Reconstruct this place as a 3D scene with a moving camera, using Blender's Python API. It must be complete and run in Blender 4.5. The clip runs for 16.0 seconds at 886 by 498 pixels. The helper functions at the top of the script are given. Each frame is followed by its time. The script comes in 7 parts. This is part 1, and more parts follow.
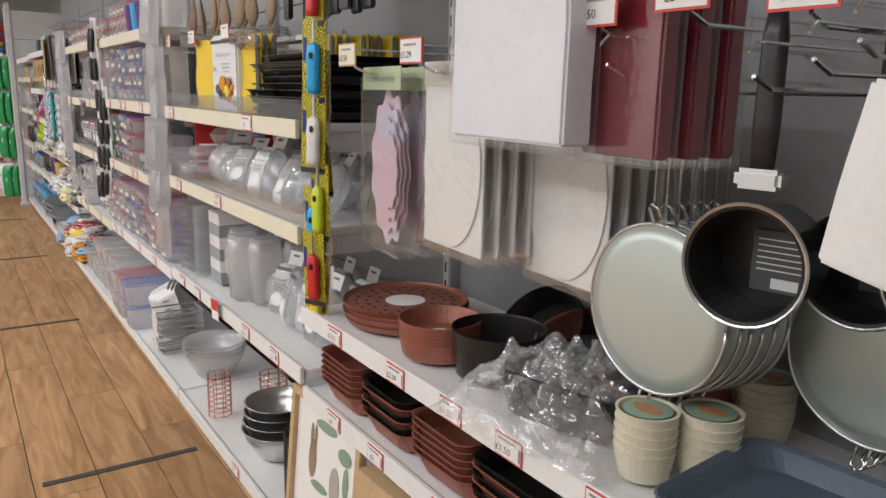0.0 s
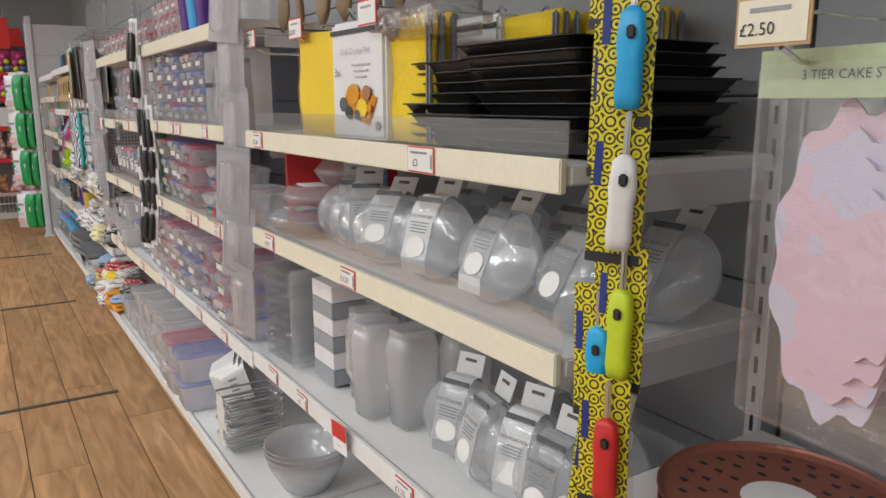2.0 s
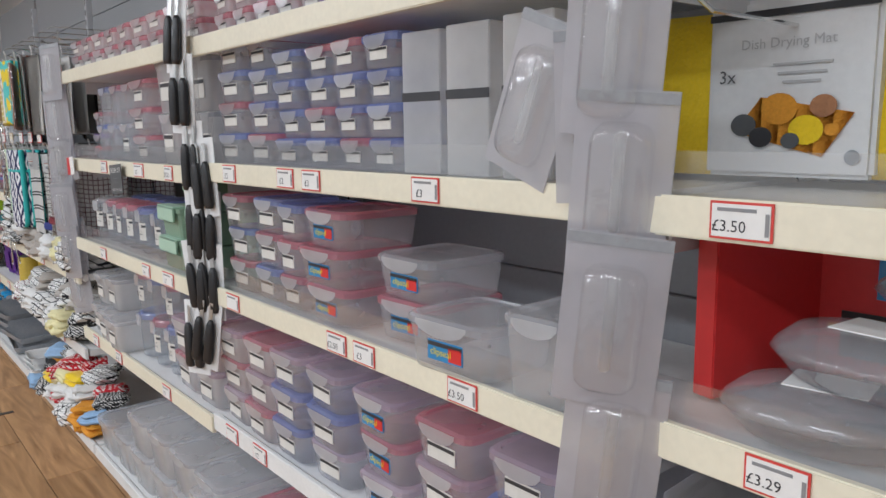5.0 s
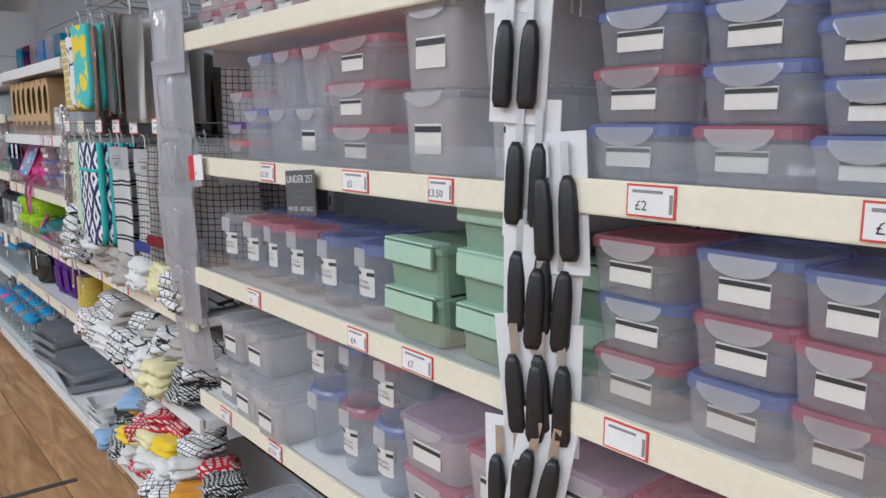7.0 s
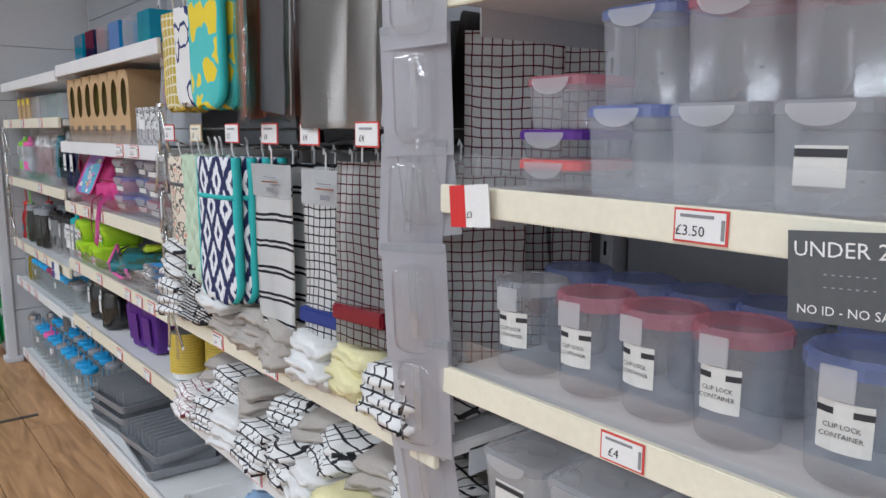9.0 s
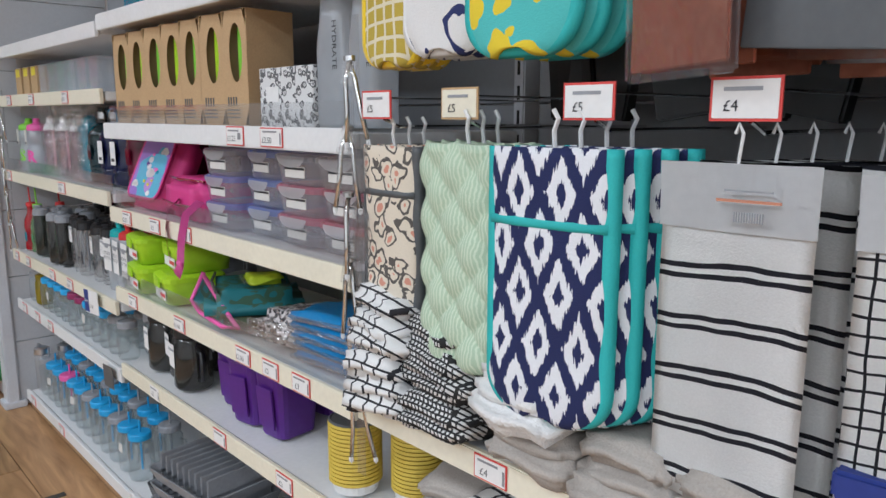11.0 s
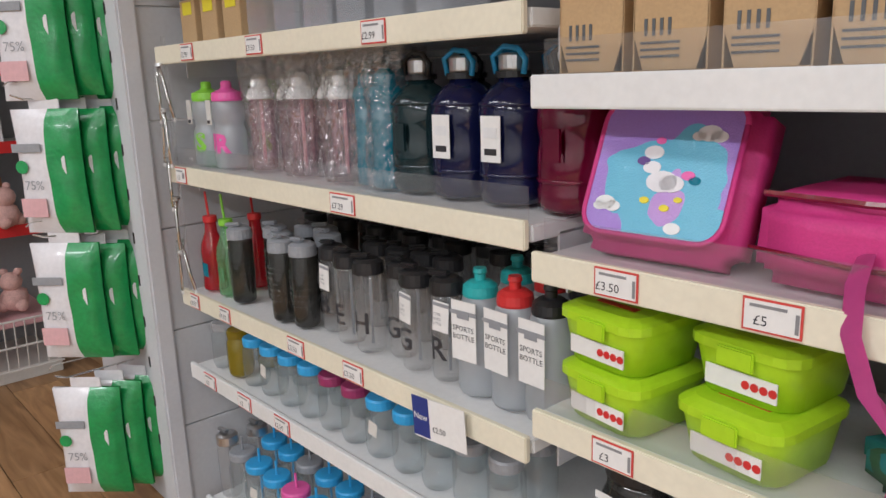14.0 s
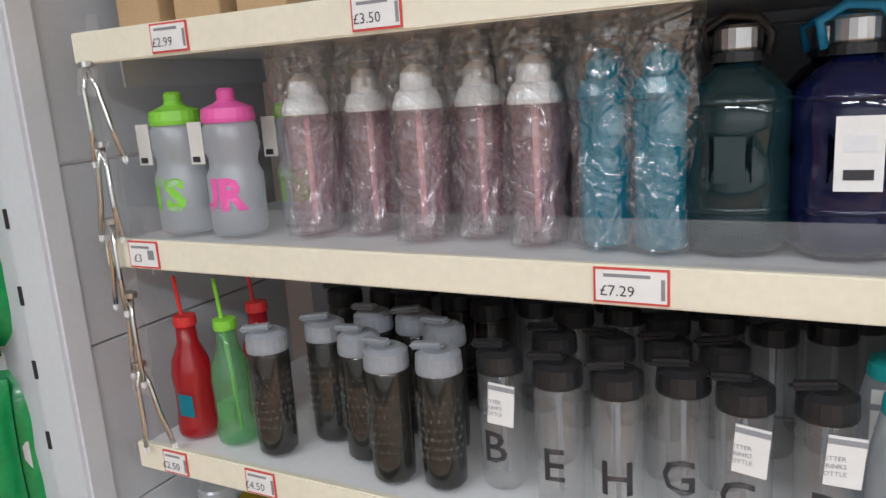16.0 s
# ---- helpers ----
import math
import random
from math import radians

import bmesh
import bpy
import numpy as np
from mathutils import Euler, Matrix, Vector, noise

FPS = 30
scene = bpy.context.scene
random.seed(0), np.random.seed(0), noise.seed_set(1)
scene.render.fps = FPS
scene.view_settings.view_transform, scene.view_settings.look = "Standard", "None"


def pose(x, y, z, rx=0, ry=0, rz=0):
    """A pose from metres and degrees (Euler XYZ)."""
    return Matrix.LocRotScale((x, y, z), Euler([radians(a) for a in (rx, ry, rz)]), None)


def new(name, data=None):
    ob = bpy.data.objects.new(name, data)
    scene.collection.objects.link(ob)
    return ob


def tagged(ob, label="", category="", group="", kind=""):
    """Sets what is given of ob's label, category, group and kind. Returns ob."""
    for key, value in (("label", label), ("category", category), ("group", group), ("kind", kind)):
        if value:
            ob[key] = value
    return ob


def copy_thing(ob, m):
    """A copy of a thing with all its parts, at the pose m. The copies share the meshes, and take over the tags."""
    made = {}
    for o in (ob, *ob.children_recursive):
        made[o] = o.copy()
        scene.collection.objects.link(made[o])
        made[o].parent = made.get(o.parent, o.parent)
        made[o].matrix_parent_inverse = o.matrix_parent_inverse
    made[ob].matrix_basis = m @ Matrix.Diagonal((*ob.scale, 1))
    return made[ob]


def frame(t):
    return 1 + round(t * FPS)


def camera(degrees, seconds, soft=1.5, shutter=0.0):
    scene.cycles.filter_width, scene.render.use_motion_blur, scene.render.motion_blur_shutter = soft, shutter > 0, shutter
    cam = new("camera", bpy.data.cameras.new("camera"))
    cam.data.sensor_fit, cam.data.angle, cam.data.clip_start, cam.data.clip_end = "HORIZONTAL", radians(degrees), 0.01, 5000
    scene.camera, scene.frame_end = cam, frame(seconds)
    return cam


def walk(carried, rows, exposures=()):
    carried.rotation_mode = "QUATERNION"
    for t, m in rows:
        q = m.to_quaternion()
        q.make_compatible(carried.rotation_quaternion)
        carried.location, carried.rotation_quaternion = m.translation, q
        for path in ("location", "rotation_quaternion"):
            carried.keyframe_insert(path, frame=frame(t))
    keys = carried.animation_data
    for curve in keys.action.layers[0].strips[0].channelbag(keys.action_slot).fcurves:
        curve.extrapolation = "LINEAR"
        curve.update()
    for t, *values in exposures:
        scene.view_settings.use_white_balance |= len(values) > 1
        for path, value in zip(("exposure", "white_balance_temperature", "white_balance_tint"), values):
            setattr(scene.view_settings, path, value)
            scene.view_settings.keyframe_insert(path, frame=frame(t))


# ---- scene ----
cam = camera(61.6, 16.0)
METRES, EYE, TILT, LEAN, TURN = 8.2, 1.29, -11.89, -1.18, -33.39
ROWS = [
    (0.0, 0.0, 0.0, 0.0, 0.0, 0.0, -0.0),
    (0.5, -0.0171, 0.0271, 0.0042, 1.05, -0.31, -0.4),
    (1.0, -0.0324, 0.0511, 0.0096, 0.33, -0.43, 0.02),
    (1.5, -0.0431, 0.075, 0.0166, 2.4, -0.37, 0.36),
    (2.0, -0.0568, 0.099, 0.0219, 1.44, 0.8, 1.07),
    (2.5, -0.0777, 0.1231, 0.0303, -3.03, 1.81, 2.55),
    (3.0, -0.0901, 0.1488, 0.035, -4.57, 2.51, 3.13),
    (3.5, -0.1038, 0.172, 0.041, -4.25, 2.95, 2.85),
    (4.0, -0.1244, 0.1927, 0.0457, -5.14, 3.14, 2.97),
    (4.5, -0.1441, 0.2147, 0.0488, -5.63, 2.9, 3.26),
    (7.0, -0.2386, 0.3421, 0.0767, -5.9, 2.46, 2.22),
    (7.5, -0.2583, 0.3675, 0.0847, -6.89, 2.97, 2.3),
    (8.0, -0.2742, 0.3951, 0.0884, -5.91, 3.07, 2.18),
    (8.5, -0.2901, 0.4184, 0.0949, -5.16, 2.96, 2.0),
    (11.0, -0.3817, 0.5526, 0.122, -8.49, 1.48, 2.81),
    (11.5, -0.3966, 0.5814, 0.1288, -5.65, 0.64, 2.62),
    (12.0, -0.4133, 0.6063, 0.1317, -4.57, 0.09, 2.52),
    (12.5, -0.4329, 0.6319, 0.1386, -4.71, -0.19, 2.71),
    (13.0, -0.4503, 0.6616, 0.1452, -4.57, -0.7, 3.25),
    (13.5, -0.4693, 0.6857, 0.1481, -5.95, -1.12, 3.98),
    (14.0, -0.4923, 0.7089, 0.1549, -8.21, -1.44, 4.78),
    (14.5, -0.5094, 0.7372, 0.1608, -10.38, -1.99, 5.86),
    (15.0, -0.5272, 0.7601, 0.165, -13.79, -2.1, 7.02),
    (15.5, -0.5457, 0.782, 0.1716, -21.21, -2.17, 8.75),
    (16.0, -0.5532, 0.8061, 0.1756, -28.22, -2.52, 10.43),
]
walk(cam, [(t, pose(0, 0, EYE, TILT, LEAN, TURN) @ pose(METRES * x, METRES * y, METRES * z, 90 + pitch, roll, yaw)) for t, x, y, z, yaw, pitch, roll in ROWS],
     [(0.0, -0.06, 6600, 11), (3.0, -0.2, 6450, 9), (4.5, -0.2, 6150, 9), (7.0, -0.14, 5800, 9), (11.0, -0.12, 5850, 9), (13.5, -0.13, 6450, 13), (16.0, 0.12, 6150, 10)])

# ---- world and light ----
world = bpy.data.worlds.new("world")
scene.world = world
world.use_nodes = True
world.node_tree.nodes["Background"].inputs[0].default_value = (0.9, 0.95, 1.0, 1)
world.node_tree.nodes["Background"].inputs[1].default_value = 0.03


def tube_light(y, x, power, length=1.8):
    data = bpy.data.lights.new("tube_light", "AREA")
    data.shape, data.size, data.size_y = "RECTANGLE", 0.28, length
    data.energy, data.color = power, (0.93, 0.965, 1.0)
    ob = new("tube_light", data)
    ob.matrix_world = pose(x, y, 2.74)
    return ob


for _y in (-0.6, 2.0, 4.6, 7.2, 9.6):
    tube_light(_y, -1.05, 16)
for _y in (0.7, 3.3, 5.9, 8.5):
    tube_light(_y, -2.4, 60)


# ---- materials ----
def mat(name, color, rough=0.5, metal=0.0, vary=0.12, scale=8.0, bump=0.05, alpha=1.0, coat=0.0, island=0.0, sheen=0.0, fine=90.0):
    m = bpy.data.materials.new(name)
    m.use_nodes = True
    nt = m.node_tree
    b = nt.nodes["Principled BSDF"]
    b.inputs["Roughness"].default_value = rough
    b.inputs["Metallic"].default_value = metal
    b.inputs["Alpha"].default_value = alpha
    b.inputs["Coat Weight"].default_value = coat
    b.inputs["Sheen Weight"].default_value = sheen
    tc = nt.nodes.new("ShaderNodeTexCoord")
    n1 = nt.nodes.new("ShaderNodeTexNoise")
    n1.inputs["Scale"].default_value, n1.inputs["Detail"].default_value = scale, 5
    n2 = nt.nodes.new("ShaderNodeTexNoise")
    n2.inputs["Scale"].default_value, n2.inputs["Detail"].default_value = fine, 3
    info = nt.nodes.new("ShaderNodeObjectInfo")
    add = nt.nodes.new("ShaderNodeMath")
    add.operation = "ADD"
    nt.links.new(n1.outputs["Fac"], add.inputs[0])
    nt.links.new(n2.outputs["Fac"], add.inputs[1])
    rng = nt.nodes.new("ShaderNodeMapRange")
    rng.inputs["From Min"].default_value, rng.inputs["From Max"].default_value = 0.6, 1.4
    rng.inputs["To Min"].default_value, rng.inputs["To Max"].default_value = 1 - vary, 1 + vary
    nt.links.new(add.outputs[0], rng.inputs["Value"])
    rnd = nt.nodes.new("ShaderNodeMapRange")
    rnd.inputs["To Min"].default_value, rnd.inputs["To Max"].default_value = 1 - island, 1 + island * 0.6
    nt.links.new(info.outputs["Random"], rnd.inputs["Value"])
    mul = nt.nodes.new("ShaderNodeMath")
    mul.operation = "MULTIPLY"
    nt.links.new(rng.outputs[0], mul.inputs[0])
    nt.links.new(rnd.outputs[0], mul.inputs[1])
    mix = nt.nodes.new("ShaderNodeVectorMath")
    mix.operation = "SCALE"
    mix.inputs[0].default_value = color[:3]
    nt.links.new(mul.outputs[0], mix.inputs["Scale"])
    nt.links.new(mix.outputs[0], b.inputs["Base Color"])
    nt.links.new(tc.outputs["Object"], n1.inputs["Vector"])
    nt.links.new(tc.outputs["Object"], n2.inputs["Vector"])
    if bump:
        bp = nt.nodes.new("ShaderNodeBump")
        bp.inputs["Strength"].default_value, bp.inputs["Distance"].default_value = bump, 0.004
        nt.links.new(add.outputs[0], bp.inputs["Height"])
        nt.links.new(bp.outputs[0], b.inputs["Normal"])
    return m


def clear(name, color, cover=0.25, rough=0.18, milky=0.5, crease=0.0):
    """Thin plastic: part see-through, part milky, with a gloss on top."""
    m = bpy.data.materials.new(name)
    m.use_nodes = True
    nt = m.node_tree
    out = nt.nodes["Material Output"]
    nt.nodes.remove(nt.nodes["Principled BSDF"])
    df = nt.nodes.new("ShaderNodeBsdfDiffuse")
    tl = nt.nodes.new("ShaderNodeBsdfTranslucent")
    for n in (df, tl):
        n.inputs[0].default_value = (*color, 1)
    skin = nt.nodes.new("ShaderNodeMixShader")
    nt.links.new(df.outputs[0], skin.inputs[1])
    nt.links.new(tl.outputs[0], skin.inputs[2])
    tr = nt.nodes.new("ShaderNodeBsdfTransparent")
    tr.inputs[0].default_value = (*[milky + (1 - milky) * c for c in color], 1)
    gl = nt.nodes.new("ShaderNodeBsdfGlossy")
    gl.inputs["Roughness"].default_value = rough
    mix = nt.nodes.new("ShaderNodeMixShader")
    noise_n = nt.nodes.new("ShaderNodeTexNoise")
    noise_n.inputs["Scale"].default_value, noise_n.inputs["Detail"].default_value = 9.0, 4
    tc = nt.nodes.new("ShaderNodeTexCoord")
    nt.links.new(tc.outputs["Object"], noise_n.inputs["Vector"])
    rng = nt.nodes.new("ShaderNodeMapRange")
    rng.inputs["To Min"].default_value, rng.inputs["To Max"].default_value = cover * 0.7, min(1, cover * 1.3)
    nt.links.new(noise_n.outputs["Fac"], rng.inputs["Value"])
    nt.links.new(rng.outputs[0], mix.inputs[0])
    nt.links.new(tr.outputs[0], mix.inputs[1])
    nt.links.new(skin.outputs[0], mix.inputs[2])
    fr = nt.nodes.new("ShaderNodeLayerWeight")
    pw = nt.nodes.new("ShaderNodeMath")
    pw.operation = "POWER"
    pw.inputs[1].default_value = 3.2
    nt.links.new(fr.outputs["Facing"], pw.inputs[0])
    gloss = nt.nodes.new("ShaderNodeMapRange")
    gloss.inputs["To Min"].default_value, gloss.inputs["To Max"].default_value = 0.065 + 0.09 * crease, 0.6
    nt.links.new(pw.outputs[0], gloss.inputs["Value"])
    mix2 = nt.nodes.new("ShaderNodeMixShader")
    nt.links.new(gloss.outputs[0], mix2.inputs[0])
    nt.links.new(mix.outputs[0], mix2.inputs[1])
    nt.links.new(gl.outputs[0], mix2.inputs[2])
    nt.links.new(mix2.outputs[0], out.inputs[0])
    if crease:
        vo = nt.nodes.new("ShaderNodeTexNoise")
        vo.inputs["Scale"].default_value, vo.inputs["Detail"].default_value, vo.inputs["Distortion"].default_value = 22.0, 2.0, 1.6
        nt.links.new(tc.outputs["Object"], vo.inputs["Vector"])
        bp = nt.nodes.new("ShaderNodeBump")
        bp.inputs["Strength"].default_value, bp.inputs["Distance"].default_value = crease, 0.016
        nt.links.new(vo.outputs["Fac"], bp.inputs["Height"])
        for n in (df, gl, fr):
            nt.links.new(bp.outputs[0], n.inputs["Normal"])
    return m


WHITE = mat("white_metal", (0.78, 0.78, 0.77), 0.4, vary=0.05, bump=0.02)
CREAM = mat("cream_plastic", (0.80, 0.75, 0.60), 0.38, vary=0.06, scale=5, bump=0.02)
# back panel grey is lowered to carry the shade deep in the shelves
PANEL = mat("shaded_grey_panel", (0.31, 0.32, 0.335), 0.5, vary=0.06, scale=3, bump=0.03)
# lighter copy of the panel grey, for the lit end of the run
ENDP = mat("lit_end_panel", (0.56, 0.57, 0.59), 0.5, vary=0.05, scale=3, bump=0.03)
POST = mat("post_grey", (0.62, 0.63, 0.66), 0.45, vary=0.05)
DARK = mat("dark_gap", (0.02, 0.02, 0.02), 0.8)
PAPER = mat("paper", (0.80, 0.79, 0.77), 0.6, vary=0.05, bump=0.02)
REDP = mat("red_print", (0.62, 0.06, 0.05), 0.5, vary=0.06)
INK = mat("ink", (0.03, 0.03, 0.035), 0.5)
GREYINK = mat("grey_ink", (0.25, 0.25, 0.26), 0.5)
STEEL = mat("steel", (0.62, 0.62, 0.62), 0.28, 1.0, vary=0.08)
CHROME = mat("chrome_wire", (0.75, 0.75, 0.74), 0.15, 1.0, vary=0.05)
BLACK = mat("black_plastic", (0.018, 0.018, 0.02), 0.38, vary=0.3)
CLEARP = clear("clear_plastic", (0.9, 0.9, 0.92), 0.05, 0.1, 0.9)


def wood_floor():
    m = bpy.data.materials.new("oak_vinyl")
    m.use_nodes = True
    nt = m.node_tree
    b = nt.nodes["Principled BSDF"]
    tc = nt.nodes.new("ShaderNodeTexCoord")
    info = nt.nodes.new("ShaderNodeObjectInfo")
    mp = nt.nodes.new("ShaderNodeMapping")
    mp.inputs["Scale"].default_value = (14, 1.6, 1)
    nt.links.new(tc.outputs["Object"], mp.inputs["Vector"])
    cmb = nt.nodes.new("ShaderNodeCombineXYZ")
    sc = nt.nodes.new("ShaderNodeMath")
    sc.operation = "MULTIPLY"
    sc.inputs[1].default_value = 40
    nt.links.new(info.outputs["Random"], sc.inputs[0])
    nt.links.new(sc.outputs[0], cmb.inputs[0])
    nt.links.new(sc.outputs[0], cmb.inputs[1])
    nt.links.new(cmb.outputs[0], mp.inputs["Location"])
    n = nt.nodes.new("ShaderNodeTexNoise")
    n.inputs["Scale"].default_value, n.inputs["Detail"].default_value, n.inputs["Distortion"].default_value = 1.5, 8, 1.2
    nt.links.new(mp.outputs[0], n.inputs["Vector"])
    r = nt.nodes.new("ShaderNodeValToRGB")
    r.color_ramp.elements[0].position, r.color_ramp.elements[0].color = 0.3, (0.27, 0.138, 0.055, 1)
    r.color_ramp.elements[1].position, r.color_ramp.elements[1].color = 0.72, (0.56, 0.325, 0.155, 1)
    nt.links.new(n.outputs["Fac"], r.inputs[0])
    rr = nt.nodes.new("ShaderNodeMapRange")
    rr.inputs["To Min"].default_value, rr.inputs["To Max"].default_value = 0.82, 1.12
    nt.links.new(info.outputs["Random"], rr.inputs["Value"])
    v = nt.nodes.new("ShaderNodeVectorMath")
    v.operation = "SCALE"
    nt.links.new(r.outputs[0], v.inputs[0])
    nt.links.new(rr.outputs[0], v.inputs["Scale"])
    nt.links.new(v.outputs[0], b.inputs["Base Color"])
    b.inputs["Roughness"].default_value = 0.42
    bp = nt.nodes.new("ShaderNodeBump")
    bp.inputs["Strength"].default_value, bp.inputs["Distance"].default_value = 0.12, 0.002
    nt.links.new(n.outputs["Fac"], bp.inputs["Height"])
    nt.links.new(bp.outputs[0], b.inputs["Normal"])
    return m


OAK = wood_floor()


# ---- mesh helpers ----
def part(name, bm, material, parent=None, label="", smooth=False):
    me = bpy.data.meshes.new(name)
    bm.to_mesh(me)
    bm.free()
    me.materials.append(material)
    if smooth:
        for p in me.polygons:
            p.use_smooth = True
    ob = new(name, me)
    if parent:
        ob.parent = parent
    if label:
        ob["label"] = label
    return ob


def box(c, s, bevel=0.0, bm=None, m=None, seg=2):
    """A box of centre c and size s."""
    bm = bm or bmesh.new()
    r = bmesh.ops.create_cube(bm, size=1, matrix=(m or Matrix()) @ Matrix.Translation(c) @ Matrix.Diagonal((*s, 1)))
    if bevel:
        vs = r["verts"]
        es = list({e for v in vs for e in v.link_edges})
        bmesh.ops.bevel(bm, geom=es, offset=bevel, segments=seg, affect="EDGES", clamp_overlap=True)
    return bm


def ring(w, d, r, n=3):
    """A rounded rectangle as points, anticlockwise."""
    r = min(r, w / 2 - 1e-4, d / 2 - 1e-4)
    pts = []
    for cx, cy, a0 in ((w / 2 - r, d / 2 - r, 0), (-w / 2 + r, d / 2 - r, 90), (-w / 2 + r, -d / 2 + r, 180), (w / 2 - r, -d / 2 + r, 270)):
        for i in range(n + 1):
            a = radians(a0 + 90 * i / n)
            pts.append((cx + r * math.cos(a), cy + r * math.sin(a)))
    return pts


def loft(rings, cap0=True, cap1=True, bm=None):
    """Skins rings of (points, z)."""
    bm = bm or bmesh.new()
    rows = [[bm.verts.new((x, y, z)) for x, y in pts] for pts, z in rings]
    k = len(rows[0])
    for a, b in zip(rows, rows[1:]):
        for i in range(k):
            bm.faces.new((a[i], a[(i + 1) % k], b[(i + 1) % k], b[i]))
    if cap0:
        bm.faces.new(rows[0][::-1])
    if cap1:
        bm.faces.new(rows[-1])
    return bm


def lathe(profile, n=20, bm=None, at=(0, 0), cap0=True, cap1=True, sx=1.0, sy=1.0):
    rings = [([(at[0] + sx * r * math.cos(2 * math.pi * i / n), at[1] + sy * r * math.sin(2 * math.pi * i / n)) for i in range(n)], z) for r, z in profile]
    return loft(rings, cap0, cap1, bm)


def wire(points, r=0.002, n=6, bm=None):
    """A round wire along points."""
    bm = bm or bmesh.new()
    pts = [Vector(p) for p in points]
    rows = []
    for i, p in enumerate(pts):
        d = (pts[min(i + 1, len(pts) - 1)] - pts[max(i - 1, 0)]).normalized()
        a = d.orthogonal().normalized() if not rows else (last - d * last.dot(d)).normalized()
        last = a
        b = d.cross(a)
        rows.append([bm.verts.new(p + r * (math.cos(2 * math.pi * k / n) * a + math.sin(2 * math.pi * k / n) * b)) for k in range(n)])
    for u, v in zip(rows, rows[1:]):
        for k in range(n):
            bm.faces.new((u[k], u[(k + 1) % n], v[(k + 1) % n], v[k]))
    bm.faces.new(rows[0][::-1])
    bm.faces.new(rows[-1])
    return bm


def empty(name, label, category, group="", m=None):
    ob = new(name)
    ob.empty_display_size = 0.05
    tagged(ob, label, category, group)
    if m:
        ob.matrix_world = m
    return ob


def text(s, size, material, parent, at, name="lettering", spin=(90, 0, 0), align="CENTER", wrap=0.0, bold=0.0):
    """Flat lettering, turned into a mesh; upright and facing the aisle unless spun."""
    cu = bpy.data.curves.new(name, "FONT")
    cu.body, cu.size, cu.align_x, cu.align_y, cu.resolution_u = s, size, align, "CENTER", 2
    cu.offset = bold
    tmp = new(name, cu)
    dg = bpy.context.evaluated_depsgraph_get()
    me = bpy.data.meshes.new_from_object(tmp.evaluated_get(dg))
    bpy.data.objects.remove(tmp)
    if wrap:
        at = (0, 0, at[2])
    me.transform(pose(*at, *spin))
    if wrap:
        for v in me.vertices:
            a = v.co.x / wrap
            v.co.x, v.co.y = wrap * math.sin(a), -wrap * math.cos(a)
    me.materials.clear()
    me.materials.append(material)
    ob = new(name, me)
    ob.parent = parent
    return ob


FRONT = 0.69      # the line of the shelves' front edges
DEPTH = 0.44      # from there to the back panel
BACK = FRONT + DEPTH
EDGES = [-0.84, 0.40, 1.64, 2.92, 4.17, 5.40, 6.64, 7.87, 9.12]   # the bays' ends along the aisle


def place(y, z, d=0.1, turn=0.0, tip=0.0, lean=0.0):
    """A pose on the shelving: y along the aisle, z up, d behind the front edge; the thing's own x runs to the viewer's right."""
    return pose(FRONT + d, y, z, 0, 0, -90 + turn) @ pose(0, 0, 0, tip, lean, 0)


# ---- the setting ----
def slab(name, c, s, material, bevel=0.0):
    return tagged(part(name, box(c, s, bevel), material), kind="structure")


PLASTER = mat("plaster", (0.75, 0.75, 0.73), 0.7, vary=0.05, scale=2)
SUBFLOOR = mat("floor_joint", (0.06, 0.04, 0.025), 0.7)
floor = tagged(slab("floor", (-1.0, 5.0, -0.056), (5.6, 16.0, 0.1), SUBFLOOR), "oak-look vinyl plank floor with dark inlaid strips")
tagged(slab("ceiling", (-1.0, 5.0, 2.85), (5.6, 16.0, 0.1), PLASTER), "white shop ceiling")
slab("wall_east", (1.5, 5.0, 1.4), (0.12, 16.0, 2.8), PLASTER)
slab("wall_west", (-3.75, 5.0, 1.4), (0.1, 16.0, 2.8), PLASTER)
slab("wall_south", (-1.0, -2.95, 1.4), (5.4, 0.1, 2.8), PLASTER)
slab("wall_north", (-1.0, 12.95, 1.4), (5.4, 0.1, 2.8), PLASTER)

# shelving carcass: plinth, back panels in strips, slotted uprights
for i, (a, b) in enumerate(zip(EDGES, EDGES[1:])):
    bay = empty("gondola_bay", "grey metal gondola shelving bay with panelled back", "shelving", "gondola bays")
    bay.matrix_world = pose(0, (a + b) / 2, 0)
    w = b - a
    part("plinth", box((FRONT + 0.02 + 0.2, 0, 0.04), (0.40, w - 0.004, 0.08), 0.003), POST, bay)
    for k in range(7):
        part("back_panel", box((BACK + 0.012, 0, 0.248 + k * 0.30), (0.02, w - 0.05, 0.297), 0.002, seg=1), PANEL, bay)
    part("upright", box((BACK + 0.005, -w / 2 + 0.012, 1.05), (0.05, 0.03, 2.1), 0.003), POST, bay)
    bm = bmesh.new()
    for k in range(40):
        box((BACK - 0.0205, -w / 2 + 0.012, 0.12 + k * 0.05), (0.002, 0.006, 0.028), 0, bm)
    tagged(part("slot_row", bm, DARK, bay), kind="stuff")


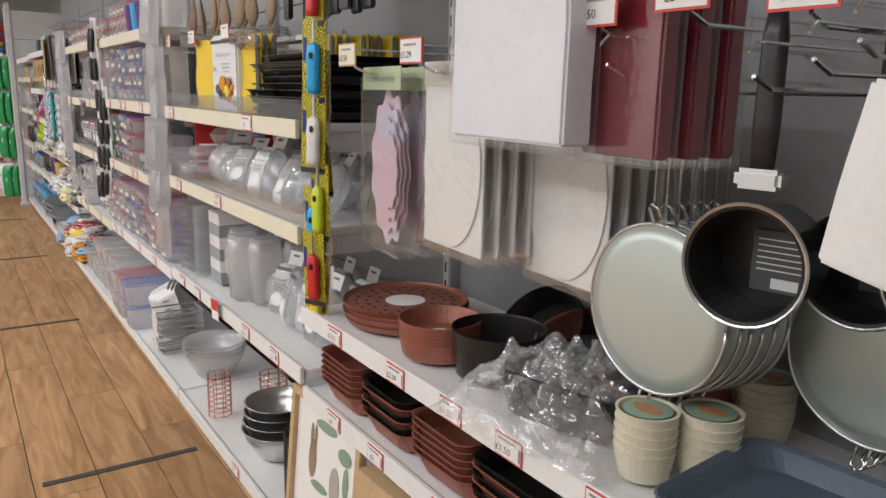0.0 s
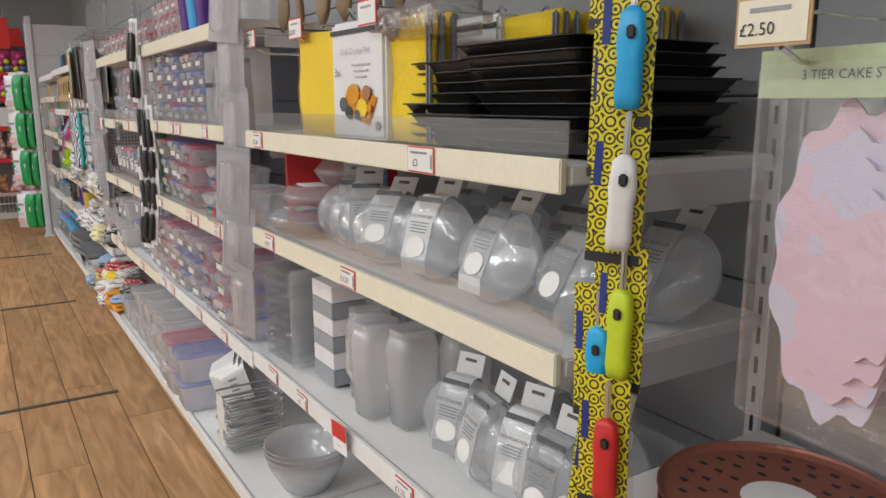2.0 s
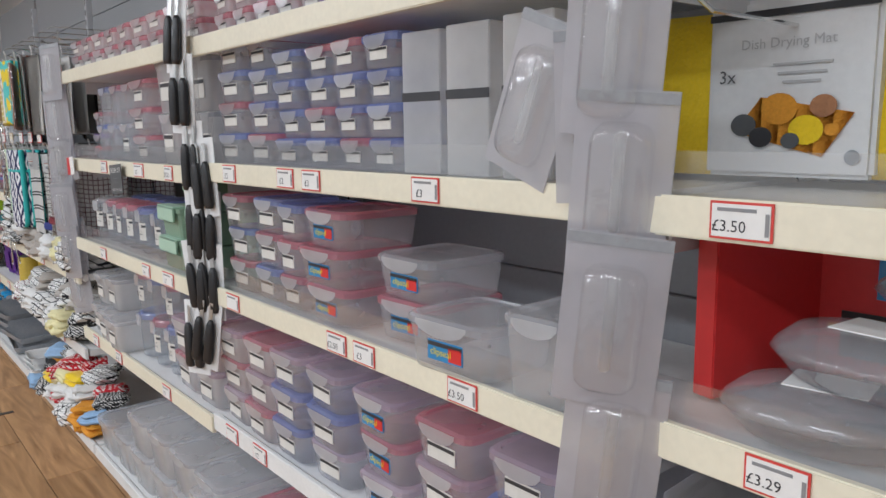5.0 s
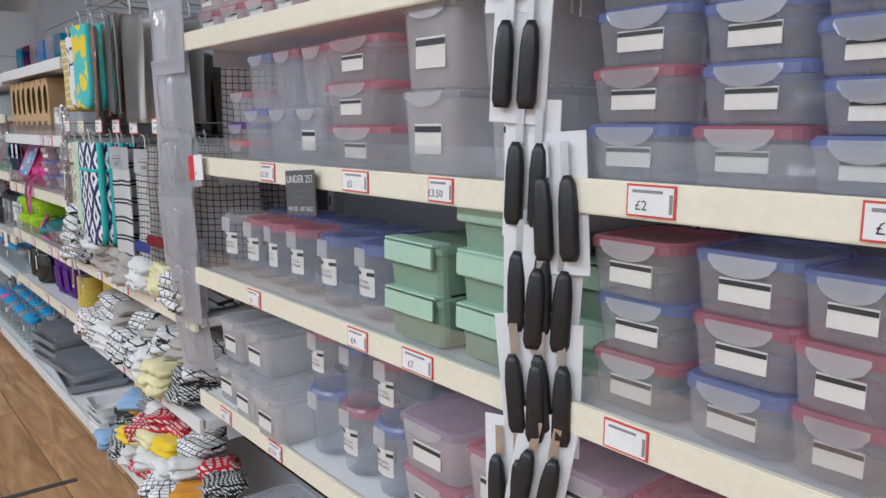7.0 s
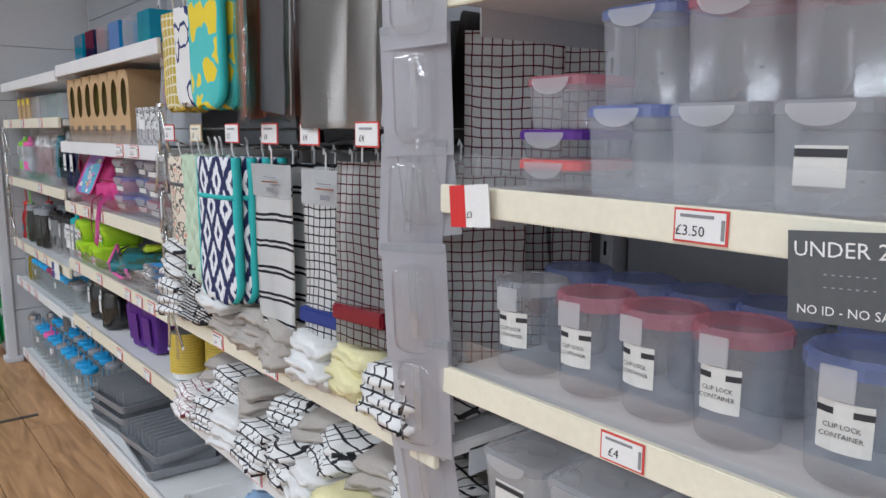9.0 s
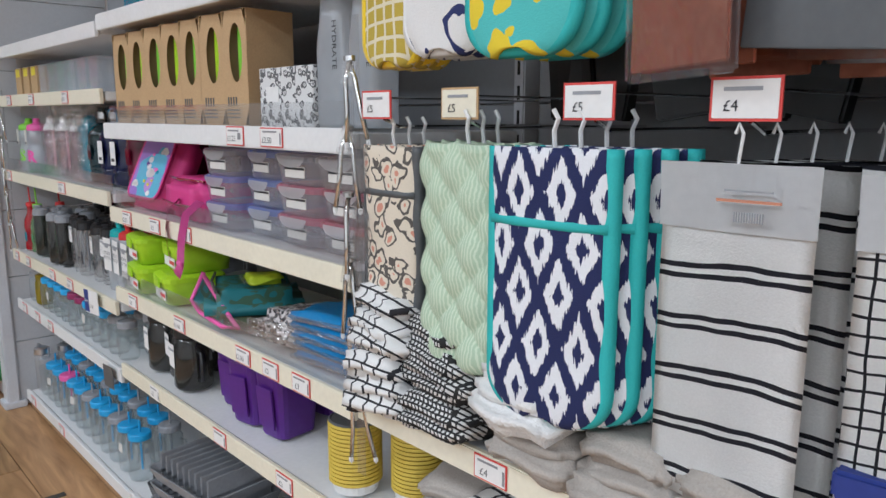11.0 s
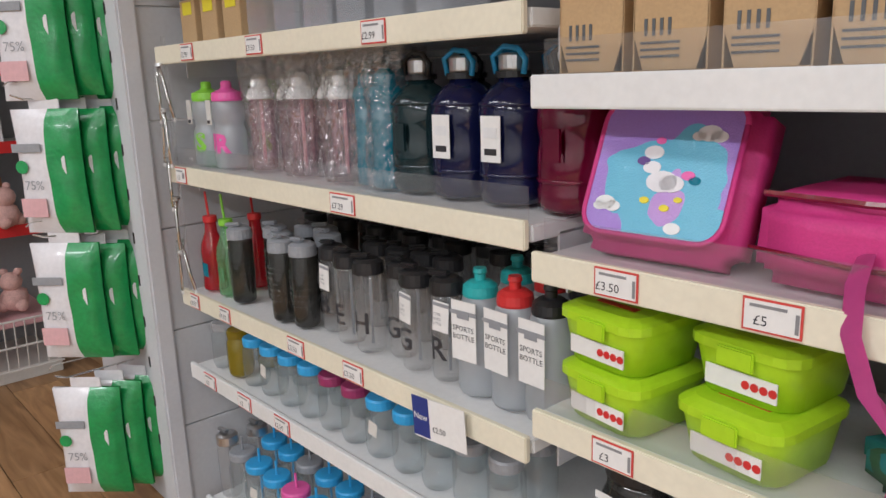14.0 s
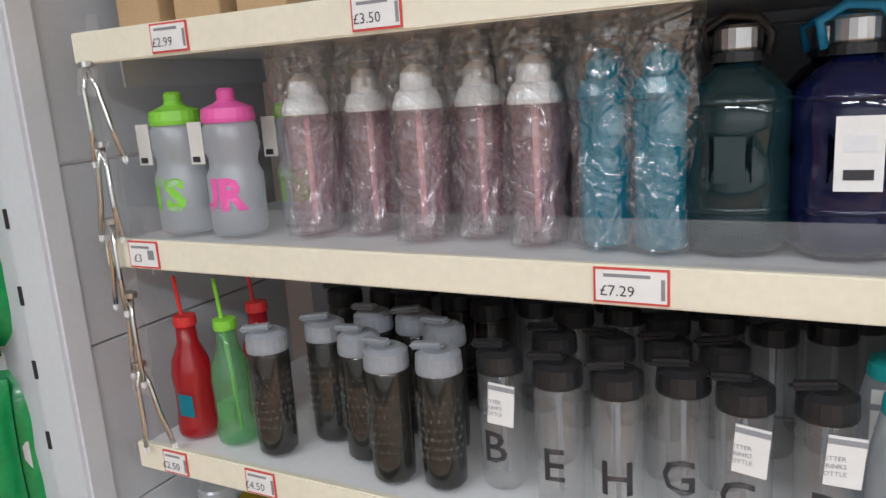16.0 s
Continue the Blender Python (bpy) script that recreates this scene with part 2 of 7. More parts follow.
def price_label(shelf, u, price="", w=0.066, h=0.038, mark=False, red=True, big=0.0):
    """A red-edged price card in the shelf's front strip, at u along the shelf."""
    y0 = -0.0155
    lab = part("price_label", box((u, y0, -0.020), (w, 0.0016, h), 0), REDP if red else CREAM, shelf, "red-edged white price card")
    part("card_face", box((u, y0 - 0.0012, -0.020), (w - 0.005, 0.001, h - 0.005), 0), PAPER, lab)
    bm = bmesh.new()
    box((u - 0.004, y0 - 0.002, -0.009), (w * 0.62, 0.0006, 0.0035), 0, bm)
    if mark:
        box((u + w * 0.27, y0 - 0.002, -0.02), (0.012, 0.0006, 0.014), 0, bm)
    else:
        box((u + w * 0.42, y0 - 0.002, -0.022), (0.004, 0.0006, 0.022), 0, bm)
    part("print_bar", bm, GREYINK, lab)
    if price:
        text(price, 0.0165 if not big else big, INK, lab, (u - w * 0.18, y0 - 0.0022, -0.026))
    return lab


def shelf(y0, y1, z, label="white metal shelf with a cream price strip", strip=None, riser=False, prices=(), depth=0.41, front=0.0):
    """A shelf between y0 and y1 whose strip's upper edge is at z."""
    w = y1 - y0
    s = empty("shelf", label, "shelf", "gondola shelves", place((y0 + y1) / 2, z, front))
    part("tray", box((0, depth / 2 + 0.004, -0.021), (w - 0.012, depth, 0.026), 0.003), WHITE, s)
    part("price_strip", box((0, -0.008, -0.021), (w - 0.012, 0.012, 0.044), 0.002), strip or CREAM, s)
    for e in (-1, 1):
        part("bracket", box((e * (w / 2 - 0.008), depth * 0.56, -0.052), (0.004, depth * 0.8, 0.05)), POST, s)
    if riser:
        r = part("riser", box((0, 0.006, 0.022), (w - 0.03, 0.0025, 0.05), 0), CLEARP, s, "clear plastic riser")
    for p in prices:
        price_label(s, *p)
    return s


def at_y(y0, y1, y):
    return (y0 + y1) / 2 - y


LEVELS = {
    0: [0.776, 0.57, 0.10], 1: [0.776, 0.57, 0.10],
    2: [1.22, 0.968, 0.61, 0.10], 3: [1.514, 1.225, 0.93, 0.595, 0.10], 4: [1.52, 1.213, 0.922, 0.58, 0.10],
    5: [0.78, 0.486, 0.10], 6: [1.55, 1.25, 1.008, 0.768, 0.528, 0.10], 7: [1.535, 1.348, 1.05, 0.716, 0.502, 0.09],
}


# ---- more materials ----
def pattern(name, base, ink, kind, scale=10.0, width=0.1, rough=0.85, ink2=None):
    """Printed or woven cloth: stripe, double, grid, spots, ikat or leaf, in the thing's own metres."""
    m = mat(name, base, rough, vary=0.06, bump=0.25, fine=400.0)
    nt = m.node_tree
    b = nt.nodes["Principled BSDF"]
    src = b.inputs["Base Color"].links[0].from_socket
    tc = nt.nodes.new("ShaderNodeTexCoord")
    sep = nt.nodes.new("ShaderNodeSeparateXYZ")
    wob = nt.nodes.new("ShaderNodeTexNoise")
    wob.inputs["Scale"].default_value = 12
    nt.links.new(tc.outputs["Object"], wob.inputs["Vector"])
    nt.links.new(tc.outputs["Object"], sep.inputs[0])

    def op(kind_, a, b_=None, c=None):
        n = nt.nodes.new("ShaderNodeMath")
        n.operation = kind_
        for i, v in enumerate((a, b_, c)):
            if v is None:
                continue
            if isinstance(v, (int, float)):
                n.inputs[i].default_value = v
            else:
                nt.links.new(v, n.inputs[i])
        return n.outputs[0]

    zy = op("ADD", sep.outputs[2], op("MULTIPLY", sep.outputs[1], 0.7))
    zy = op("ADD", zy, op("MULTIPLY", wob.outputs["Fac"], 0.012))
    xx = op("ADD", sep.outputs[0], op("MULTIPLY", wob.outputs["Fac"], 0.010))

    def line(v, s, w, off=0.0):
        return op("LESS_THAN", op("FRACT", op("ADD", op("MULTIPLY", v, s), off)), w)

    fac2 = None
    if kind == "stripe":
        fac = line(zy, scale, width)
    elif kind == "double":
        fac = op("MAXIMUM", line(zy, scale, width), line(zy, scale, width, 0.8))
    elif kind == "grid":
        fac = op("MAXIMUM", line(zy, scale, width), line(xx, scale, width))
    elif kind == "ikat":
        tri = op("ABSOLUTE", op("SUBTRACT", op("FRACT", op("MULTIPLY", xx, scale)), 0.5))
        trz = op("ABSOLUTE", op("SUBTRACT", op("FRACT", op("MULTIPLY", zy, scale * 0.47)), 0.5))
        rough_n = nt.nodes.new("ShaderNodeTexNoise")
        rough_n.inputs["Scale"].default_value = 1.0
        streak = nt.nodes.new("ShaderNodeMapping")
        streak.inputs["Scale"].default_value = (420, 60, 38)
        nt.links.new(tc.outputs["Object"], streak.inputs["Vector"])
        nt.links.new(streak.outputs[0], rough_n.inputs["Vector"])
        v = op("MULTIPLY", op("ADD", tri, trz), 2.0)
        v = op("ADD", v, op("MULTIPLY", rough_n.outputs["Fac"], 0.55))
        fac = op("LESS_THAN", op("FRACT", v), 0.56)
    else:
        vo = nt.nodes.new("ShaderNodeTexVoronoi")
        vo.inputs["Scale"].default_value = scale
        warp = nt.nodes.new("ShaderNodeTexNoise")
        warp.inputs["Scale"].default_value = scale * 1.1
        nt.links.new(tc.outputs["Object"], warp.inputs["Vector"])
        sw = nt.nodes.new("ShaderNodeVectorMath")
        sw.operation = "MULTIPLY_ADD"
        sw.inputs[1].default_value = (0.9 / scale,) * 3
        nt.links.new(warp.outputs["Color"], sw.inputs[0])
        nt.links.new(tc.outputs["Object"], sw.inputs[2])
        nt.links.new(sw.outputs[0], vo.inputs["Vector"])
        if kind == "spots":
            d = op("ADD", vo.outputs["Distance"], op("MULTIPLY", wob.outputs["Fac"], 0.3))
            fac = op("MULTIPLY", op("LESS_THAN", d, 0.68), op("GREATER_THAN", d, 0.68 - width))
            fac2 = op("LESS_THAN", d, 0.36)
        else:
            wv = nt.nodes.new("ShaderNodeTexWave")
            wv.inputs["Scale"].default_value, wv.inputs["Distortion"].default_value = scale * 3, 6
            nt.links.new(vo.outputs["Color"], wv.inputs["Phase Offset"])
            nt.links.new(tc.outputs["Object"], wv.inputs["Vector"])
            fac = op("GREATER_THAN", wv.outputs["Fac"], 1 - width)
    mix = nt.nodes.new("ShaderNodeMix")
    mix.data_type = "RGBA"
    nt.links.new(fac, mix.inputs[0])
    nt.links.new(src, mix.inputs[6])
    mix.inputs[7].default_value = (*ink, 1)
    last = mix.outputs[2]
    if ink2 and fac2:
        mix2 = nt.nodes.new("ShaderNodeMix")
        mix2.data_type = "RGBA"
        nt.links.new(fac2, mix2.inputs[0])
        nt.links.new(last, mix2.inputs[6])
        mix2.inputs[7].default_value = (*ink2, 1)
        last = mix2.outputs[2]
    nt.links.new(last, b.inputs["Base Color"])
    return m


MT = {
    "frost": clear("frosted_plastic", (0.92, 0.95, 1.0), 0.25, 0.12, 0.98),
    "frostd": clear("smoky_frosted_plastic", (0.70, 0.76, 0.83), 0.20, 0.12, 0.86),
    "milk": clear("milky_plastic", (0.90, 0.90, 0.91), 0.50, 0.16, 0.94),
    "white": mat("white_plastic", (0.78, 0.78, 0.77), 0.4, vary=0.05, bump=0.02),
    "offwhite": mat("offwhite_card", (0.66, 0.64, 0.60), 0.6, vary=0.06),
    "blue_lid": clear("blue_tinted_lid", (0.40, 0.50, 0.94), 0.42, 0.18, 0.75),
    "pink_lid": clear("red_tinted_lid", (0.92, 0.36, 0.44), 0.42, 0.18, 0.75),
    "mauve_lid": clear("mauve_tinted_lid", (0.84, 0.66, 0.80), 0.38, 0.25, 0.85),
    "clear_lid": clear("clear_lid", (0.88, 0.90, 0.95), 0.32, 0.2, 0.93),
    "mint": mat("mint_plastic", (0.42, 0.60, 0.47), 0.38, vary=0.05),
    "sage": mat("sage_plastic", (0.22, 0.33, 0.24), 0.38, vary=0.05),
    "lime": mat("lime_plastic", (0.42, 0.68, 0.02), 0.35, vary=0.06),
    "purple": mat("purple_plastic", (0.085, 0.018, 0.21), 0.35, vary=0.1),
    "navy": clear("navy_bottle", (0.012, 0.018, 0.10), 0.86, 0.08, 0.1),
    "tealdark": clear("dark_teal_bottle", (0.03, 0.085, 0.10), 0.6, 0.06, 0.25),
    "burgundy": clear("burgundy_bottle", (0.28, 0.01, 0.06), 0.8, 0.08, 0.2),
    "smoke": clear("smoke_bottle", (0.09, 0.085, 0.075), 0.45, 0.06, 0.32),
    "bottle": clear("clear_bottle", (0.86, 0.86, 0.86), 0.11, 0.05, 0.86),
    "frostw": clear("frosted_white_bottle", (0.78, 0.82, 0.86), 0.6, 0.3, 0.85),
    "pinkwrap": clear("pink_bottle", (0.95, 0.62, 0.70), 0.20, 0.06, 0.70),
    "wrap": clear("cellophane", (0.95, 0.95, 0.97), 0.04, 0.08, 0.98, crease=1.4),
    "heapfilm": clear("crumpled_film", (0.92, 0.93, 0.95), 0.24, 0.09, 0.95, crease=0.8),
    "tealb": clear("teal_bottle", (0.005, 0.46, 0.62), 0.72, 0.07, 0.2),
    "redb": clear("red_bottle", (0.75, 0.02, 0.04), 0.55, 0.05, 0.35),
    "greenb": clear("green_bottle", (0.35, 0.80, 0.42), 0.3, 0.05, 0.5),
    "goldb": clear("amber_glass", (0.50, 0.38, 0.02), 0.65, 0.05, 0.3),
    "glass": clear("pressed_glass", (0.72, 0.82, 0.84), 0.09, 0.05, 0.84),
    "blue": mat("bright_blue_plastic", (0.03, 0.36, 0.72), 0.4, vary=0.06),
    "hotpink": mat("hot_pink_fabric", (0.62, 0.04, 0.22), 0.6, vary=0.1, bump=0.15, fine=300),
    "pinkp": mat("pink_plastic", (0.80, 0.12, 0.40), 0.4, vary=0.06),
    "palepink": mat("pale_pink_plastic", (0.72, 0.42, 0.44), 0.4, vary=0.1),
    "greenp": mat("green_plastic", (0.24, 0.60, 0.05), 0.4, vary=0.06),
    "teal": mat("teal_binding", (0.04, 0.45, 0.44), 0.7, vary=0.08, bump=0.2, fine=400),
    "red": mat("red_plastic", (0.62, 0.03, 0.03), 0.4, vary=0.06),
    "yellow": mat("yellow_card", (0.78, 0.66, 0.03), 0.5, vary=0.05),
    "limecard": mat("lime_plastic_part", (0.55, 0.68, 0.03), 0.4, vary=0.05),
    "kraft": mat("kraft_card", (0.50, 0.33, 0.17), 0.75, vary=0.1, bump=0.08, fine=220),
    "palegrey": mat("pale_grey_print", (0.50, 0.50, 0.51), 0.5), "steel": STEEL, "chrome": CHROME, "black": BLACK, "paper": PAPER, "ink": INK, "grey": mat("grey_plastic", (0.30, 0.31, 0.33), 0.45),
    "lgrey": mat("light_grey_lid", (0.30, 0.315, 0.34), 0.45), "darkgrey": mat("dark_grey_plastic", (0.09, 0.095, 0.10), 0.45),
    "copper": mat("copper_nonstick", (0.36, 0.135, 0.095), 0.42, 0.35, vary=0.14, scale=14, bump=0.08),
    "coppershine": mat("copper_wire", (0.72, 0.33, 0.22), 0.25, 1.0),
    "carbon": mat("dark_nonstick", (0.018, 0.017, 0.017), 0.30, 0.2, vary=0.2),
    "cream": mat("cream_ceramic", (0.70, 0.64, 0.50), 0.35, vary=0.06),
    "yellowmat": mat("yellow_microfibre", (0.86, 0.60, 0.01), 0.9, vary=0.08, bump=0.6, fine=180, sheen=0.3),
    "greytrim": mat("grey_binding", (0.25, 0.26, 0.27), 0.85, bump=0.3, fine=300),
    "linen": mat("grey_linen", (0.42, 0.38, 0.34), 0.9, vary=0.15, bump=0.4, fine=300),
    "towel": mat("white_terry", (0.74, 0.73, 0.71), 0.95, vary=0.07, bump=0.6, fine=260),
    "creamtowel": mat("cream_yellow_cloth", (0.76, 0.70, 0.40), 0.9, vary=0.1, bump=0.5, fine=260),
    "orange": mat("orange_cloth", (0.70, 0.30, 0.03), 0.9, vary=0.15, bump=0.5, fine=260),
    "bluecloth": mat("pale_blue_cloth", (0.30, 0.45, 0.65), 0.9, vary=0.15, bump=0.5, fine=260),
    "stripe": pattern("black_striped_towel", (0.93, 0.92, 0.90), (0.02, 0.02, 0.03), "double", 17.0, 0.10),
    "gridb": pattern("black_check_cloth", (0.86, 0.85, 0.83), (0.015, 0.015, 0.02), "grid", 55.0, 0.16),
    "gridbig": pattern("window_check_cloth", (0.76, 0.75, 0.73), (0.02, 0.02, 0.025), "grid", 34.0, 0.16),
    "gridred": pattern("red_black_check_cloth", (0.86, 0.84, 0.82), (0.16, 0.02, 0.03), "grid", 55.0, 0.13),
    "redcheck": pattern("red_check_cloth", (0.70, 0.66, 0.64), (0.50, 0.015, 0.025), "grid", 60.0, 0.45),
    "houndstooth": pattern("black_white_weave", (0.70, 0.69, 0.67), (0.02, 0.02, 0.02), "grid", 110.0, 0.42),
    "ikat": pattern("navy_ikat_cloth", (0.76, 0.77, 0.80), (0.012, 0.018, 0.085), "ikat", 17.0),
    "leaf": pattern("sage_palm_cloth", (0.43, 0.56, 0.40), (0.58, 0.67, 0.52), "leaf", 16.0, 0.38),
    "floral": pattern("floral_cream_cloth", (0.70, 0.62, 0.50), (0.10, 0.09, 0.08), "spots", 34.0, 0.14, 0.85, (0.62, 0.28, 0.20)),
    "diamond": pattern("ochre_diamond_cloth", (0.48, 0.36, 0.05), (0.72, 0.66, 0.48), "grid", 40.0, 0.22),
    "lemon": pattern("teal_lemon_cloth", (0.10, 0.52, 0.50), (0.78, 0.60, 0.03), "spots", 16.0, 0.5),
    "animal": pattern("white_navy_print_cloth", (0.75, 0.74, 0.72), (0.02, 0.03, 0.12), "spots", 14.0, 0.12),
    "leopard": pattern("leopard_print", (0.66, 0.62, 0.60), (0.012, 0.012, 0.015), "spots", 105.0, 0.26, 0.4, (0.36, 0.22, 0.16)),
    "leopardg": pattern("grey_leopard_print", (0.70, 0.70, 0.69), (0.10, 0.10, 0.105), "spots", 70.0, 0.22, 0.5, (0.30, 0.30, 0.31)),
    "tealprint": pattern("teal_dino_print", (0.02, 0.17, 0.19), (0.04, 0.10, 0.06), "spots", 20.0, 0.3, 0.5),
    "camo": pattern("camo_print", (0.05, 0.07, 0.03), (0.015, 0.02, 0.012), "spots", 26.0, 0.3, 0.6, (0.12, 0.12, 0.06)),
    "foil": mat("copper_foil_pack", (0.38, 0.14, 0.085), 0.28, 0.6, vary=0.2, bump=0.2),
    "wallet": mat("blue_folder", (0.01, 0.22, 0.50), 0.3, vary=0.12, coat=0.5),
    "packwhite": mat("white_film_pack", (0.78, 0.76, 0.78), 0.28, vary=0.08, scale=14, bump=0.1, coat=0.3),
    "packgreen": mat("green_film_pack", (0.01, 0.30, 0.08), 0.28, vary=0.2, scale=20, bump=0.3, coat=0.3),
    "unipanel": pattern("turquoise_lilac_print", (0.36, 0.22, 0.62), (0.14, 0.48, 0.66), "spots", 7.0, 0.4, 0.15, (0.50, 0.30, 0.66)),
    "cloudy": pattern("pastel_marble_card", (0.72, 0.52, 0.62), (0.62, 0.58, 0.70), "spots", 9.0, 0.25, 0.4, (0.66, 0.54, 0.72)),
    "darkred": mat("burgundy_film", (0.20, 0.006, 0.02), 0.25, vary=0.2, bump=0.3, coat=0.5),
    "sleeve": mat("printed_sleeve", (0.74, 0.745, 0.75), 0.5, vary=0.05),
    "ochre": mat("ochre_paper_cup", (0.60, 0.44, 0.06), 0.6, vary=0.08),
    "bagskin": clear("clear_bag", (0.9, 0.9, 0.92), 0.04, 0.07, 0.97, crease=0.14),
    "mesh": mat("sieve_mesh", (0.56, 0.62, 0.58), 0.42, 0.55, vary=0.06, bump=0.06, fine=500),
    "lighter_blue": mat("lighter_blue", (0.02, 0.40, 0.78), 0.35),
    "plush": mat("pink_plush", (0.66, 0.40, 0.36), 0.95, vary=0.2, scale=30, bump=0.8, fine=150),
    "tan": mat("tan_plush", (0.42, 0.20, 0.10), 0.95, vary=0.2, scale=30, bump=0.8, fine=150),
    "neon": mat("neon_yellow", (0.62, 0.80, 0.02), 0.5), "skyblue": mat("blue_ball", (0.05, 0.25, 0.62), 0.5),
}

CACHE = {}


def put(m, make, *a, **k):
    """Builds a thing once and copies it after that."""
    key = (make, a, tuple(sorted(k.items())))
    if key in CACHE:
        return copy_thing(CACHE[key], m)
    ob = make(*a, **k)
    ob.matrix_basis = m
    CACHE[key] = ob
    return ob


def jit(k):
    return random.uniform(-k, k)


WORD = {"blue_lid": "blue", "pink_lid": "red", "mauve_lid": "mauve", "clear_lid": "clear", "mint": "mint green", "lime": "lime green", "purple": "purple", "red": "red"}


# ---- kinds of things ----
def tub(w, d, h, lid="blue_lid", body="frost", band=True, flap=True, printed=False):
    """A clip-lid food container."""
    t = empty("food_container", f"clear plastic food container with {WORD[lid]} clip lid", "food container", "food containers")
    r = min(w, d) * 0.16
    part("body", loft([(ring(w * 0.88, d * 0.88, r), 0), (ring(w * 0.90, d * 0.90, r), 0.004), (ring(w * 0.97, d * 0.97, r), h - 0.014)], True, False), MT[body], t, smooth=True)
    part("lid", loft([(ring(w, d, r), h - 0.014), (ring(w, d, r), h - 0.004), (ring(w * 0.95, d * 0.95, r), h), (ring(w * 0.86, d * 0.86, r), h), (ring(w * 0.84, d * 0.84, r), h - 0.003)], False, True), MT[lid], t, smooth=False)
    if flap:
        bm = bmesh.new()
        n = 10
        top = [bm.verts.new((-w * 0.3 + w * 0.6 * i / n, -d / 2 - 0.003, h - 0.004)) for i in range(n + 1)]
        low = [bm.verts.new((-w * 0.3 + w * 0.6 * i / n, -d / 2 - 0.004, h - 0.010 - 0.017 * math.sin(math.pi * i / n) ** 0.5)) for i in range(n + 1)]
        for i in range(n):
            bm.faces.new((top[i], low[i], low[i + 1], top[i + 1]))
        bmesh.ops.solidify(bm, geom=bm.faces[:], thickness=0.002)
        part("clip_flap", bm, MT["milk"], t)
    if band:
        bw, bh = min(0.075, w * 0.46), h * 0.36
        lab = part("label", box((w * 0.02, -d * 0.477, h * 0.42), (bw, 0.0015, bh)), MT["offwhite" if not printed else "wallet"], t, "paper label with a black bar")
        part("label_bar", box((w * 0.02, -d * 0.477 - 0.0012, h * 0.42 + bh * 0.32), (bw * 0.98, 0.001, bh * 0.2)), MT["ink"], lab)
        if printed:
            part("label_panel", box((w * 0.02 + bw * 0.3, -d * 0.477 - 0.0012, h * 0.40), (bw * 0.36, 0.001, bh * 0.7)), MT["red"], lab)
            text("clipseal", 0.016, MT["yellow"], lab, (-bw * 0.05, -d * 0.477 - 0.0022, h * 0.40))
    return t


def stack(y, z, n, w, d, h, lids, depth=0.12, **k):
    for i in range(n):
        put(place(y + jit(0.006), z + i * (h + 0.001), depth + jit(0.006), jit(3)), tub, w, d, h, lids[i % len(lids)], **k)


def canister(r, h, lid="pink_lid", body="frostd", label=True):
    t = empty("round_canister", f"clear round canister with {WORD[lid]} clip lid", "canister", "canisters")
    part("body", lathe([(r * 0.84, 0), (r * 0.88, 0.004), (r * 0.98, h - 0.02)], 24, cap1=False), MT[body], t, smooth=True)
    part("lid", lathe([(r * 1.03, h - 0.02), (r * 1.03, h - 0.006), (r * 0.95, h), (r * 0.8, h - 0.002)], 24, cap0=False), MT[lid], t)
    part("clip_flap", box((-r * 0.1, -r * 1.05, h - 0.026), (0.036, 0.003, 0.036), 0.001), MT["milk"], t)
    if label:
        bm = lathe([(r * 0.962, h * 0.30), (r * 0.975, h * 0.68)], 40, cap0=False, cap1=False)
        bmesh.ops.delete(bm, geom=[f for f in bm.faces if f.calc_center_median().y > -r * 0.84], context="FACES")
        lab = part("label", bm, MT["offwhite"], t, "off-white paper label with black bars")
        bm = lathe([(r * 0.982, h * 0.58), (r * 0.984, h * 0.63)], 40, cap0=False, cap1=False)
        bmesh.ops.delete(bm, geom=[f for f in bm.faces if f.calc_center_median().y > -r * 0.84 or abs(f.calc_center_median().x) < r * 0.12], context="FACES")
        part("label_bar", bm, MT["ink"], lab)
        text("CLIP LOCK", 0.0078, MT["ink"], lab, (0, -r * 0.992, h * 0.50))
        text("CONTAINER", 0.0078, MT["ink"], lab, (0, -r * 0.992, h * 0.43))
    return t


def carton(w, d, h, material, label, category="box", name="carton", marks=()):
    """A card box with printed panels: marks of (x, z, w, h, material)."""
    t = empty(name, label, category)
    part("body", box((0, 0, h / 2), (w, d, h), 0.0015), MT[material], t)
    for x, z, mw, mh, mm in marks:
        part("printed_panel", box((x, -d / 2 - 0.001, z), (mw, 0.001, mh)), MT[mm], t)
    return t


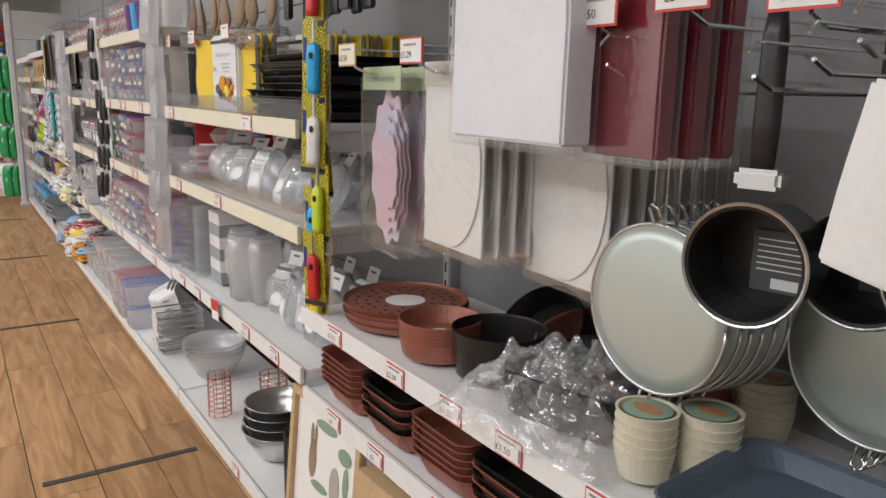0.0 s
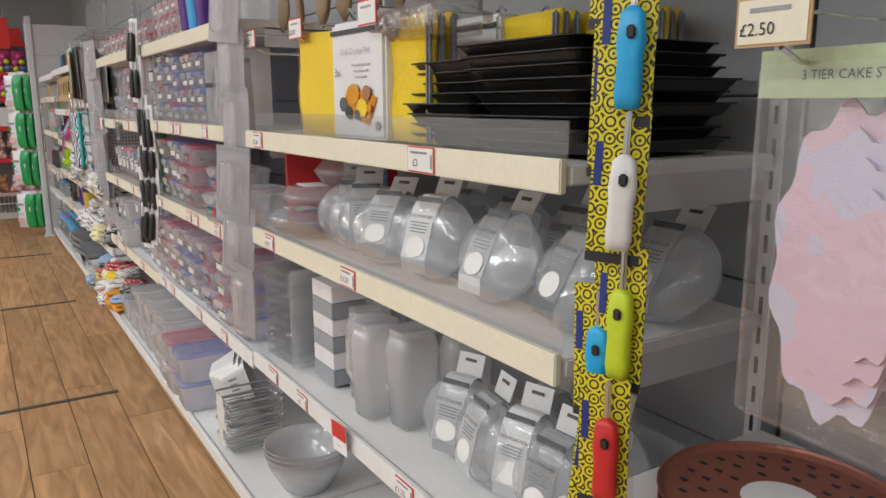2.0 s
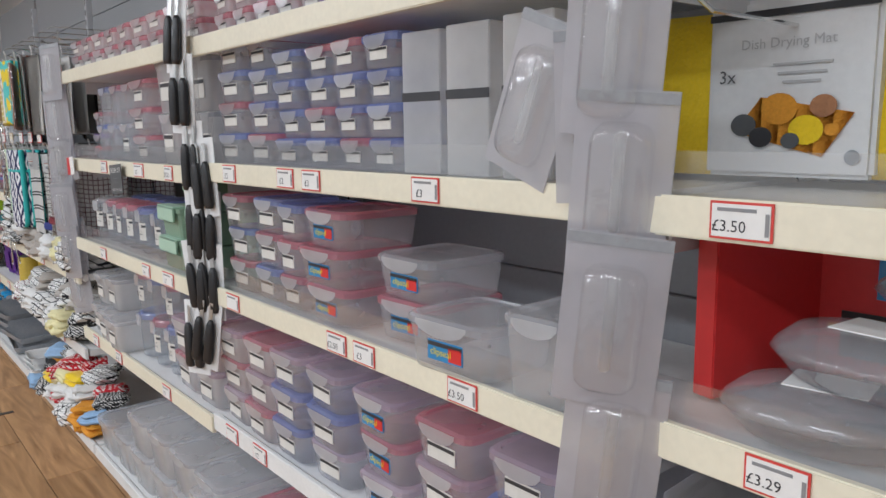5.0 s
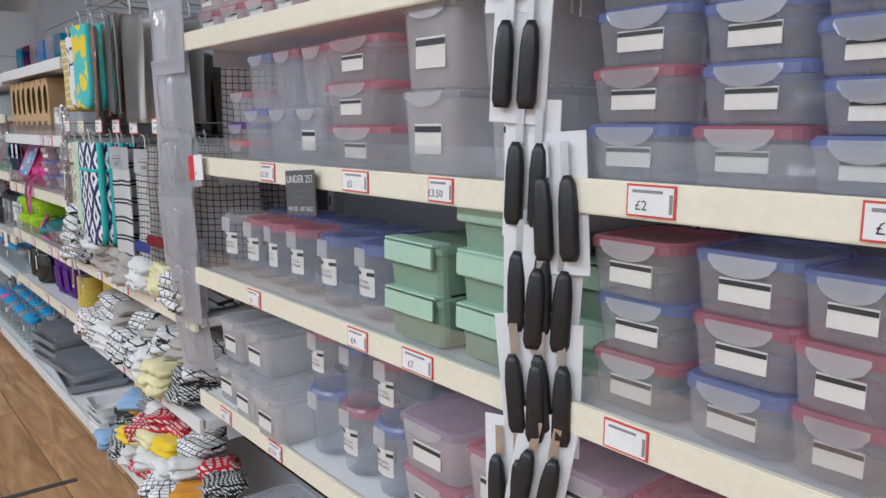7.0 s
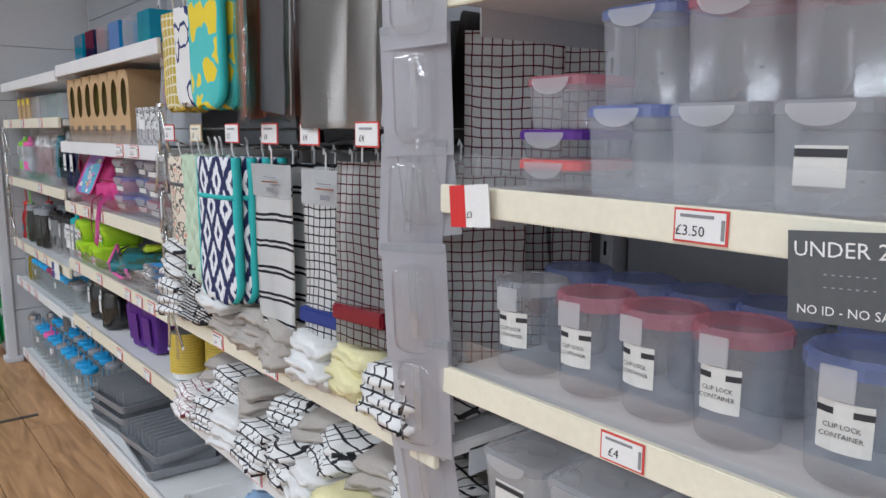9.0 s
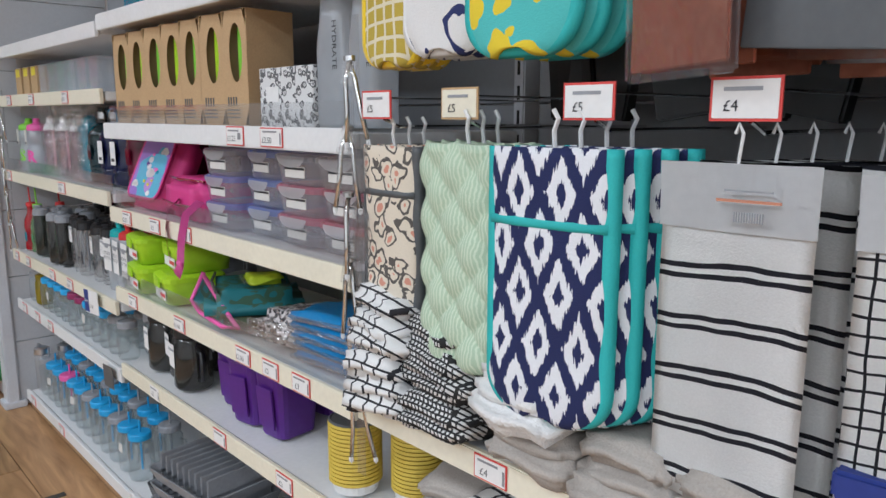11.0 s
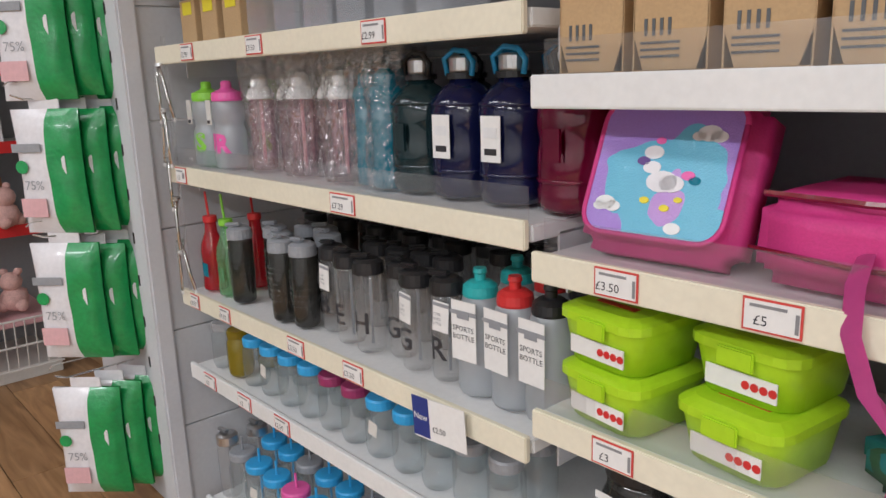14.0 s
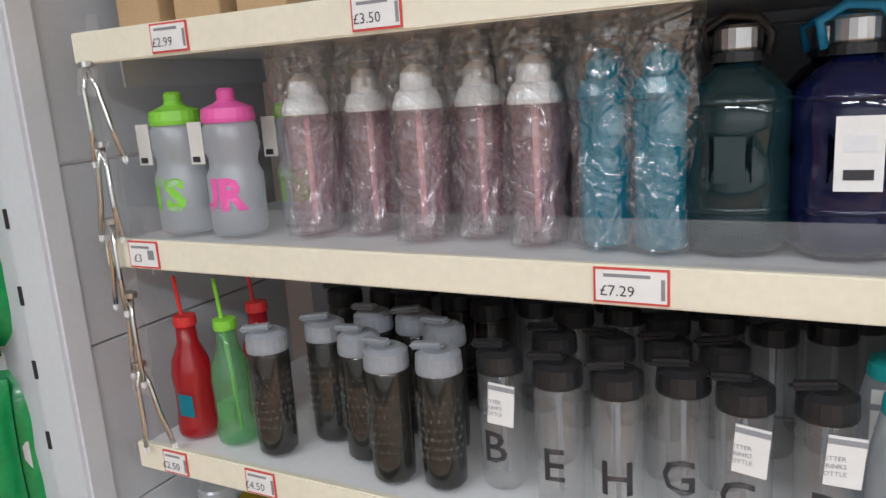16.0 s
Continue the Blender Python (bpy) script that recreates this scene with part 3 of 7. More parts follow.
def window_box(inner):
    """A kraft box with an oval cut-out that shows a plate set."""
    t = empty("kraft_box", "brown kraft box with oval window and green plates inside", "box", "kraft boxes")
    w, d, h = 0.092, 0.12, 0.245
    n = 24
    bm = bmesh.new()
    oval = [bm.verts.new((0.004 + 0.024 * math.cos(2 * math.pi * i / n), -d / 2, 0.155 + 0.062 * math.sin(2 * math.pi * i / n))) for i in range(n)]
    rim = []
    for i in range(n):
        a = 2 * math.pi * i / n
        c, s = math.cos(a), math.sin(a)
        k = min(w / 2 / max(abs(c), 1e-6), h / 2 / max(abs(s), 1e-6))
        rim.append(bm.verts.new((k * c, -d / 2, h / 2 + k * s)))
    for i in range(n):
        bm.faces.new((oval[i], oval[(i + 1) % n], rim[(i + 1) % n], rim[i]))
    part("window_front", bm, MT["kraft"], t)
    for c in ((-w / 2, 0, h / 2, 0.002, d, h), (w / 2, 0, h / 2, 0.002, d, h), (0, d / 2, h / 2, w, 0.002, h), (0, 0, 0.001, w, d, 0.002), (0, 0, h - 0.001, w, d, 0.002)):
        part("side_panel", box(c[:3], c[3:]), MT["kraft"], t)
    part("plate_stack", box((0, 0.0, 0.145), (0.062, 0.088, 0.17), 0.02), MT[inner], t)
    bm = bmesh.new()
    for i in range(4):
        box((-0.03 + i * 0.010, -d / 2 - 0.0008, 0.052), (0.004, 0.001, 0.020), 0, bm)
    for i in range(3):
        box((-0.012, -d / 2 - 0.0008, 0.034 - i * 0.008), (0.05, 0.001, 0.003), 0, bm)
    part("print", bm, MT["darkgrey"], t)
    return t


def jug(tone, tag=True, strap="black"):
    word = {"navy": "dark navy", "tealdark": "dark teal", "burgundy": "burgundy"}[tone]
    t = empty("water_jug", f"{word} translucent sports water jug with steel cap", "water jug", "water jugs")
    r = 0.058
    part("body", lathe([(r * 0.86, 0), (r * 0.98, 0.010), (r, 0.03), (r * 0.94, 0.042), (r, 0.054), (r * 0.99, 0.085), (r * 0.93, 0.105), (r, 0.125), (r, 0.145), (r * 0.93, 0.165), (r * 0.62, 0.185), (r * 0.42, 0.192), (r * 0.40, 0.202)], 28), MT[tone], t, smooth=True)
    part("grip", box((0.0, -r * 0.93, 0.100), (0.042, 0.012, 0.06), 0.006), MT[tone], t)
    part("collar", lathe([(r * 0.5, 0.198), (r * 0.5, 0.208)], 20), MT["black"], t)
    part("cap", lathe([(r * 0.40, 0.208), (r * 0.42, 0.212), (r * 0.42, 0.232), (r * 0.34, 0.236)], 20), MT["steel"], t, "brushed steel cap")
    part("carry_strap", wire([(-0.028, -0.01, 0.205), (-0.034, -0.012, 0.232), (-0.01, -0.012, 0.246), (0.02, -0.012, 0.242), (0.034, -0.01, 0.225), (0.03, -0.01, 0.203)], 0.005, 6), MT[strap], t, smooth=True)
    for z in (0.046, 0.158):
        part("ridge", lathe([(r * 0.99, z - 0.003), (r * 1.025, z), (r * 0.99, z + 0.003)], 28, cap0=False, cap1=False), MT[tone], t, smooth=True)
    if tag:
        tg = part("tag", box((0.006, -r * 1.06, 0.105), (0.042, 0.001, 0.072)), MT["paper"], t, "white hang tag")
        part("tag_print", box((0.006, -r * 1.06 - 0.001, 0.085), (0.026, 0.0006, 0.010)), MT["ink"], tg)
        part("tag_line", box((0.006, -r * 1.06 - 0.001, 0.115), (0.028, 0.0006, 0.016)), MT["sleeve"], tg)
    return t


def squeeze_bottle(top, word, letters):
    t = empty("squeeze_bottle", f"frosted squeeze bottle with {word} lid and lettering", "water bottle", "bottles on shelf")
    r = 0.041
    part("body", lathe([(r * 0.9, 0), (r, 0.008), (r, 0.085), (r * 0.86, 0.098), (r * 0.86, 0.112), (r, 0.124), (r * 0.96, 0.155), (r * 0.72, 0.170)], 24), MT["frostw"], t, smooth=True)
    part("lid", lathe([(r * 0.92, 0.162), (r * 0.95, 0.168), (r * 0.9, 0.182), (r * 0.42, 0.190), (r * 0.32, 0.194), (r * 0.32, 0.206), (r * 0.22, 0.210)], 24), MT[top], t)
    text(letters, 0.062, MT[top], t, (0, 0, 0.058), wrap=r + 0.001, bold=0.003)
    tg = part("tag", box((-0.032, -r * 0.9, 0.135), (0.026, 0.001, 0.06)), MT["offwhite"], t, "hang tag")
    part("tag_print", box((-0.034, -r * 0.9 - 0.001, 0.112), (0.014, 0.0006, 0.008)), MT["ink"], tg)
    return t


def wrapped_bottle(tone, word):
    t = empty("wrapped_bottle", f"{word} flip-straw bottle in crinkled cellophane", "water bottle", "bottles on shelf")
    r = 0.030
    part("body", lathe([(r * 0.9, 0), (r, 0.006), (r * 0.95, 0.09), (r, 0.16), (r * 0.85, 0.172)], 20), MT[tone], t, smooth=True)
    part("lid", lathe([(r * 1.06, 0.166), (r * 1.1, 0.172), (r * 0.9, 0.188), (r * 0.7, 0.192), (r * 0.66, 0.212), (r * 0.3, 0.222)], 20), MT["white" if tone == "pinkwrap" else tone], t)
    part("straw", box((0, 0, 0.09), (0.007, 0.007, 0.155), 0.002), MT["palepink" if tone == "pinkwrap" else "blue"], t)
    bm = lathe([(r * (1.30 - 0.10 * math.sin(k * 0.35)) * (1 if k < 17 else 1 + 0.04 * (k - 16)), 0.262 * k / 20) for k in range(21)], 22, cap1=False)
    for v in bm.verts:
        q = Vector((v.co.x * 34, v.co.y * 34, v.co.z * 11))
        g = 1 + 0.24 * noise.noise(q) + 0.20 * abs(noise.noise(q * 2.7)) - 0.12 * abs(noise.noise(Vector((v.co.x * 20, v.co.y * 20, v.co.z * 60))))
        v.co.x, v.co.y = v.co.x * g, v.co.y * g
    part("cellophane", bm, MT["wrap"], t, "crinkled clear film")
    return t


def straw_bottle(tone, word, lid):
    t = empty("milk_bottle", f"{word} glass-look milk bottle with striped straw", "water bottle", "bottles on shelf")
    r = 0.032
    part("body", lathe([(r * 0.92, 0), (r, 0.006), (r, 0.02), (r * 0.93, 0.04), (r * 0.93, 0.075), (r, 0.1), (r * 0.9, 0.125), (r * 0.52, 0.155), (r * 0.46, 0.185)], 24), MT[tone], t, smooth=True)
    part("lid", lathe([(r * 0.56, 0.182), (r * 0.58, 0.186), (r * 0.56, 0.198), (r * 0.3, 0.199)], 18), MT[lid], t)
    part("straw", wire([(0.0, 0.008, 0.01), (-0.006, 0.0, 0.20), (-0.010, -0.002, 0.262)], 0.0032, 8), MT[lid], t)
    part("label", box((0.012, -r * 0.99, 0.058), (0.03, 0.001, 0.036)), MT["tealb" if lid == "red" else "greenb"], t)
    return t


def tall_bottle(tone, lid, letter="", tag=False, dots=False):
    t = empty("drinks_bottle", ("clear drinks bottle with printed letter and black lid" if letter else ("plain clear drinks bottle with black flip lid" if tone == "bottle" else "smoky ribbed drinks bottle with flip lid")), "water bottle", "bottles on shelf")
    r = 0.0305
    prof = [(r * 0.8, 0), (r * 0.95, 0.006), (r * 0.98, 0.03), (r, 0.06), (r, 0.155), (r * 0.9, 0.166)]
    part("body", lathe(prof, 24), MT[tone], t, smooth=True)
    part("lid", lathe([(r * 1.02, 0.162), (r * 1.04, 0.166), (r * 1.0, 0.186), (r * 0.7, 0.192)], 20), MT[lid], t)
    part("spout", box((0.004, -0.004, 0.197), (0.050, 0.018, 0.009), 0.004, None, pose(0, 0, 0, 0, -5, 0)), MT[lid], t)
    if dots:
        bm = bmesh.new()
        for k in range(7):
            for j in range(9):
                a = radians(-160 + j * 17.5 + (k % 2) * 8)
                box((r * math.cos(a), r * math.sin(a), 0.05 + k * 0.013), (0.004, 0.004, 0.004), 0, bm)
        tagged(part("grip_dots", bm, MT["glass"], t), kind="stuff")
    else:
        part("straw", box((0, 0.004, 0.085), (0.006, 0.006, 0.15), 0.002), MT["lgrey"], t)
    if letter:
        text(letter, 0.062, MT["ink"], t, (0, 0, 0.062), wrap=r + 0.001, bold=0.0006)
    if tag:
        tg = part("tag", box((0.005, -r * 1.15, 0.128), (0.036, 0.001, 0.056), 0, None, pose(0, 0, 0, 0, 4, 0)), MT["paper"], t, "white hang tag")
        part("tag_bar", box((0.005, -r * 1.15 - 0.001, 0.150), (0.036, 0.0008, 0.006), 0, None, pose(0, 0, 0, 0, 4, 0)), MT["grey"], tg)
        for k, s in enumerate(("LETTER", "DRINKS", "BOTTLE")):
            text(s, 0.0072, MT["grey"], tg, (0.003, -r * 1.15 - 0.0018, 0.131 - k * 0.0085))
    return t


def sports_bottle(lid, word):
    t = empty("sports_bottle", f"frosted sports bottle with {word} push lid and card sleeve", "water bottle", "sports bottles")
    r = 0.041
    part("body", lathe([(r * 0.92, 0), (r, 0.008), (r, 0.10), (r * 0.96, 0.13), (r * 0.8, 0.165), (r * 0.68, 0.178)], 24), MT["frostw"], t, smooth=True)
    part("lid", lathe([(r * 0.74, 0.172), (r * 0.76, 0.176), (r * 0.72, 0.190), (r * 0.5, 0.197), (r * 0.24, 0.199), (r * 0.24, 0.210), (r * 0.3, 0.212), (r * 0.26, 0.220)], 24), MT[lid], t)
    sl = part("sleeve", box((0, -r * 1.1, 0.118), (0.054, 0.0014, 0.105), 0), MT["paper"], t, "white card sleeve")
    part("sleeve_bar", box((0, -r * 1.1 - 0.0012, 0.150), (0.060, 0.001, 0.007), 0), MT["grey"], sl)
    part("sleeve_mark", box((0, -r * 1.1 - 0.002, 0.147), (0.026, 0.001, 0.014), 0), MT["lgrey"], sl)
    text("SPORTS", 0.0135, MT["darkgrey"], sl, (0, -r * 1.1 - 0.0016, 0.122))
    text("BOTTLE", 0.0135, MT["darkgrey"], sl, (0, -r * 1.1 - 0.0016, 0.107))
    return t


def jar(lid, word, straw=True, tag=True, r=0.036, h=0.105):
    t = empty("drinking_jar", f"pressed glass drinking jar with {word} lid" + (" and straw" if straw else ""), "jar", "drinking jars")
    bm = lathe([(r * 0.85, 0), (r * 0.95, 0.006), (r, 0.02), (r, h * 0.78), (r * 0.82, h * 0.9), (r * 0.8, h)], 24)
    for v in bm.verts:
        a = math.atan2(v.co.y, v.co.x)
        if 0.01 < v.co.z < h * 0.8:
            k = 1 + 0.03 * math.cos(12 * a)
            v.co.x, v.co.y = v.co.x * k, v.co.y * k
    part("body", bm, MT["goldb" if lid == "goldb" else "glass"], t, smooth=True)
    part("lid", lathe([(r * 0.9, h - 0.012), (r * 0.93, h - 0.008), (r * 0.93, h + 0.006), (r * 0.85, h + 0.010), (r * 0.3, h + 0.011)], 20), MT[lid], t)
    if r > 0.034:
        part("jar_handle", wire([(r * 0.9, 0, h * 0.72), (r * 1.4, 0, h * 0.7), (r * 1.5, 0, h * 0.45), (r * 1.35, 0, h * 0.25), (r * 0.95, 0, h * 0.2)], 0.004, 6), MT["glass"], t, smooth=True)
    if straw:
        part("straw", wire([(0.004, 0, h * 0.2), (0.002, 0, h + 0.05)], 0.0034, 8), MT[lid], t)
    if tag:
        part("tag", box((0.006, -r - 0.003, h * 0.62), (0.026, 0.001, 0.030), 0, None, pose(0, 0, 0, 0, 8, 0)), MT["offwhite"], t, "small paper tag")
    return t


def dark_jar():
    t = empty("storage_jar", "black glass storage jar with white label tag", "jar", "dark jars")
    part("body", lathe([(0.046, 0), (0.052, 0.008), (0.052, 0.11), (0.044, 0.13), (0.044, 0.15)], 24), MT["smoke"], t, smooth=True)
    part("lid", lathe([(0.047, 0.148), (0.048, 0.152), (0.047, 0.168), (0.03, 0.170)], 24), MT["black"], t)
    part("jar_handle", wire([(0.048, 0, 0.115), (0.074, 0, 0.11), (0.078, 0, 0.07), (0.07, 0, 0.035), (0.05, 0, 0.03)], 0.006, 6), MT["black"], t, smooth=True)
    tg = part("tag", box((-0.012, -0.054, 0.095), (0.042, 0.001, 0.065)), MT["paper"], t, "white label tag")
    part("tag_bar", box((-0.012, -0.055, 0.112), (0.042, 0.0008, 0.007)), MT["grey"], tg)
    return t


def hook(length=0.40, tag="", price=""):
    """A back-panel peg, pointing out into the aisle (to -y), with its card holder."""
    t = empty("display_hook", "chrome display hook with price card holder", "hook", "display hooks")
    part("peg", wire([(0, 0, 0), (0, -length + 0.03, 0), (0, -length, 0.012)], 0.0028, 6), CHROME, t)
    part("upper_wire", wire([(0, 0, 0.045), (0, -length, 0.045), (0, -length - 0.012, 0.035)], 0.002, 6), CHROME, t)
    if tag:
        c = part("price_card", box((0, -length - 0.015, 0.034), (0.074, 0.002, 0.044)), REDP if tag == "red" else MT["kraft"], t, "red-edged price card in plastic holder")
        part("card_face", box((0, -length - 0.0165, 0.034), (0.068, 0.001, 0.038)), PAPER if tag == "red" else CREAM, c)
        part("print_bar", box((-0.002, -length - 0.0175, 0.044), (0.04, 0.0006, 0.004)), MT["grey"], c)
        if price:
            text(price, 0.016, INK, c, (-0.014, -length - 0.018, 0.027))
    return t


def sheet_grid(w, h, fn, nx=10, nz=14, thick=0.01):
    """A hanging sheet, top edge at z 0, pushed out of its plane by fn(x, z)."""
    bm = bmesh.new()
    rows = [[bm.verts.new((-w / 2 + w * i / nx, fn(-w / 2 + w * i / nx, -h * j / nz), -h * j / nz)) for i in range(nx + 1)] for j in range(nz + 1)]
    for a, b in zip(rows, rows[1:]):
        for i in range(nx):
            bm.faces.new((a[i], b[i], b[i + 1], a[i + 1]))
    bmesh.ops.solidify(bm, geom=bm.faces[:], thickness=-thick)
    return bm


def hung_towel(w, h, material, label, band=False, seed=0.0, thick=0.014, foot=""):
    t = empty("tea_towel", label, "towel", "hanging towels")
    f = lambda x, z: 0.006 * noise.noise(Vector((x * 14, z * 7, seed))) + 0.01 * (z / h) * math.sin(x * 22 + seed)
    part("cloth", sheet_grid(w, h, f, 12, 18, thick), MT[material], t, smooth=True)
    part("hanger_loop", wire([(0, 0, 0.0), (0.004, -0.002, 0.03), (0, -0.004, 0.04), (-0.004, -0.002, 0.03)], 0.002, 5), MT["white"], t)
    if band:
        bnd = part("card_band", sheet_grid(w * 1.02, 0.07, lambda x, z: f(x, z) - 0.004, 8, 4, thick * 1.3), MT["sleeve"], t, "pale card band")
        part("band_print", box((w * 0.12, -0.018, -0.036), (w * 0.40, 0.001, 0.003)), MT["coppershine"], bnd)
        part("band_line", box((w * 0.12, -0.018, -0.026), (w * 0.30, 0.001, 0.002)), MT["grey"], bnd)
        bm = bmesh.new()
        for k in range(12):
            box((w * 0.04 + k * 0.0026, -0.018, -0.052), (0.0012, 0.001, 0.010), 0, bm)
        part("band_barcode", bm, MT["grey"], bnd)
    if foot:
        part("border", box((0, -0.006, -h * 0.82), (w * 0.99, 0.03, 0.03), 0.004), MT[foot], t)
    return t


def glove(w, h, material, edge, label, quilt=False, pocket=True, seed=0.0):
    """A double oven glove folded over a hook: a rounded padded slab with bound edges."""
    t = empty("oven_glove", label, "oven glove", "oven gloves")
    r = w * 0.27
    bm = bmesh.new()
    nx, nz = 20, 40
    def half(z):
        if z > -h + r:
            return w / 2
        return w / 2 - r + math.sqrt(max(0.0, r * r - (-h + r - z) ** 2))
    zs = [-h * (1 - (1 - j / nz) ** 1.4) for j in range(nz + 1)]
    rows = []
    for z in zs:
        row = []
        for i in range(nx + 1):
            x = half(z) * (2 * i / nx - 1)
            puff = 0.011 * (1 - (2 * i / nx - 1) ** 4)
            if quilt:
                puff += 0.014 * abs(math.sin((x + z) * 42) * math.sin((x - z) * 42)) ** 0.6
            row.append(bm.verts.new((x, -puff + 0.004 * noise.noise(Vector((x * 12, z * 12, seed))), z)))
        rows.append(row)
    for a, b in zip(rows, rows[1:]):
        for i in range(nx):
            bm.faces.new((a[i], b[i], b[i + 1], a[i + 1]))
    bmesh.ops.remove_doubles(bm, verts=bm.verts[:], dist=0.0004)
    bmesh.ops.solidify(bm, geom=bm.faces[:], thickness=-0.012)
    part("padding", bm, MT[material], t, smooth=True)
    rim = [(half(z) * s, -0.004, z) for s, seq in ((-1, zs), (1, zs[::-1])) for z in seq]
    part("binding", wire(rim, 0.0115, 6), MT[edge], t, "bound fabric edge", smooth=True)
    if pocket:
        part("pocket_binding", wire([(-w / 2, -0.010, -h * 0.27), (-w / 4, -0.018, -h * 0.27), (w / 4, -0.018, -h * 0.27), (w / 2, -0.010, -h * 0.27)], 0.008, 6), MT[edge], t, smooth=True)
    part("hanger_hook", wire([(0, 0, -0.005), (0.002, -0.006, 0.02), (0.010, -0.010, 0.034), (0.004, -0.012, 0.045)], 0.003, 6), MT["white"], t)
    return t


def bundle(w, d, h, material, label, seed=0.0, fold=3):
    """A loosely folded or rolled cloth: lumpy layers."""
    t = empty("folded_cloth", label, "cloth", "folded cloths")
    for k in range(fold):
        lh = h / fold
        bm = box((0, 0, 0), (w * (1 - 0.06 * k), d * (1 - 0.05 * k), lh * 1.12), lh * 0.40, seg=3)
        bmesh.ops.subdivide_edges(bm, edges=[e for e in bm.edges if e.calc_length() > 0.03], cuts=4, use_grid_fill=True)
        for v in bm.verts:
            q = v.co * 22 + Vector((seed, k * 3.1, 0))
            v.co += Vector((noise.noise(q), noise.noise(q + Vector((9, 0, 0))), noise.noise(q + Vector((0, 9, 0))))) * 0.011
            v.co.z += 0.018 * math.sin(v.co.x * 16 + seed + k) * (v.co.x / w)
        bm.transform(pose(jit(0.006), jit(0.008), lh * (k + 0.5), 0, 0, jit(7)))
        zmin = min(v.co.z for v in bm.verts)
        if k == 0:
            for v in bm.verts:
                v.co.z -= zmin
        part("fold", bm, MT[material], t, smooth=True)
    return t


def blister(back="milk", inner="clear", n=0):
    """A hanging blister card, top at z 0."""
    t = empty("blister_pack", "clear blister pack on a pale card", "blister pack", "clip strip packs")
    w, h = 0.115, 0.20
    part("card", box((0, 0.004, -h / 2), (w, 0.002, h), 0.0006), MT[back], t)
    dome = part("blister", loft([(ring(w * 0.62, h * 0.74, 0.02), 0.0), (ring(w * 0.56, h * 0.70, 0.02), 0.018), (ring(w * 0.40, h * 0.60, 0.015), 0.022)], False, True), MT["bagskin"], t, smooth=True)
    dome.data.transform(pose(0, 0.003, -h * 0.54, 90, 0, 0))
    part("tool", box((0.0, -0.006, -h * 0.5), (0.014, 0.008, h * 0.56), 0.003), MT["bottle"], t, "clear plastic tool")
    part("header_bar", box((0, 0.0022, -0.008), (w, 0.001, 0.012)), MT["grey"], t)
    return t


def tool_card():
    """Two black-handled kitchen tools on a grey card."""
    t = empty("kitchen_tool_card", "black-handled kitchen tools on a pale grey card", "kitchen tool", "clip strip tools")
    w, h = 0.082, 0.185
    part("card", box((0, 0.006, -h / 2), (w, 0.002, h), 0.0006), MT["sleeve"], t)
    for s in (-1, 1):
        bm = loft([(ring(0.020, 0.012, 0.005), -0.165), (ring(0.027, 0.017, 0.008), -0.155), (ring(0.026, 0.017, 0.008), -0.09), (ring(0.020, 0.014, 0.006), -0.065), (ring(0.010, 0.008, 0.003), -0.055)])
        bm.transform(pose(s * 0.018, -0.005, 0))
        part("handle", bm, MT["black"], t, smooth=True)
        part("blade", box((s * 0.014, -0.002, -0.035), (0.012, 0.002, 0.045), 0.0006), MT["steel"], t, "steel blade")
    return t


def lighter_card(tone, word):
    t = empty("gas_lighter_card", f"{word} gas lighter on a yellow patterned card", "lighter", "clip strip lighters")
    w, h = 0.062, 0.175
    part("card", box((0, 0.004, -h / 2), (w, 0.002, h), 0.0004), MT["hexcard"], t, "yellow card with black maze pattern")
    bm = loft([(ring(0.026, 0.018, 0.007), -0.155), (ring(0.030, 0.020, 0.008), -0.14), (ring(0.028, 0.018, 0.008), -0.105), (ring(0.032, 0.020, 0.008), -0.085), (ring(0.026, 0.016, 0.006), -0.055), (ring(0.010, 0.010, 0.004), -0.048)])
    bm.transform(pose(0.008, -0.010, 0) )
    part("handle", bm, MT[tone], t, smooth=True)
    part("nozzle", box((0.008, -0.008, -0.025), (0.007, 0.007, 0.048), 0.002), MT["steel"], t)
    part("trigger", box((0.010, -0.022, -0.075), (0.010, 0.004, 0.014), 0.002), MT["ink"], t)
    part("bottom_bar", box((0, 0.0022, -h + 0.006), (w, 0.001, 0.012)), MT["ink"], t)
    part("side_logo_bar", box((-w * 0.38, 0.0022, -h * 0.35), (0.009, 0.001, 0.05)), MT["navyp"], t)
    return t


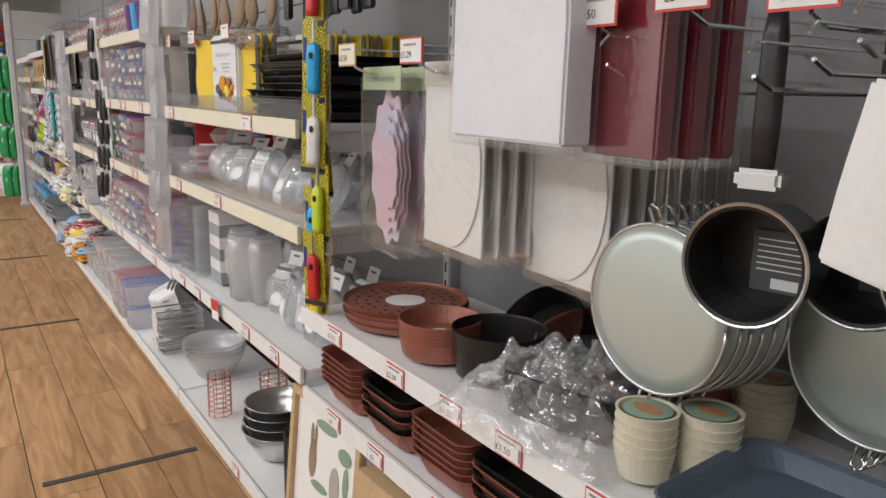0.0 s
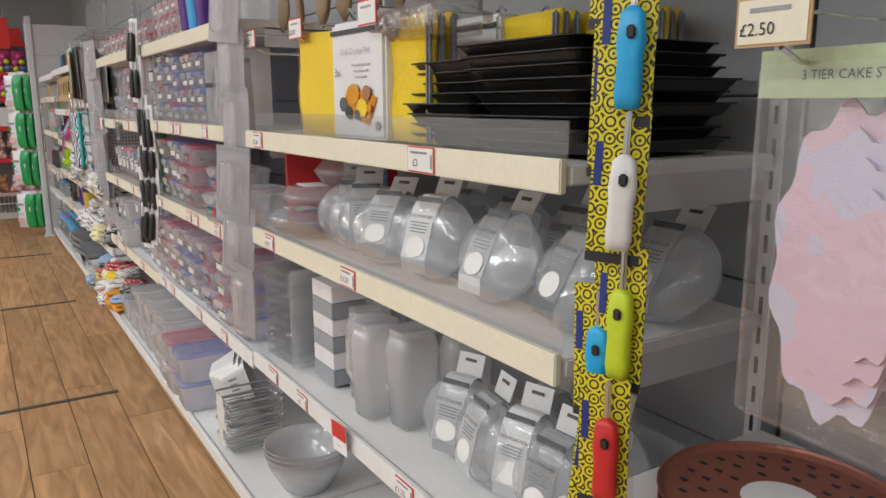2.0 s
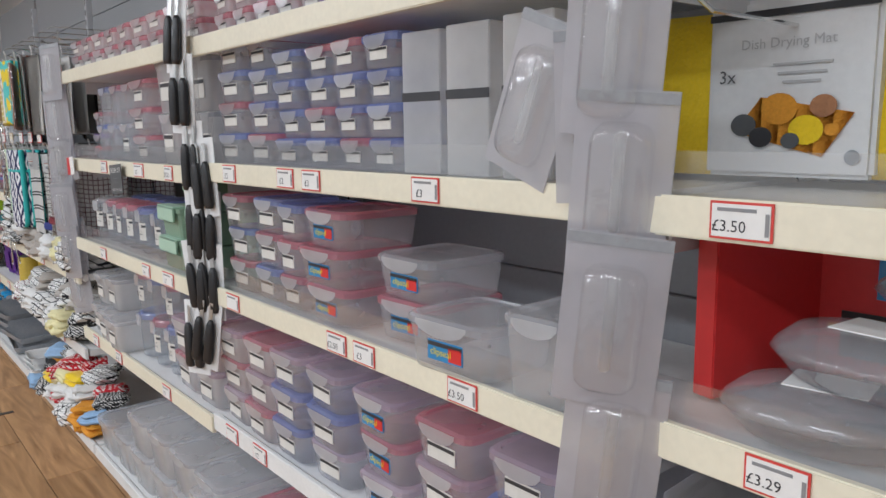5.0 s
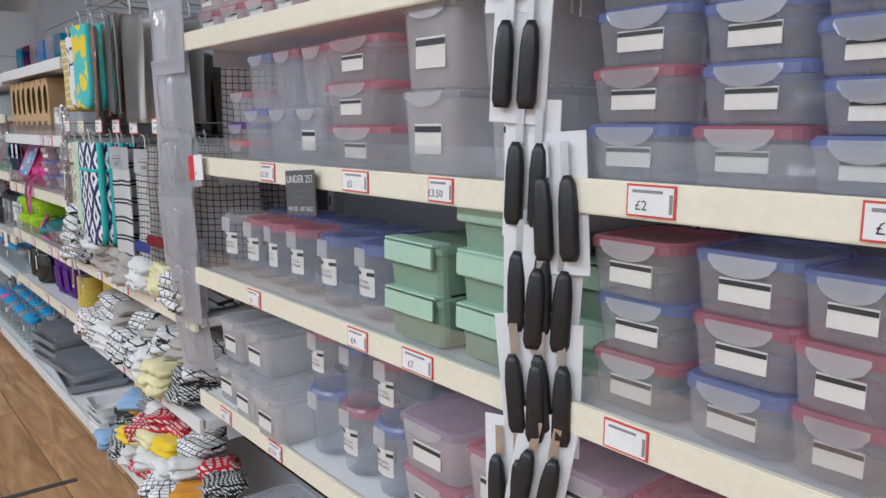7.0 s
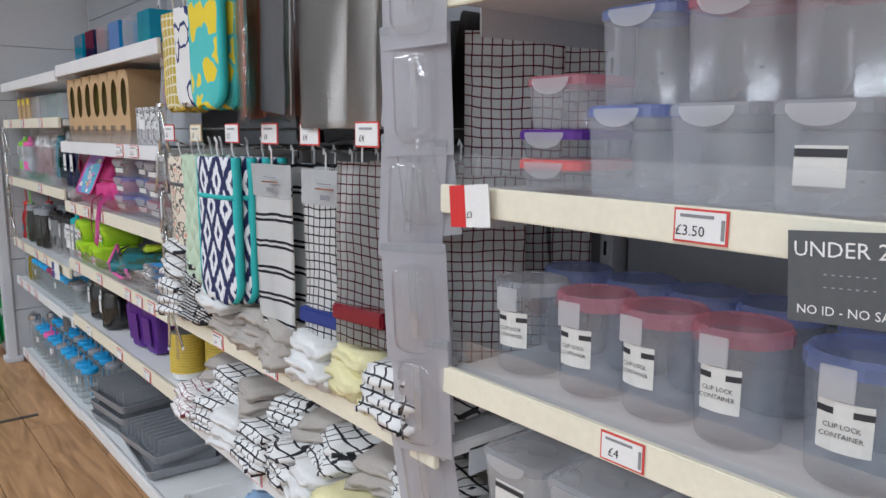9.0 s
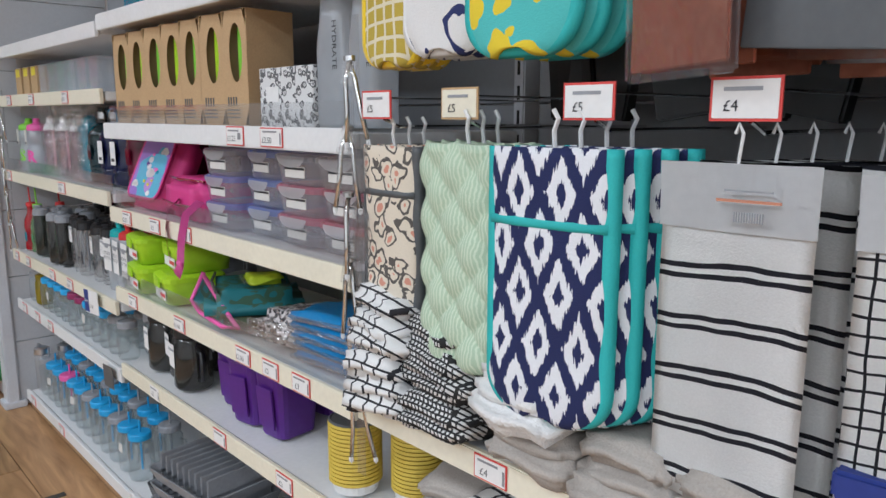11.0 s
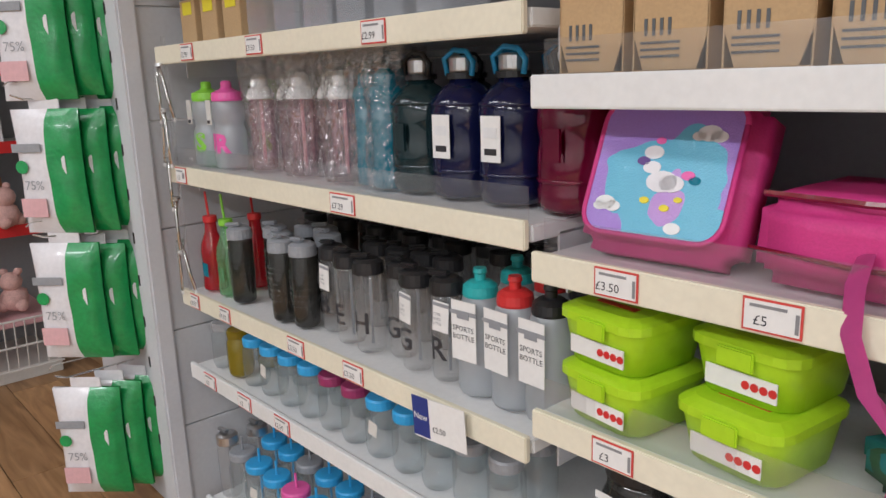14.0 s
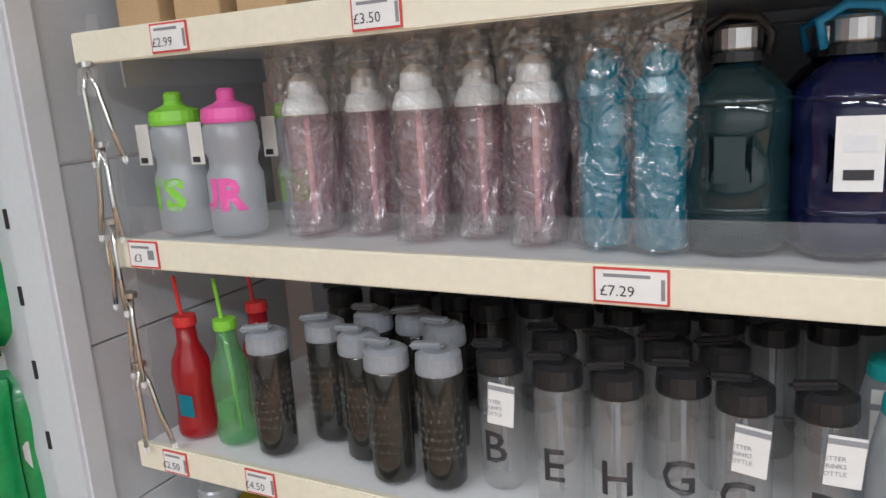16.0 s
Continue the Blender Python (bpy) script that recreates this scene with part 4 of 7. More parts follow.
def hexcard():
    m = mat("yellow_maze_card", (0.76, 0.66, 0.03), 0.4, vary=0.03, bump=0)
    nt = m.node_tree
    b = nt.nodes["Principled BSDF"]
    src = b.inputs["Base Color"].links[0].from_socket
    tc = nt.nodes.new("ShaderNodeTexCoord")
    vo = nt.nodes.new("ShaderNodeTexVoronoi")
    vo.inputs["Scale"].default_value, vo.inputs["Randomness"].default_value = 60, 0.25
    vo.voronoi_dimensions = "3D"
    nt.links.new(tc.outputs["Object"], vo.inputs["Vector"])
    s = nt.nodes.new("ShaderNodeMath")
    s.operation = "MULTIPLY"
    s.inputs[1].default_value = 3.4
    nt.links.new(vo.outputs["Distance"], s.inputs[0])
    f = nt.nodes.new("ShaderNodeMath")
    f.operation = "FRACT"
    nt.links.new(s.outputs[0], f.inputs[0])
    g = nt.nodes.new("ShaderNodeMath")
    g.operation = "LESS_THAN"
    g.inputs[1].default_value = 0.42
    nt.links.new(f.outputs[0], g.inputs[0])
    mix = nt.nodes.new("ShaderNodeMix")
    mix.data_type = "RGBA"
    nt.links.new(g.outputs[0], mix.inputs[0])
    nt.links.new(src, mix.inputs[6])
    mix.inputs[7].default_value = (0.03, 0.03, 0.02, 1)
    nt.links.new(mix.outputs[2], b.inputs["Base Color"])
    return m


MT["hexcard"] = hexcard()
MT["navyp"] = mat("navy_print", (0.02, 0.04, 0.22), 0.5)


def round_tin(r, h, material, label, flare=0.85, sticker=False, holes=False):
    t = empty("baking_tin", label, "baking tin", "baking tins")
    th = 0.0025
    part("pan", lathe([(r * flare, 0), (r * flare + 0.003, 0.002), (r * 0.985, h - 0.004), (r, h), (r - th, h), (r * 0.985 - th, h - 0.004), (r * flare - th, 0.005)], 40), MT[material], t, smooth=False)
    if sticker:
        part("sticker", lathe([(r * 0.32, 0.006), (r * 0.32, 0.0068)], 20), MT["paper"], t, "round paper sticker")
    if holes:
        bm = bmesh.new()
        for k, q in ((10, 0.45), (18, 0.62), (24, 0.78)):
            for i in range(k):
                a = 2 * math.pi * i / k
                box((r * q * math.cos(a), r * q * math.sin(a), 0.0062), (0.010, 0.005, 0.001), 0, bm)
        tagged(part("hole_pattern", bm, MT["ink"], t), kind="stuff")
    return t


def roast_tin(w, d, h, material, label):
    t = empty("roasting_tin", label, "roasting tin", "roasting tins")
    r = 0.03
    part("pan", loft([(ring(w * 0.84, d * 0.8, r, 4), 0), (ring(w * 0.95, d * 0.94, r, 4), h - 0.004), (ring(w, d, r, 4), h), (ring(w * 0.985, d * 0.98, r, 4), h + 0.001), (ring(w * 0.935, d * 0.925, r, 4), h - 0.004), (ring(w * 0.82, d * 0.78, r, 4), 0.004)]), MT[material], t)
    return t


def saucepan():
    t = empty("saucepan", "black non-stick saucepan hanging by its handle", "saucepan", "hanging saucepans")
    r, h = 0.064, 0.085
    bm = lathe([(r * 0.9, 0), (r * 0.97, 0.004), (r, h), (r + 0.004, h + 0.002), (r - 0.003, h), (r * 0.93, 0.006)], 36)
    bm.transform(pose(0, 0, -0.27, 90, 0, 0))
    part("pan", bm, MT["carbon"], t)
    bm = lathe([(r + 0.003, h - 0.001), (r + 0.005, h + 0.001), (r + 0.003, h + 0.003), (r + 0.001, h + 0.002)], 36, cap0=False, cap1=False)
    bm.transform(pose(0, 0, -0.27, 90, 0, 0))
    part("rim", bm, MT["steel"], t, "bright steel rim")
    part("handle_bracket", box((0, -0.06, -0.178), (0.05, 0.03, 0.022), 0.005), MT["chrome"], t)
    bm = loft([(ring(0.024, 0.016, 0.006), -0.172), (ring(0.028, 0.018, 0.008), -0.12), (ring(0.026, 0.018, 0.008), -0.03), (ring(0.020, 0.012, 0.006), -0.006)])
    bm.transform(pose(0, -0.06, 0))
    part("handle", bm, MT["black"], t, smooth=True)
    st = part("sticker", box((0.012, -0.012, -0.275), (0.062, 0.001, 0.07)), MT["darkgrey"], t, "barcode sticker")
    bm = bmesh.new()
    for k in range(6):
        box((0.012, -0.0128, -0.25 - k * 0.007), (0.05, 0.0006, 0.0014), 0, bm)
    box((0.020, -0.0128, -0.300), (0.030, 0.0006, 0.012), 0, bm)
    part("sticker_print", bm, MT["paper"], st)
    return t


def poacher():
    """A rounded clear egg poacher in two halves with a printed sleeve, standing on edge."""
    t = empty("egg_poacher", "clear round egg poacher with grey printed card sleeve", "egg poacher", "egg poachers")
    r = 0.080
    for name_, s, mm in (("base_shell", 1, "frost"), ("lid_shell", -1, "clear_lid")):
        bm = lathe([(r * 0.55, 0.034), (r * 0.82, 0.030), (r * 0.95, 0.016), (r, 0.003), (r * 1.03, 0.001)], 32, cap1=False, sx=1.15, sy=0.95)
        bm.transform(pose(0, 0, 0.078, 90 * s, 0, 0))
        part(name_, bm, MT[mm], t, smooth=True)
    bm = bmesh.new()
    path = [(-0.026, 0.006), (-0.0365, 0.03), (-0.0375, 0.10), (-0.030, 0.135), (-0.012, 0.156), (0.0, 0.160), (0.014, 0.155), (0.030, 0.135), (0.037, 0.09)]
    rows = [[bm.verts.new((x, y, z)) for y, z in path] for x in (-0.042, 0.022)]
    for k in range(len(path) - 1):
        bm.faces.new((rows[0][k], rows[0][k + 1], rows[1][k + 1], rows[1][k]))
    bmesh.ops.solidify(bm, geom=bm.faces[:], thickness=0.001)
    sl = part("sleeve", bm, MT["sleeve"], t, "pale grey printed card sleeve")
    part("sleeve_bar", box((-0.01, -0.0262, 0.143), (0.062, 0.001, 0.013), 0, None, pose(0, 0, 0)), MT["darkgrey"], sl)
    part("sleeve_tab", box((-0.01, -0.002, 0.180), (0.062, 0.0016, 0.044), 0.0006, None, pose(0, 0, 0, -6)), MT["sleeve"], sl)
    part("tab_slot", box((-0.01, -0.0045, 0.188), (0.026, 0.001, 0.006), 0, None, pose(0, 0, 0, -6)), MT["darkgrey"], sl)
    egg = part("sleeve_photo", lathe([(0.020, 0), (0.020, 0.0008)], 16, sx=1.25), MT["paper"], sl)
    egg.data.transform(pose(-0.01, -0.0378, 0.052, 90, 0, 0))
    text("EGG POACHER", 0.0088, MT["darkgrey"], sl, (-0.01, -0.0388, 0.110))
    bm = bmesh.new()
    for k in range(4):
        box((-0.01, -0.0384, 0.098 - 0.006 * k), (0.046 - 0.006 * (k % 2), 0.0006, 0.0022), 0, bm)
    part("sleeve_small_print", bm, MT["lgrey"], sl)
    return t


def oval_dish():
    t = empty("omelette_maker", "clear grey oval microwave dish with paper band", "dish", "microwave dishes")
    for name_, prof, mm in (("base", [(0.05, 0), (0.07, 0.004), (0.088, 0.026), (0.09, 0.03)], "frostd"), ("lid", [(0.092, 0.03), (0.088, 0.038), (0.07, 0.056), (0.04, 0.06)], "frost")):
        part(name_, lathe(prof, 32, sx=1.2, sy=0.85), MT[mm], t, smooth=True)
    part("paper_band", box((0, 0, 0.0615), (0.08, 0.06, 0.0015)), MT["paper"], t)
    return t


def drying_mat():
    """A folded microfibre dish mat with a printed band."""
    t = empty("dish_drying_mat", "folded yellow microfibre dish drying mat with printed band", "dish mat", "dish drying mats")
    w, h = 0.55, 0.222
    bm = bmesh.new()
    path = [(w / 2 - 0.01 * k, 0.0) for k in range(0, 51, 5)] + [(-w / 2 + 0.025 - 0.024 * math.sin(math.pi * k / 8), 0.024 - 0.024 * math.cos(math.pi * k / 8)) for k in range(9)]
    path += [(-w / 2 + 0.06 + 0.06 * k, 0.048) for k in range(9)]
    rows = [[bm.verts.new((x, y + 0.006 * math.sin(x * 7) + 0.003 * math.sin(z * 40 + x * 20), z * (1 - 0.03 * math.cos(x * 6)))) for x, y in path] for z in [h * q / 6 for q in range(7)]]
    for a, b in zip(rows, rows[1:]):
        for q in range(len(path) - 1):
            bm.faces.new((a[q], b[q], b[q + 1], a[q + 1]))
    bmesh.ops.recalc_face_normals(bm, faces=bm.faces[:])
    bmesh.ops.solidify(bm, geom=bm.faces[:], thickness=0.009)
    bmesh.ops.recalc_face_normals(bm, faces=bm.faces[:])
    part("mat_fold", bm, MT["yellowmat"], t, smooth=True)
    part("inner_fold", box((0.01, 0.026, h * 0.49), (w * 0.9, 0.018, h * 0.96), 0.006), MT["yellowmat"], t)
    for y in (0.0, 0.026, 0.05):
        part("edge_binding", box((w / 2 - 0.004, y, h * 0.49), (0.011, 0.013, h * 0.985), 0.004), MT["greytrim"], t)
    part("side_binding", box((-w / 2 + 0.003, 0.012, h * 0.5), (0.008, 0.012, h * 1.0), 0.003), MT["greytrim"], t)
    c, bw = 0.03, 0.215
    bd = part("band", box((c, 0.024, h / 2 + 0.002), (bw, 0.072, h + 0.004), 0.006), MT["sleeve"], t, "pale printed card band")
    f = -0.0145
    part("band_bar", box((c, f, h * 0.93), (bw * 0.98, 0.001, 0.009)), MT["ink"], bd)
    text("Dish Drying Mat", 0.018, MT["palegrey"], bd, (c, f - 0.001, h * 0.76))
    text("3x", 0.024, MT["darkgrey"], bd, (c - bw * 0.36, f - 0.001, h * 0.58))
    bm = bmesh.new()
    for k in range(3):
        box((c + 0.02, f, h * (0.64 - 0.05 * k)), (bw * (0.34 - 0.06 * k), 0.0008, 0.003), 0, bm)
    part("band_small_print", bm, MT["palegrey"], bd)
    bm = bmesh.new()
    tray = [bm.verts.new((c + x, f - 0.0006, h * z)) for x, z in ((-0.065, 0.26), (0.05, 0.12), (0.085, 0.36), (-0.03, 0.46))]
    bm.faces.new(tray)
    bmesh.ops.solidify(bm, geom=bm.faces[:], thickness=0.0006)
    part("photo_tray", bm, MT["orange"], bd)
    for k, (x, z, r, mm) in enumerate(((-0.052, 0.33, 0.019, "darkgrey"), (-0.028, 0.26, 0.017, "ink"), (-0.005, 0.42, 0.026, "orange"), (0.030, 0.30, 0.024, "yellowmat"), (0.050, 0.43, 0.018, "tan"), (0.012, 0.24, 0.013, "darkgrey"), (0.062, 0.30, 0.010, "orange"))):
        bm = lathe([(r * 0.9, 0), (r * 0.9, 0.0006)], 18, sy=0.85)
        bm.transform(pose(c + x, f - 0.0012 - 0.0007 * k, h * (z - 0.03), 90, 0, 0))
        part("photo_crockery", bm, MT[mm], bd)
    part("round_mark", lathe([(0.009, 0), (0.009, 0.0006)], 14), MT["lgrey"], bd).data.transform(pose(c + 0.085, f, h * 0.12, 90, 0, 0))
    part("hanger_hook", wire([(-0.01, 0.01, h + 0.005), (-0.01, -0.005, h + 0.022), (0.008, -0.012, h + 0.026), (0.02, -0.008, h + 0.018)], 0.003, 6), MT["lgrey"], t)
    return t


def wire_basket(r, h, material, label):
    t = empty("wire_basket", label, "wire basket")
    for k in range(9):
        z = 0.004 + k * h / 8
        part("ring_wire", wire([(r * math.cos(a), r * math.sin(a), z) for a in [i * math.pi / 10 for i in range(21)]], 0.0016, 5), MT[material], t)
    for k in range(8):
        a = k * math.pi / 4
        part("upright_wire", wire([(r * math.cos(a), r * math.sin(a), 0), (r * math.cos(a), r * math.sin(a), h + (0.03 if k < 2 else 0))], 0.0018, 5), MT[material], t)
    return t


def rack(w, d, h, material, label, n=7):
    t = empty("dish_rack", label, "dish rack", "dish racks")
    part("tray", loft([(ring(w * 0.9, d * 0.9, 0.02), 0), (ring(w, d, 0.02), h * 0.4), (ring(w * 0.97, d * 0.97, 0.02), h * 0.4), (ring(w * 0.87, d * 0.87, 0.02), 0.006)]), MT[material], t)
    for i in range(n):
        x = -w * 0.38 + w * 0.76 * i / (n - 1)
        part("divider", box((x, 0, h * 0.55), (0.006, d * 0.8, h * 0.7), 0.002, None, pose(0, 0, 0, 0, 0, 0)), MT[material], t)
    return t


def vent_basket():
    t = empty("storage_basket", "white plastic storage basket with slotted sides", "basket", "storage baskets")
    w, d, h = 0.26, 0.19, 0.10
    part("shell", loft([(ring(w * 0.8, d * 0.8, 0.02), 0), (ring(w * 0.97, d * 0.97, 0.02), h - 0.006), (ring(w, d, 0.02), h), (ring(w * 0.95, d * 0.95, 0.02), h), (ring(w * 0.78, d * 0.78, 0.02), 0.004)]), MT["white"], t)
    for i in range(9):
        part("slot", box((-w * 0.32 + i * w * 0.08, -d * 0.43, h * 0.45), (0.006, 0.012, 0.03), 0.001, None), MT["lgrey"], t)
    return t


def bag(w, d, h, material, label, front="", strap=False):
    t = empty("lunch_bag", label, "lunch bag", "lunch bags")
    bm = box((0, 0, h / 2), (w, d, h), 0.02, seg=3)
    bmesh.ops.subdivide_edges(bm, edges=[e for e in bm.edges if e.calc_length() > 0.04], cuts=3, use_grid_fill=True)
    for v in bm.verts:
        v.co += Vector((noise.noise(v.co * 14), noise.noise(v.co * 13 + Vector((4, 0, 0))), 0.3 * noise.noise(v.co * 12))) * 0.006
        v.co.z = max(v.co.z, 0)
    part("body", bm, MT[material], t, smooth=True)
    part("zip", wire([(-w * 0.48, -d * 0.40, h * 0.985), (0, -d * 0.5, h), (w * 0.48, -d * 0.40, h * 0.985)], 0.004, 5), MT["darkred" if material == "hotpink" else "hotpink"], t)
    if front:
        fr = part("front_panel", loft([(ring(w * 0.86, h * 0.84, 0.03, 5), 0), (ring(w * 0.86, h * 0.84, 0.03, 5), 0.004)]), MT[front], t, "glossy printed front panel with white clouds")
        fr.data.transform(pose(0, -d / 2 - 0.004, h * 0.52, 90, 0, 0))
        part("panel_piping", wire([(x, -d / 2 - 0.007, h * 0.52 + y) for x, y in ring(w * 0.88, h * 0.86, 0.032, 5)] + [(ring(w * 0.88, h * 0.86, 0.032, 5)[0][0], -d / 2 - 0.007, h * 0.52 + ring(w * 0.88, h * 0.86, 0.032, 5)[0][1])], 0.004, 5), MT["hotpink"], t, smooth=True)
        for x, z, q, mm in ((-0.068, 0.060, 0.013, "white"), (-0.056, 0.056, 0.010, "white"), (-0.076, 0.055, 0.008, "white"), (0.055, 0.160, 0.014, "white"), (0.068, 0.156, 0.010, "white"), (0.042, 0.156, 0.008, "white"), (0.006, 0.094, 0.019, "packwhite"), (0.020, 0.092, 0.015, "packwhite"), (-0.012, 0.112, 0.011, "packwhite"), (-0.014, 0.132, 0.012, "packwhite"), (-0.026, 0.120, 0.008, "purple"), (-0.008, 0.148, 0.006, "pinkp"), (0.040, 0.104, 0.008, "pinkp"), (0.050, 0.098, 0.007, "tealb"), (-0.012, 0.068, 0.006, "yellow"), (0.018, 0.060, 0.006, "yellow"), (0.034, 0.072, 0.005, "yellow"), (0.035, 0.035, 0.010, "white")):
            b2 = lathe([(q, 0), (q, 0.0012)], 16, sx=1.15, sy=0.75)
            b2.transform(pose(x, -d / 2 - 0.0082, z, 90, 0, 0))
            part("print_patch", b2, MT[mm], fr)
    if strap:
        part("flap_seam", wire([(-w * 0.49, -d * 0.5 - 0.003, h * 0.42), (0, -d * 0.5 - 0.006, h * 0.36), (w * 0.49, -d * 0.5 - 0.003, h * 0.42)], 0.003, 5), MT["darkred"], t, smooth=True)
        f = -d / 2 - 0.045
        pts = [(0.005, -d / 2, 0.055), (0.010, f + 0.01, 0.03), (0.014, f, -0.02), (0.036, f - 0.004, -0.075), (0.075, f - 0.006, -0.115), (0.098, f - 0.006, -0.122), (0.116, f - 0.004, -0.095), (0.122, f, -0.03), (0.134, f + 0.01, 0.03), (0.142, -d / 2, 0.06)]
        bm = bmesh.new()
        rows = []
        for k, p in enumerate(pts):
            a, b = Vector(pts[max(k - 1, 0)]), Vector(pts[min(k + 1, len(pts) - 1)])
            e = (b - a).normalized()
            side = Vector((e.z, 0.35, -e.x)).normalized() * 0.013
            rows.append([bm.verts.new(Vector(p) - side), bm.verts.new(Vector(p) + side)])
        for a, b in zip(rows, rows[1:]):
            bm.faces.new((a[0], b[0], b[1], a[1]))
        bmesh.ops.solidify(bm, geom=bm.faces[:], thickness=0.002)
        part("strap", bm, MT["pinkp"], t, "dangling pink webbing strap", smooth=True)
        part("strap_slider", box((0.116, f - 0.006, -0.09), (0.032, 0.005, 0.012), 0.002), MT["pinkp"], t)
    return t


def flat_pack(w, d, h, material, label, name="flat_pack", cat="folded bag", film=True):
    t = empty(name, label, cat)
    bm = box((0, 0, h / 2), (w, d, h), h * 0.35, seg=2)
    bmesh.ops.subdivide_edges(bm, edges=[e for e in bm.edges if e.calc_length() > 0.04], cuts=5, use_grid_fill=True)
    for v in bm.verts:
        if v.co.z > h * 0.3:
            v.co.z += 0.010 * noise.noise(v.co * 18 + Vector((w * 50, 0, 0)))
    part("body", bm, MT[material], t, smooth=True)
    if film:
        part("film_edge", box((0, -d / 2 - 0.004, h * 0.45), (w * 0.98, 0.012, h * 0.5), 0.003), MT["wrap"], t, "clear film edge")
    return t


def hung_pack(w, h, th, material, label, header="", film=False, name="hanging_pack", cat="pack", n=1):
    """Flat packs on one hook, top at z 0, one behind the other."""
    t = empty(name, label, cat, "hanging packs")
    bm = box((0, 0, -h / 2), (w, th, h), min(th * 0.4, 0.004))
    bmesh.ops.subdivide_edges(bm, edges=[e for e in bm.edges if e.calc_length() > 0.05], cuts=4, use_grid_fill=True)
    for v in bm.verts:
        v.co.y += 0.005 * noise.noise(v.co * 12 + Vector((w * 90, h * 50, 0)))
    part("sheet", bm, MT[material], t, smooth=False)
    if header:
        part("header", box((0, -th / 2 - 0.0015, -0.022), (w * 1.0, 0.002, 0.044)), MT[header], t, "printed header card")
    if film:
        part("film", box((0, 0, -h / 2 - 0.004), (w + 0.012, th + 0.012, h + 0.014), 0.004), MT["bagskin"], t, "clear film bag")
    return t


def clip_strip(y, top, n, make, args, step, d=-0.035, spread=0.012, tilt=6):
    """Packs hung one under another from a plastic strip at a bay's edge."""
    s = empty("clip_strip", "clear plastic hanging clip strip on the shelf edge", "clip strip", "clip strips", place(y, top, d + 0.03))
    part("strip", box((0, 0, -n * step / 2), (0.03, 0.0015, n * step + 0.1)), CLEARP, s)
    for i in range(n):
        a = args[i % len(args)]
        put(place(y + jit(spread), top - i * step + jit(0.006), d + jit(0.01), 22 + jit(12), jit(3), jit(tilt)), make, *a)


# ---- floor planks and the end of the run ----
def plank_floor():
    w, l = 0.19, 1.30
    me = None
    for i in range(20):
        for j in range(10):
            y = -1.0 + j * l + (i * 0.47) % l
            if me is None:
                p = part("plank", box((0, 0, -0.003), (w - 0.003, l - 0.003, 0.006), 0.0012, seg=1), OAK, floor)
                me = p.data
            else:
                p = new("plank", me)
                p.parent = floor
            p.location = (1.36 - i * w, y, 0)


STRIPD = mat("dark_floor_strip", (0.05, 0.045, 0.04), 0.6, vary=0.3)
for _y, _x in ((2.57, 0.40), (4.46, 0.27), (6.32, 0.30), (8.2, 0.32)):
    part("inlay_strip", box((_x, _y, 0.0015), (0.5, 0.028, 0.003)), STRIPD, floor)

end = empty("end_frame", "pale grey metal end panel and post closing the shelving", "shelving end")
for k in range(7):
    part("side_panel", box((0.90, 9.185, 0.148 + k * 0.29), (0.50, 0.02, 0.287), 0.002, seg=1), ENDP, end)
part("post", box((0.635, 9.20, 1.05), (0.05, 0.085, 2.1), 0.006), POST, end)
part("foot", box((0.64, 9.20, 0.015), (0.09, 0.10, 0.03), 0.004), POST, end)
for k in range(16):
    part("slot", box((0.609, 9.235, 0.25 + k * 0.12), (0.003, 0.007, 0.03)), DARK, end)

# ---- shelves, with their price cards ----
def bay_shelf(i, z, cards=(), **k):
    a, b = EDGES[i], EDGES[i + 1]
    mid = (a + b) / 2
    return shelf(a, b, z, prices=[(mid - c[0], *c[1:]) for c in cards], **k)


for _i in (0, 1):
    bay_shelf(_i, 0.776, [(1.44, "£3.50"), (1.17, "£2.50"), (0.98, "£4.50"), (0.82, "£1.50"), (0.62, "£5")] if _i else (), strip=WHITE)
    bay_shelf(_i, 0.57, [(1.45, "£4"), (1.25, "£5"), (1.0, "£4")] if _i else (), strip=WHITE)
    bay_shelf(_i, 0.10)
bay_shelf(2, 1.22, [(2.78, "£3.50"), (1.98, "£3", 0.082, 0.042)], riser=True)
bay_shelf(2, 0.968, [(2.73, "£3.29"), (2.27, "£3.29")], riser=True)
bay_shelf(2, 0.61, [(2.75, ""), (2.55, "£3"), (2.05, "£1.25"), (1.82, "£2", 0.066, 0.038, True)], strip=WHITE)
bay_shelf(2, 0.10, [(2.2, "£2")], strip=WHITE)
bay_shelf(3, 1.514)
bay_shelf(3, 1.225, [(3.98, "£2"), (3.72, "£2"), (3.62, "£3"), (3.28, "£3")], riser=True)
bay_shelf(3, 0.93, [(4.0, ""), (3.55, "£2.50"), (3.46, "£3"), (3.2, "£3.50")], riser=True)
bay_shelf(3, 0.595, [(4.05, ""), (3.9, "£2"), (3.5, "£3"), (3.2, "£5")], strip=WHITE)
bay_shelf(3, 0.10, strip=WHITE)
bay_shelf(4, 1.52)
bay_shelf(4, 1.213, [(4.94, "£3.50"), (4.60, "£5", 0.084), (4.36, "£3.50", 0.06)], riser=True)
bay_shelf(4, 0.922, [(5.03, "£4"), (4.60, "£4"), (4.42, "£7", 0.084)], riser=True)
bay_shelf(4, 0.58, [(5.22, "£6"), (4.95, "£3.50"), (4.5, "£3")])
bay_shelf(4, 0.10, strip=WHITE)
bay_shelf(5, 0.78, [(6.3, "£4"), (6.0, "£3")])
bay_shelf(5, 0.486, [(6.1, ""), (5.75, "£2")], strip=WHITE)
